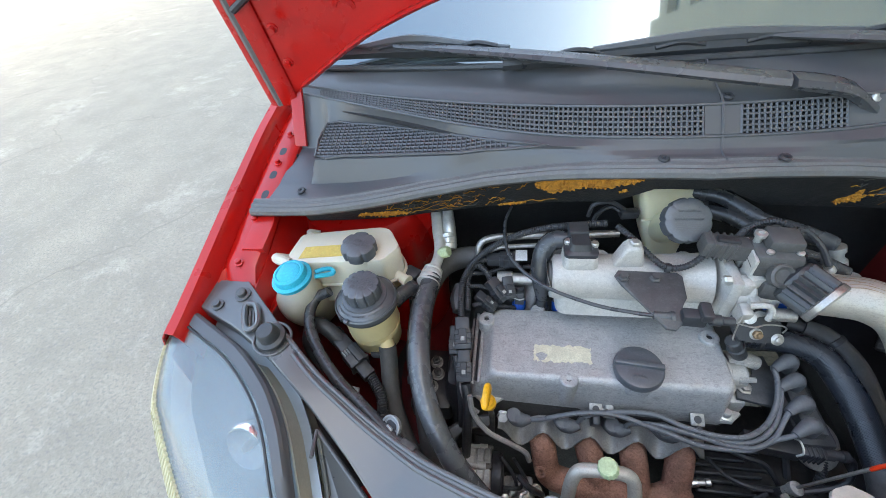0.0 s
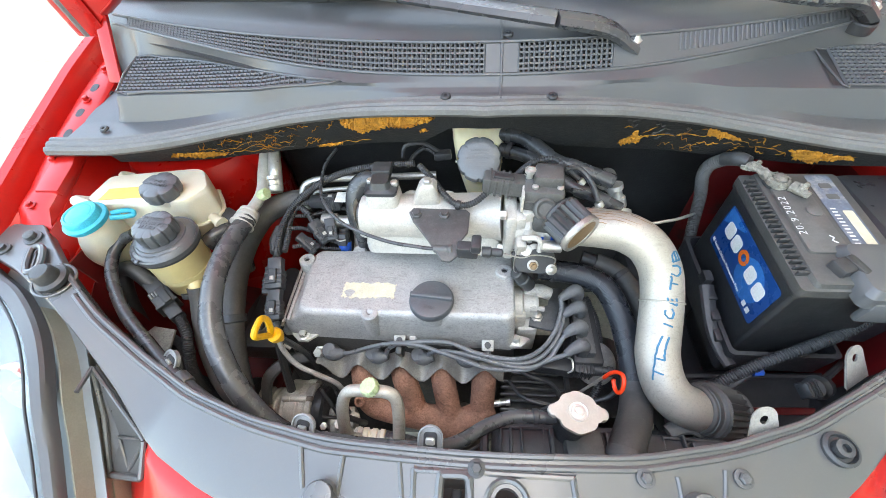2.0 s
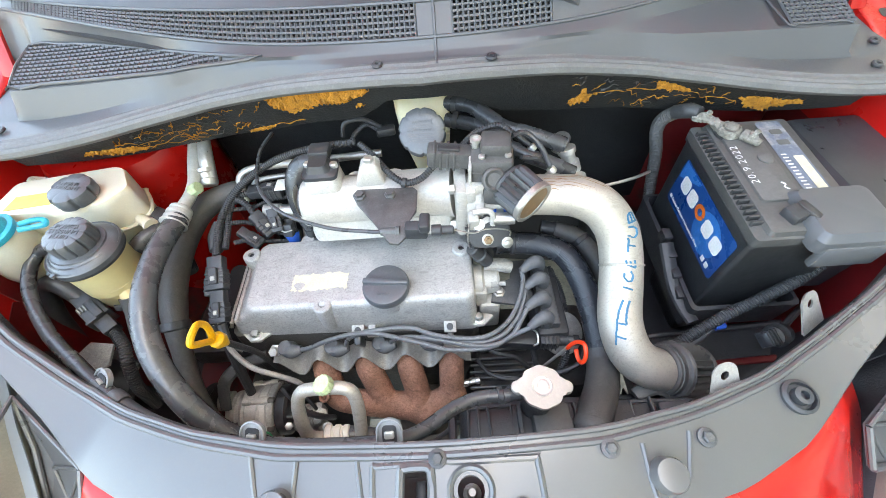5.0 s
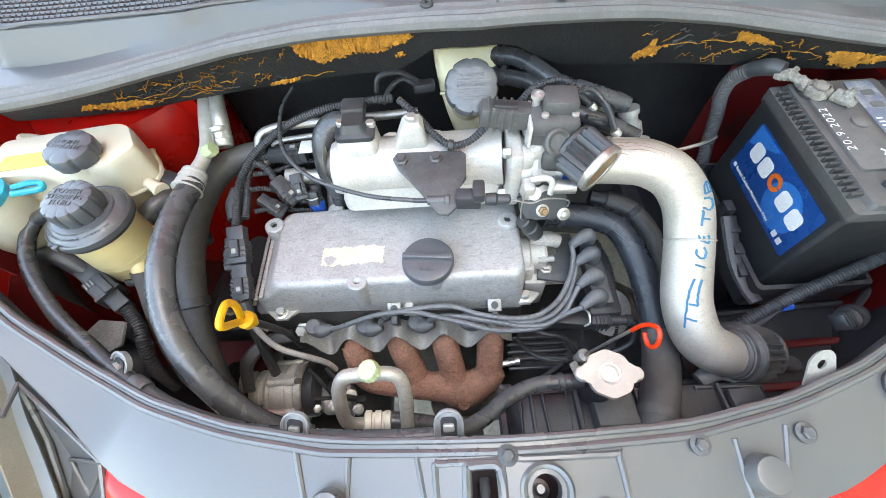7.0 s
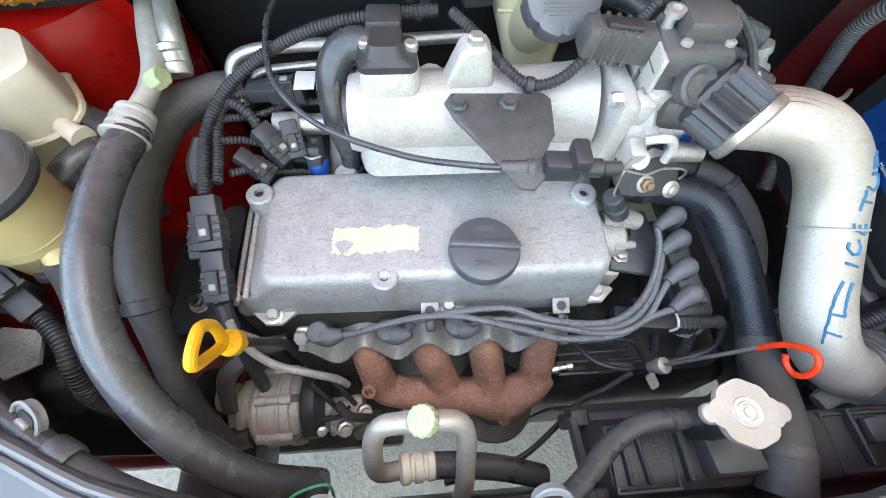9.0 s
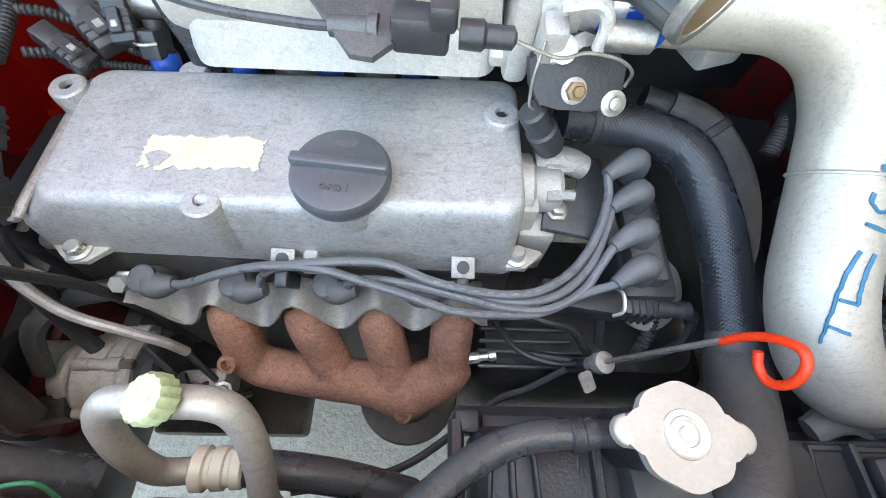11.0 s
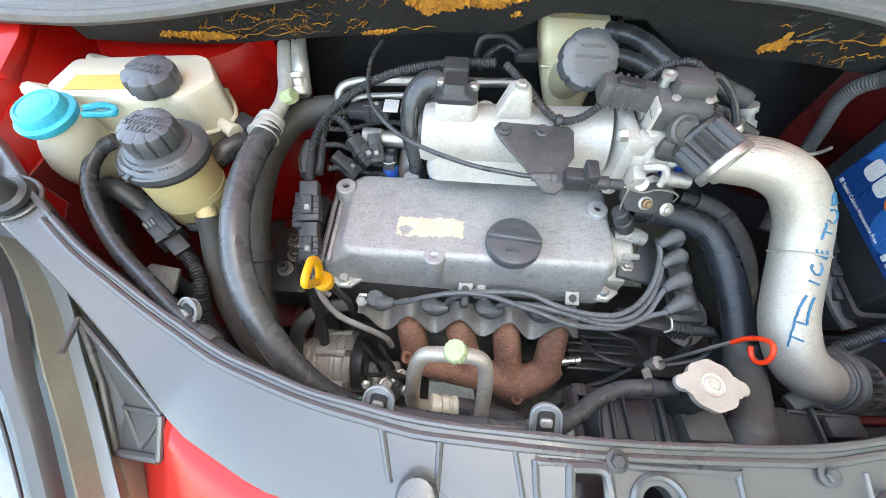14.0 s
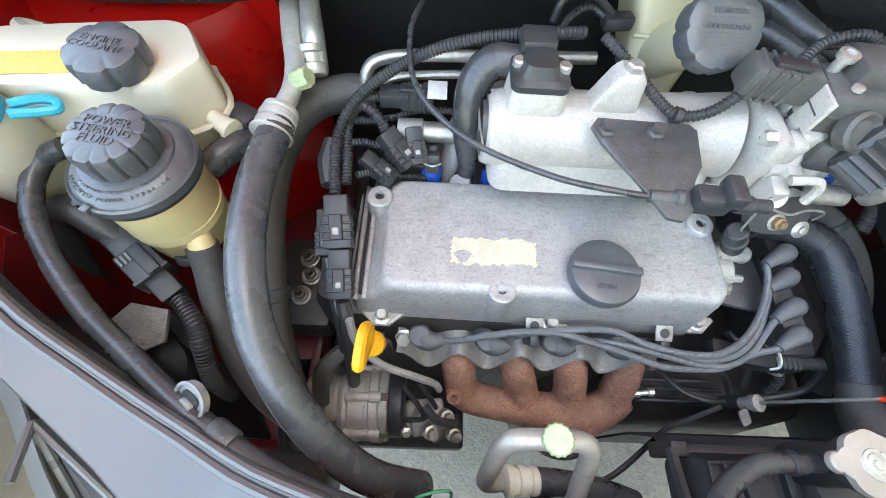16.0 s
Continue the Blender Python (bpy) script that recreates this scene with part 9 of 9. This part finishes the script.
part("arm", tube([(-0.365, 0.24, 0.60), (-0.36, 0.27, 0.635), (-0.33, 0.295, 0.65), (-0.29, 0.305, 0.652)], [0.010, 0.011, 0.010, 0.010], sides=8, flat=0.6), BRACKET, cp, "dark adjusting arm")
for p in ((-0.235, 0.215, 0.585), (-0.215, 0.235, 0.565), (-0.205, 0.215, 0.555)):
    part("fitting", lathe([(0.009, 0), (0.009, 0.012), (0.006, 0.013), (0.006, 0.022)], p, (0.3, -0.3, 0.9), 8), STEEL, cp)
part("lead", tube([(-0.24, 0.24, 0.60), (-0.225, 0.225, 0.605), (-0.205, 0.225, 0.58), (-0.20, 0.235, 0.54)], 0.005, sides=8), DARK, cp)
part("elbow", tube([(-0.252, 0.236, 0.572), (-0.236, 0.230, 0.560), (-0.220, 0.224, 0.552), (-0.217, 0.216, 0.542), (-0.226, 0.210, 0.530)], 0.0075, sides=12), ALU, cp, "pale pipe elbow")
for p, q in (((-0.27, 0.262, 0.62), (-0.242, 0.232, 0.560)), ((-0.265, 0.225, 0.59), (-0.232, 0.245, 0.556)), ((-0.25, 0.268, 0.60), (-0.222, 0.236, 0.53))):
    part("lead", tube([p, ((p[0] + q[0]) / 2 + 0.008, (p[1] + q[1]) / 2 - 0.006, (p[2] + q[2]) / 2 + 0.006), q], 0.0032, sides=8), DARK, cp)
for k in range(4):
    part("bolt", lathe([(0.0065, 0), (0.0065, 0.006), (0.004, 0.007)], (-0.262 + 0.013 * k, 0.214 + 0.012 * (k % 2), 0.578 - 0.006 * k), (0.2, -0.4, 0.9), 6), ZINC, cp)
part("valve_body", box((0.030, 0.026, 0.030), (-0.245, 0.226, 0.555), (20, 10, 15), 0.004), GRIMY_CAST, cp)
gw = thing("green_wire", (-0.26, 0.15, 0.72), "thin loose green wire near the front panel", "wire")
part("wire", tube([(-0.262, 0.142, 0.735), (-0.24, 0.156, 0.742), (-0.218, 0.160, 0.742), (-0.216, 0.150, 0.720)], 0.0013, sides=6), GREEN, gw)
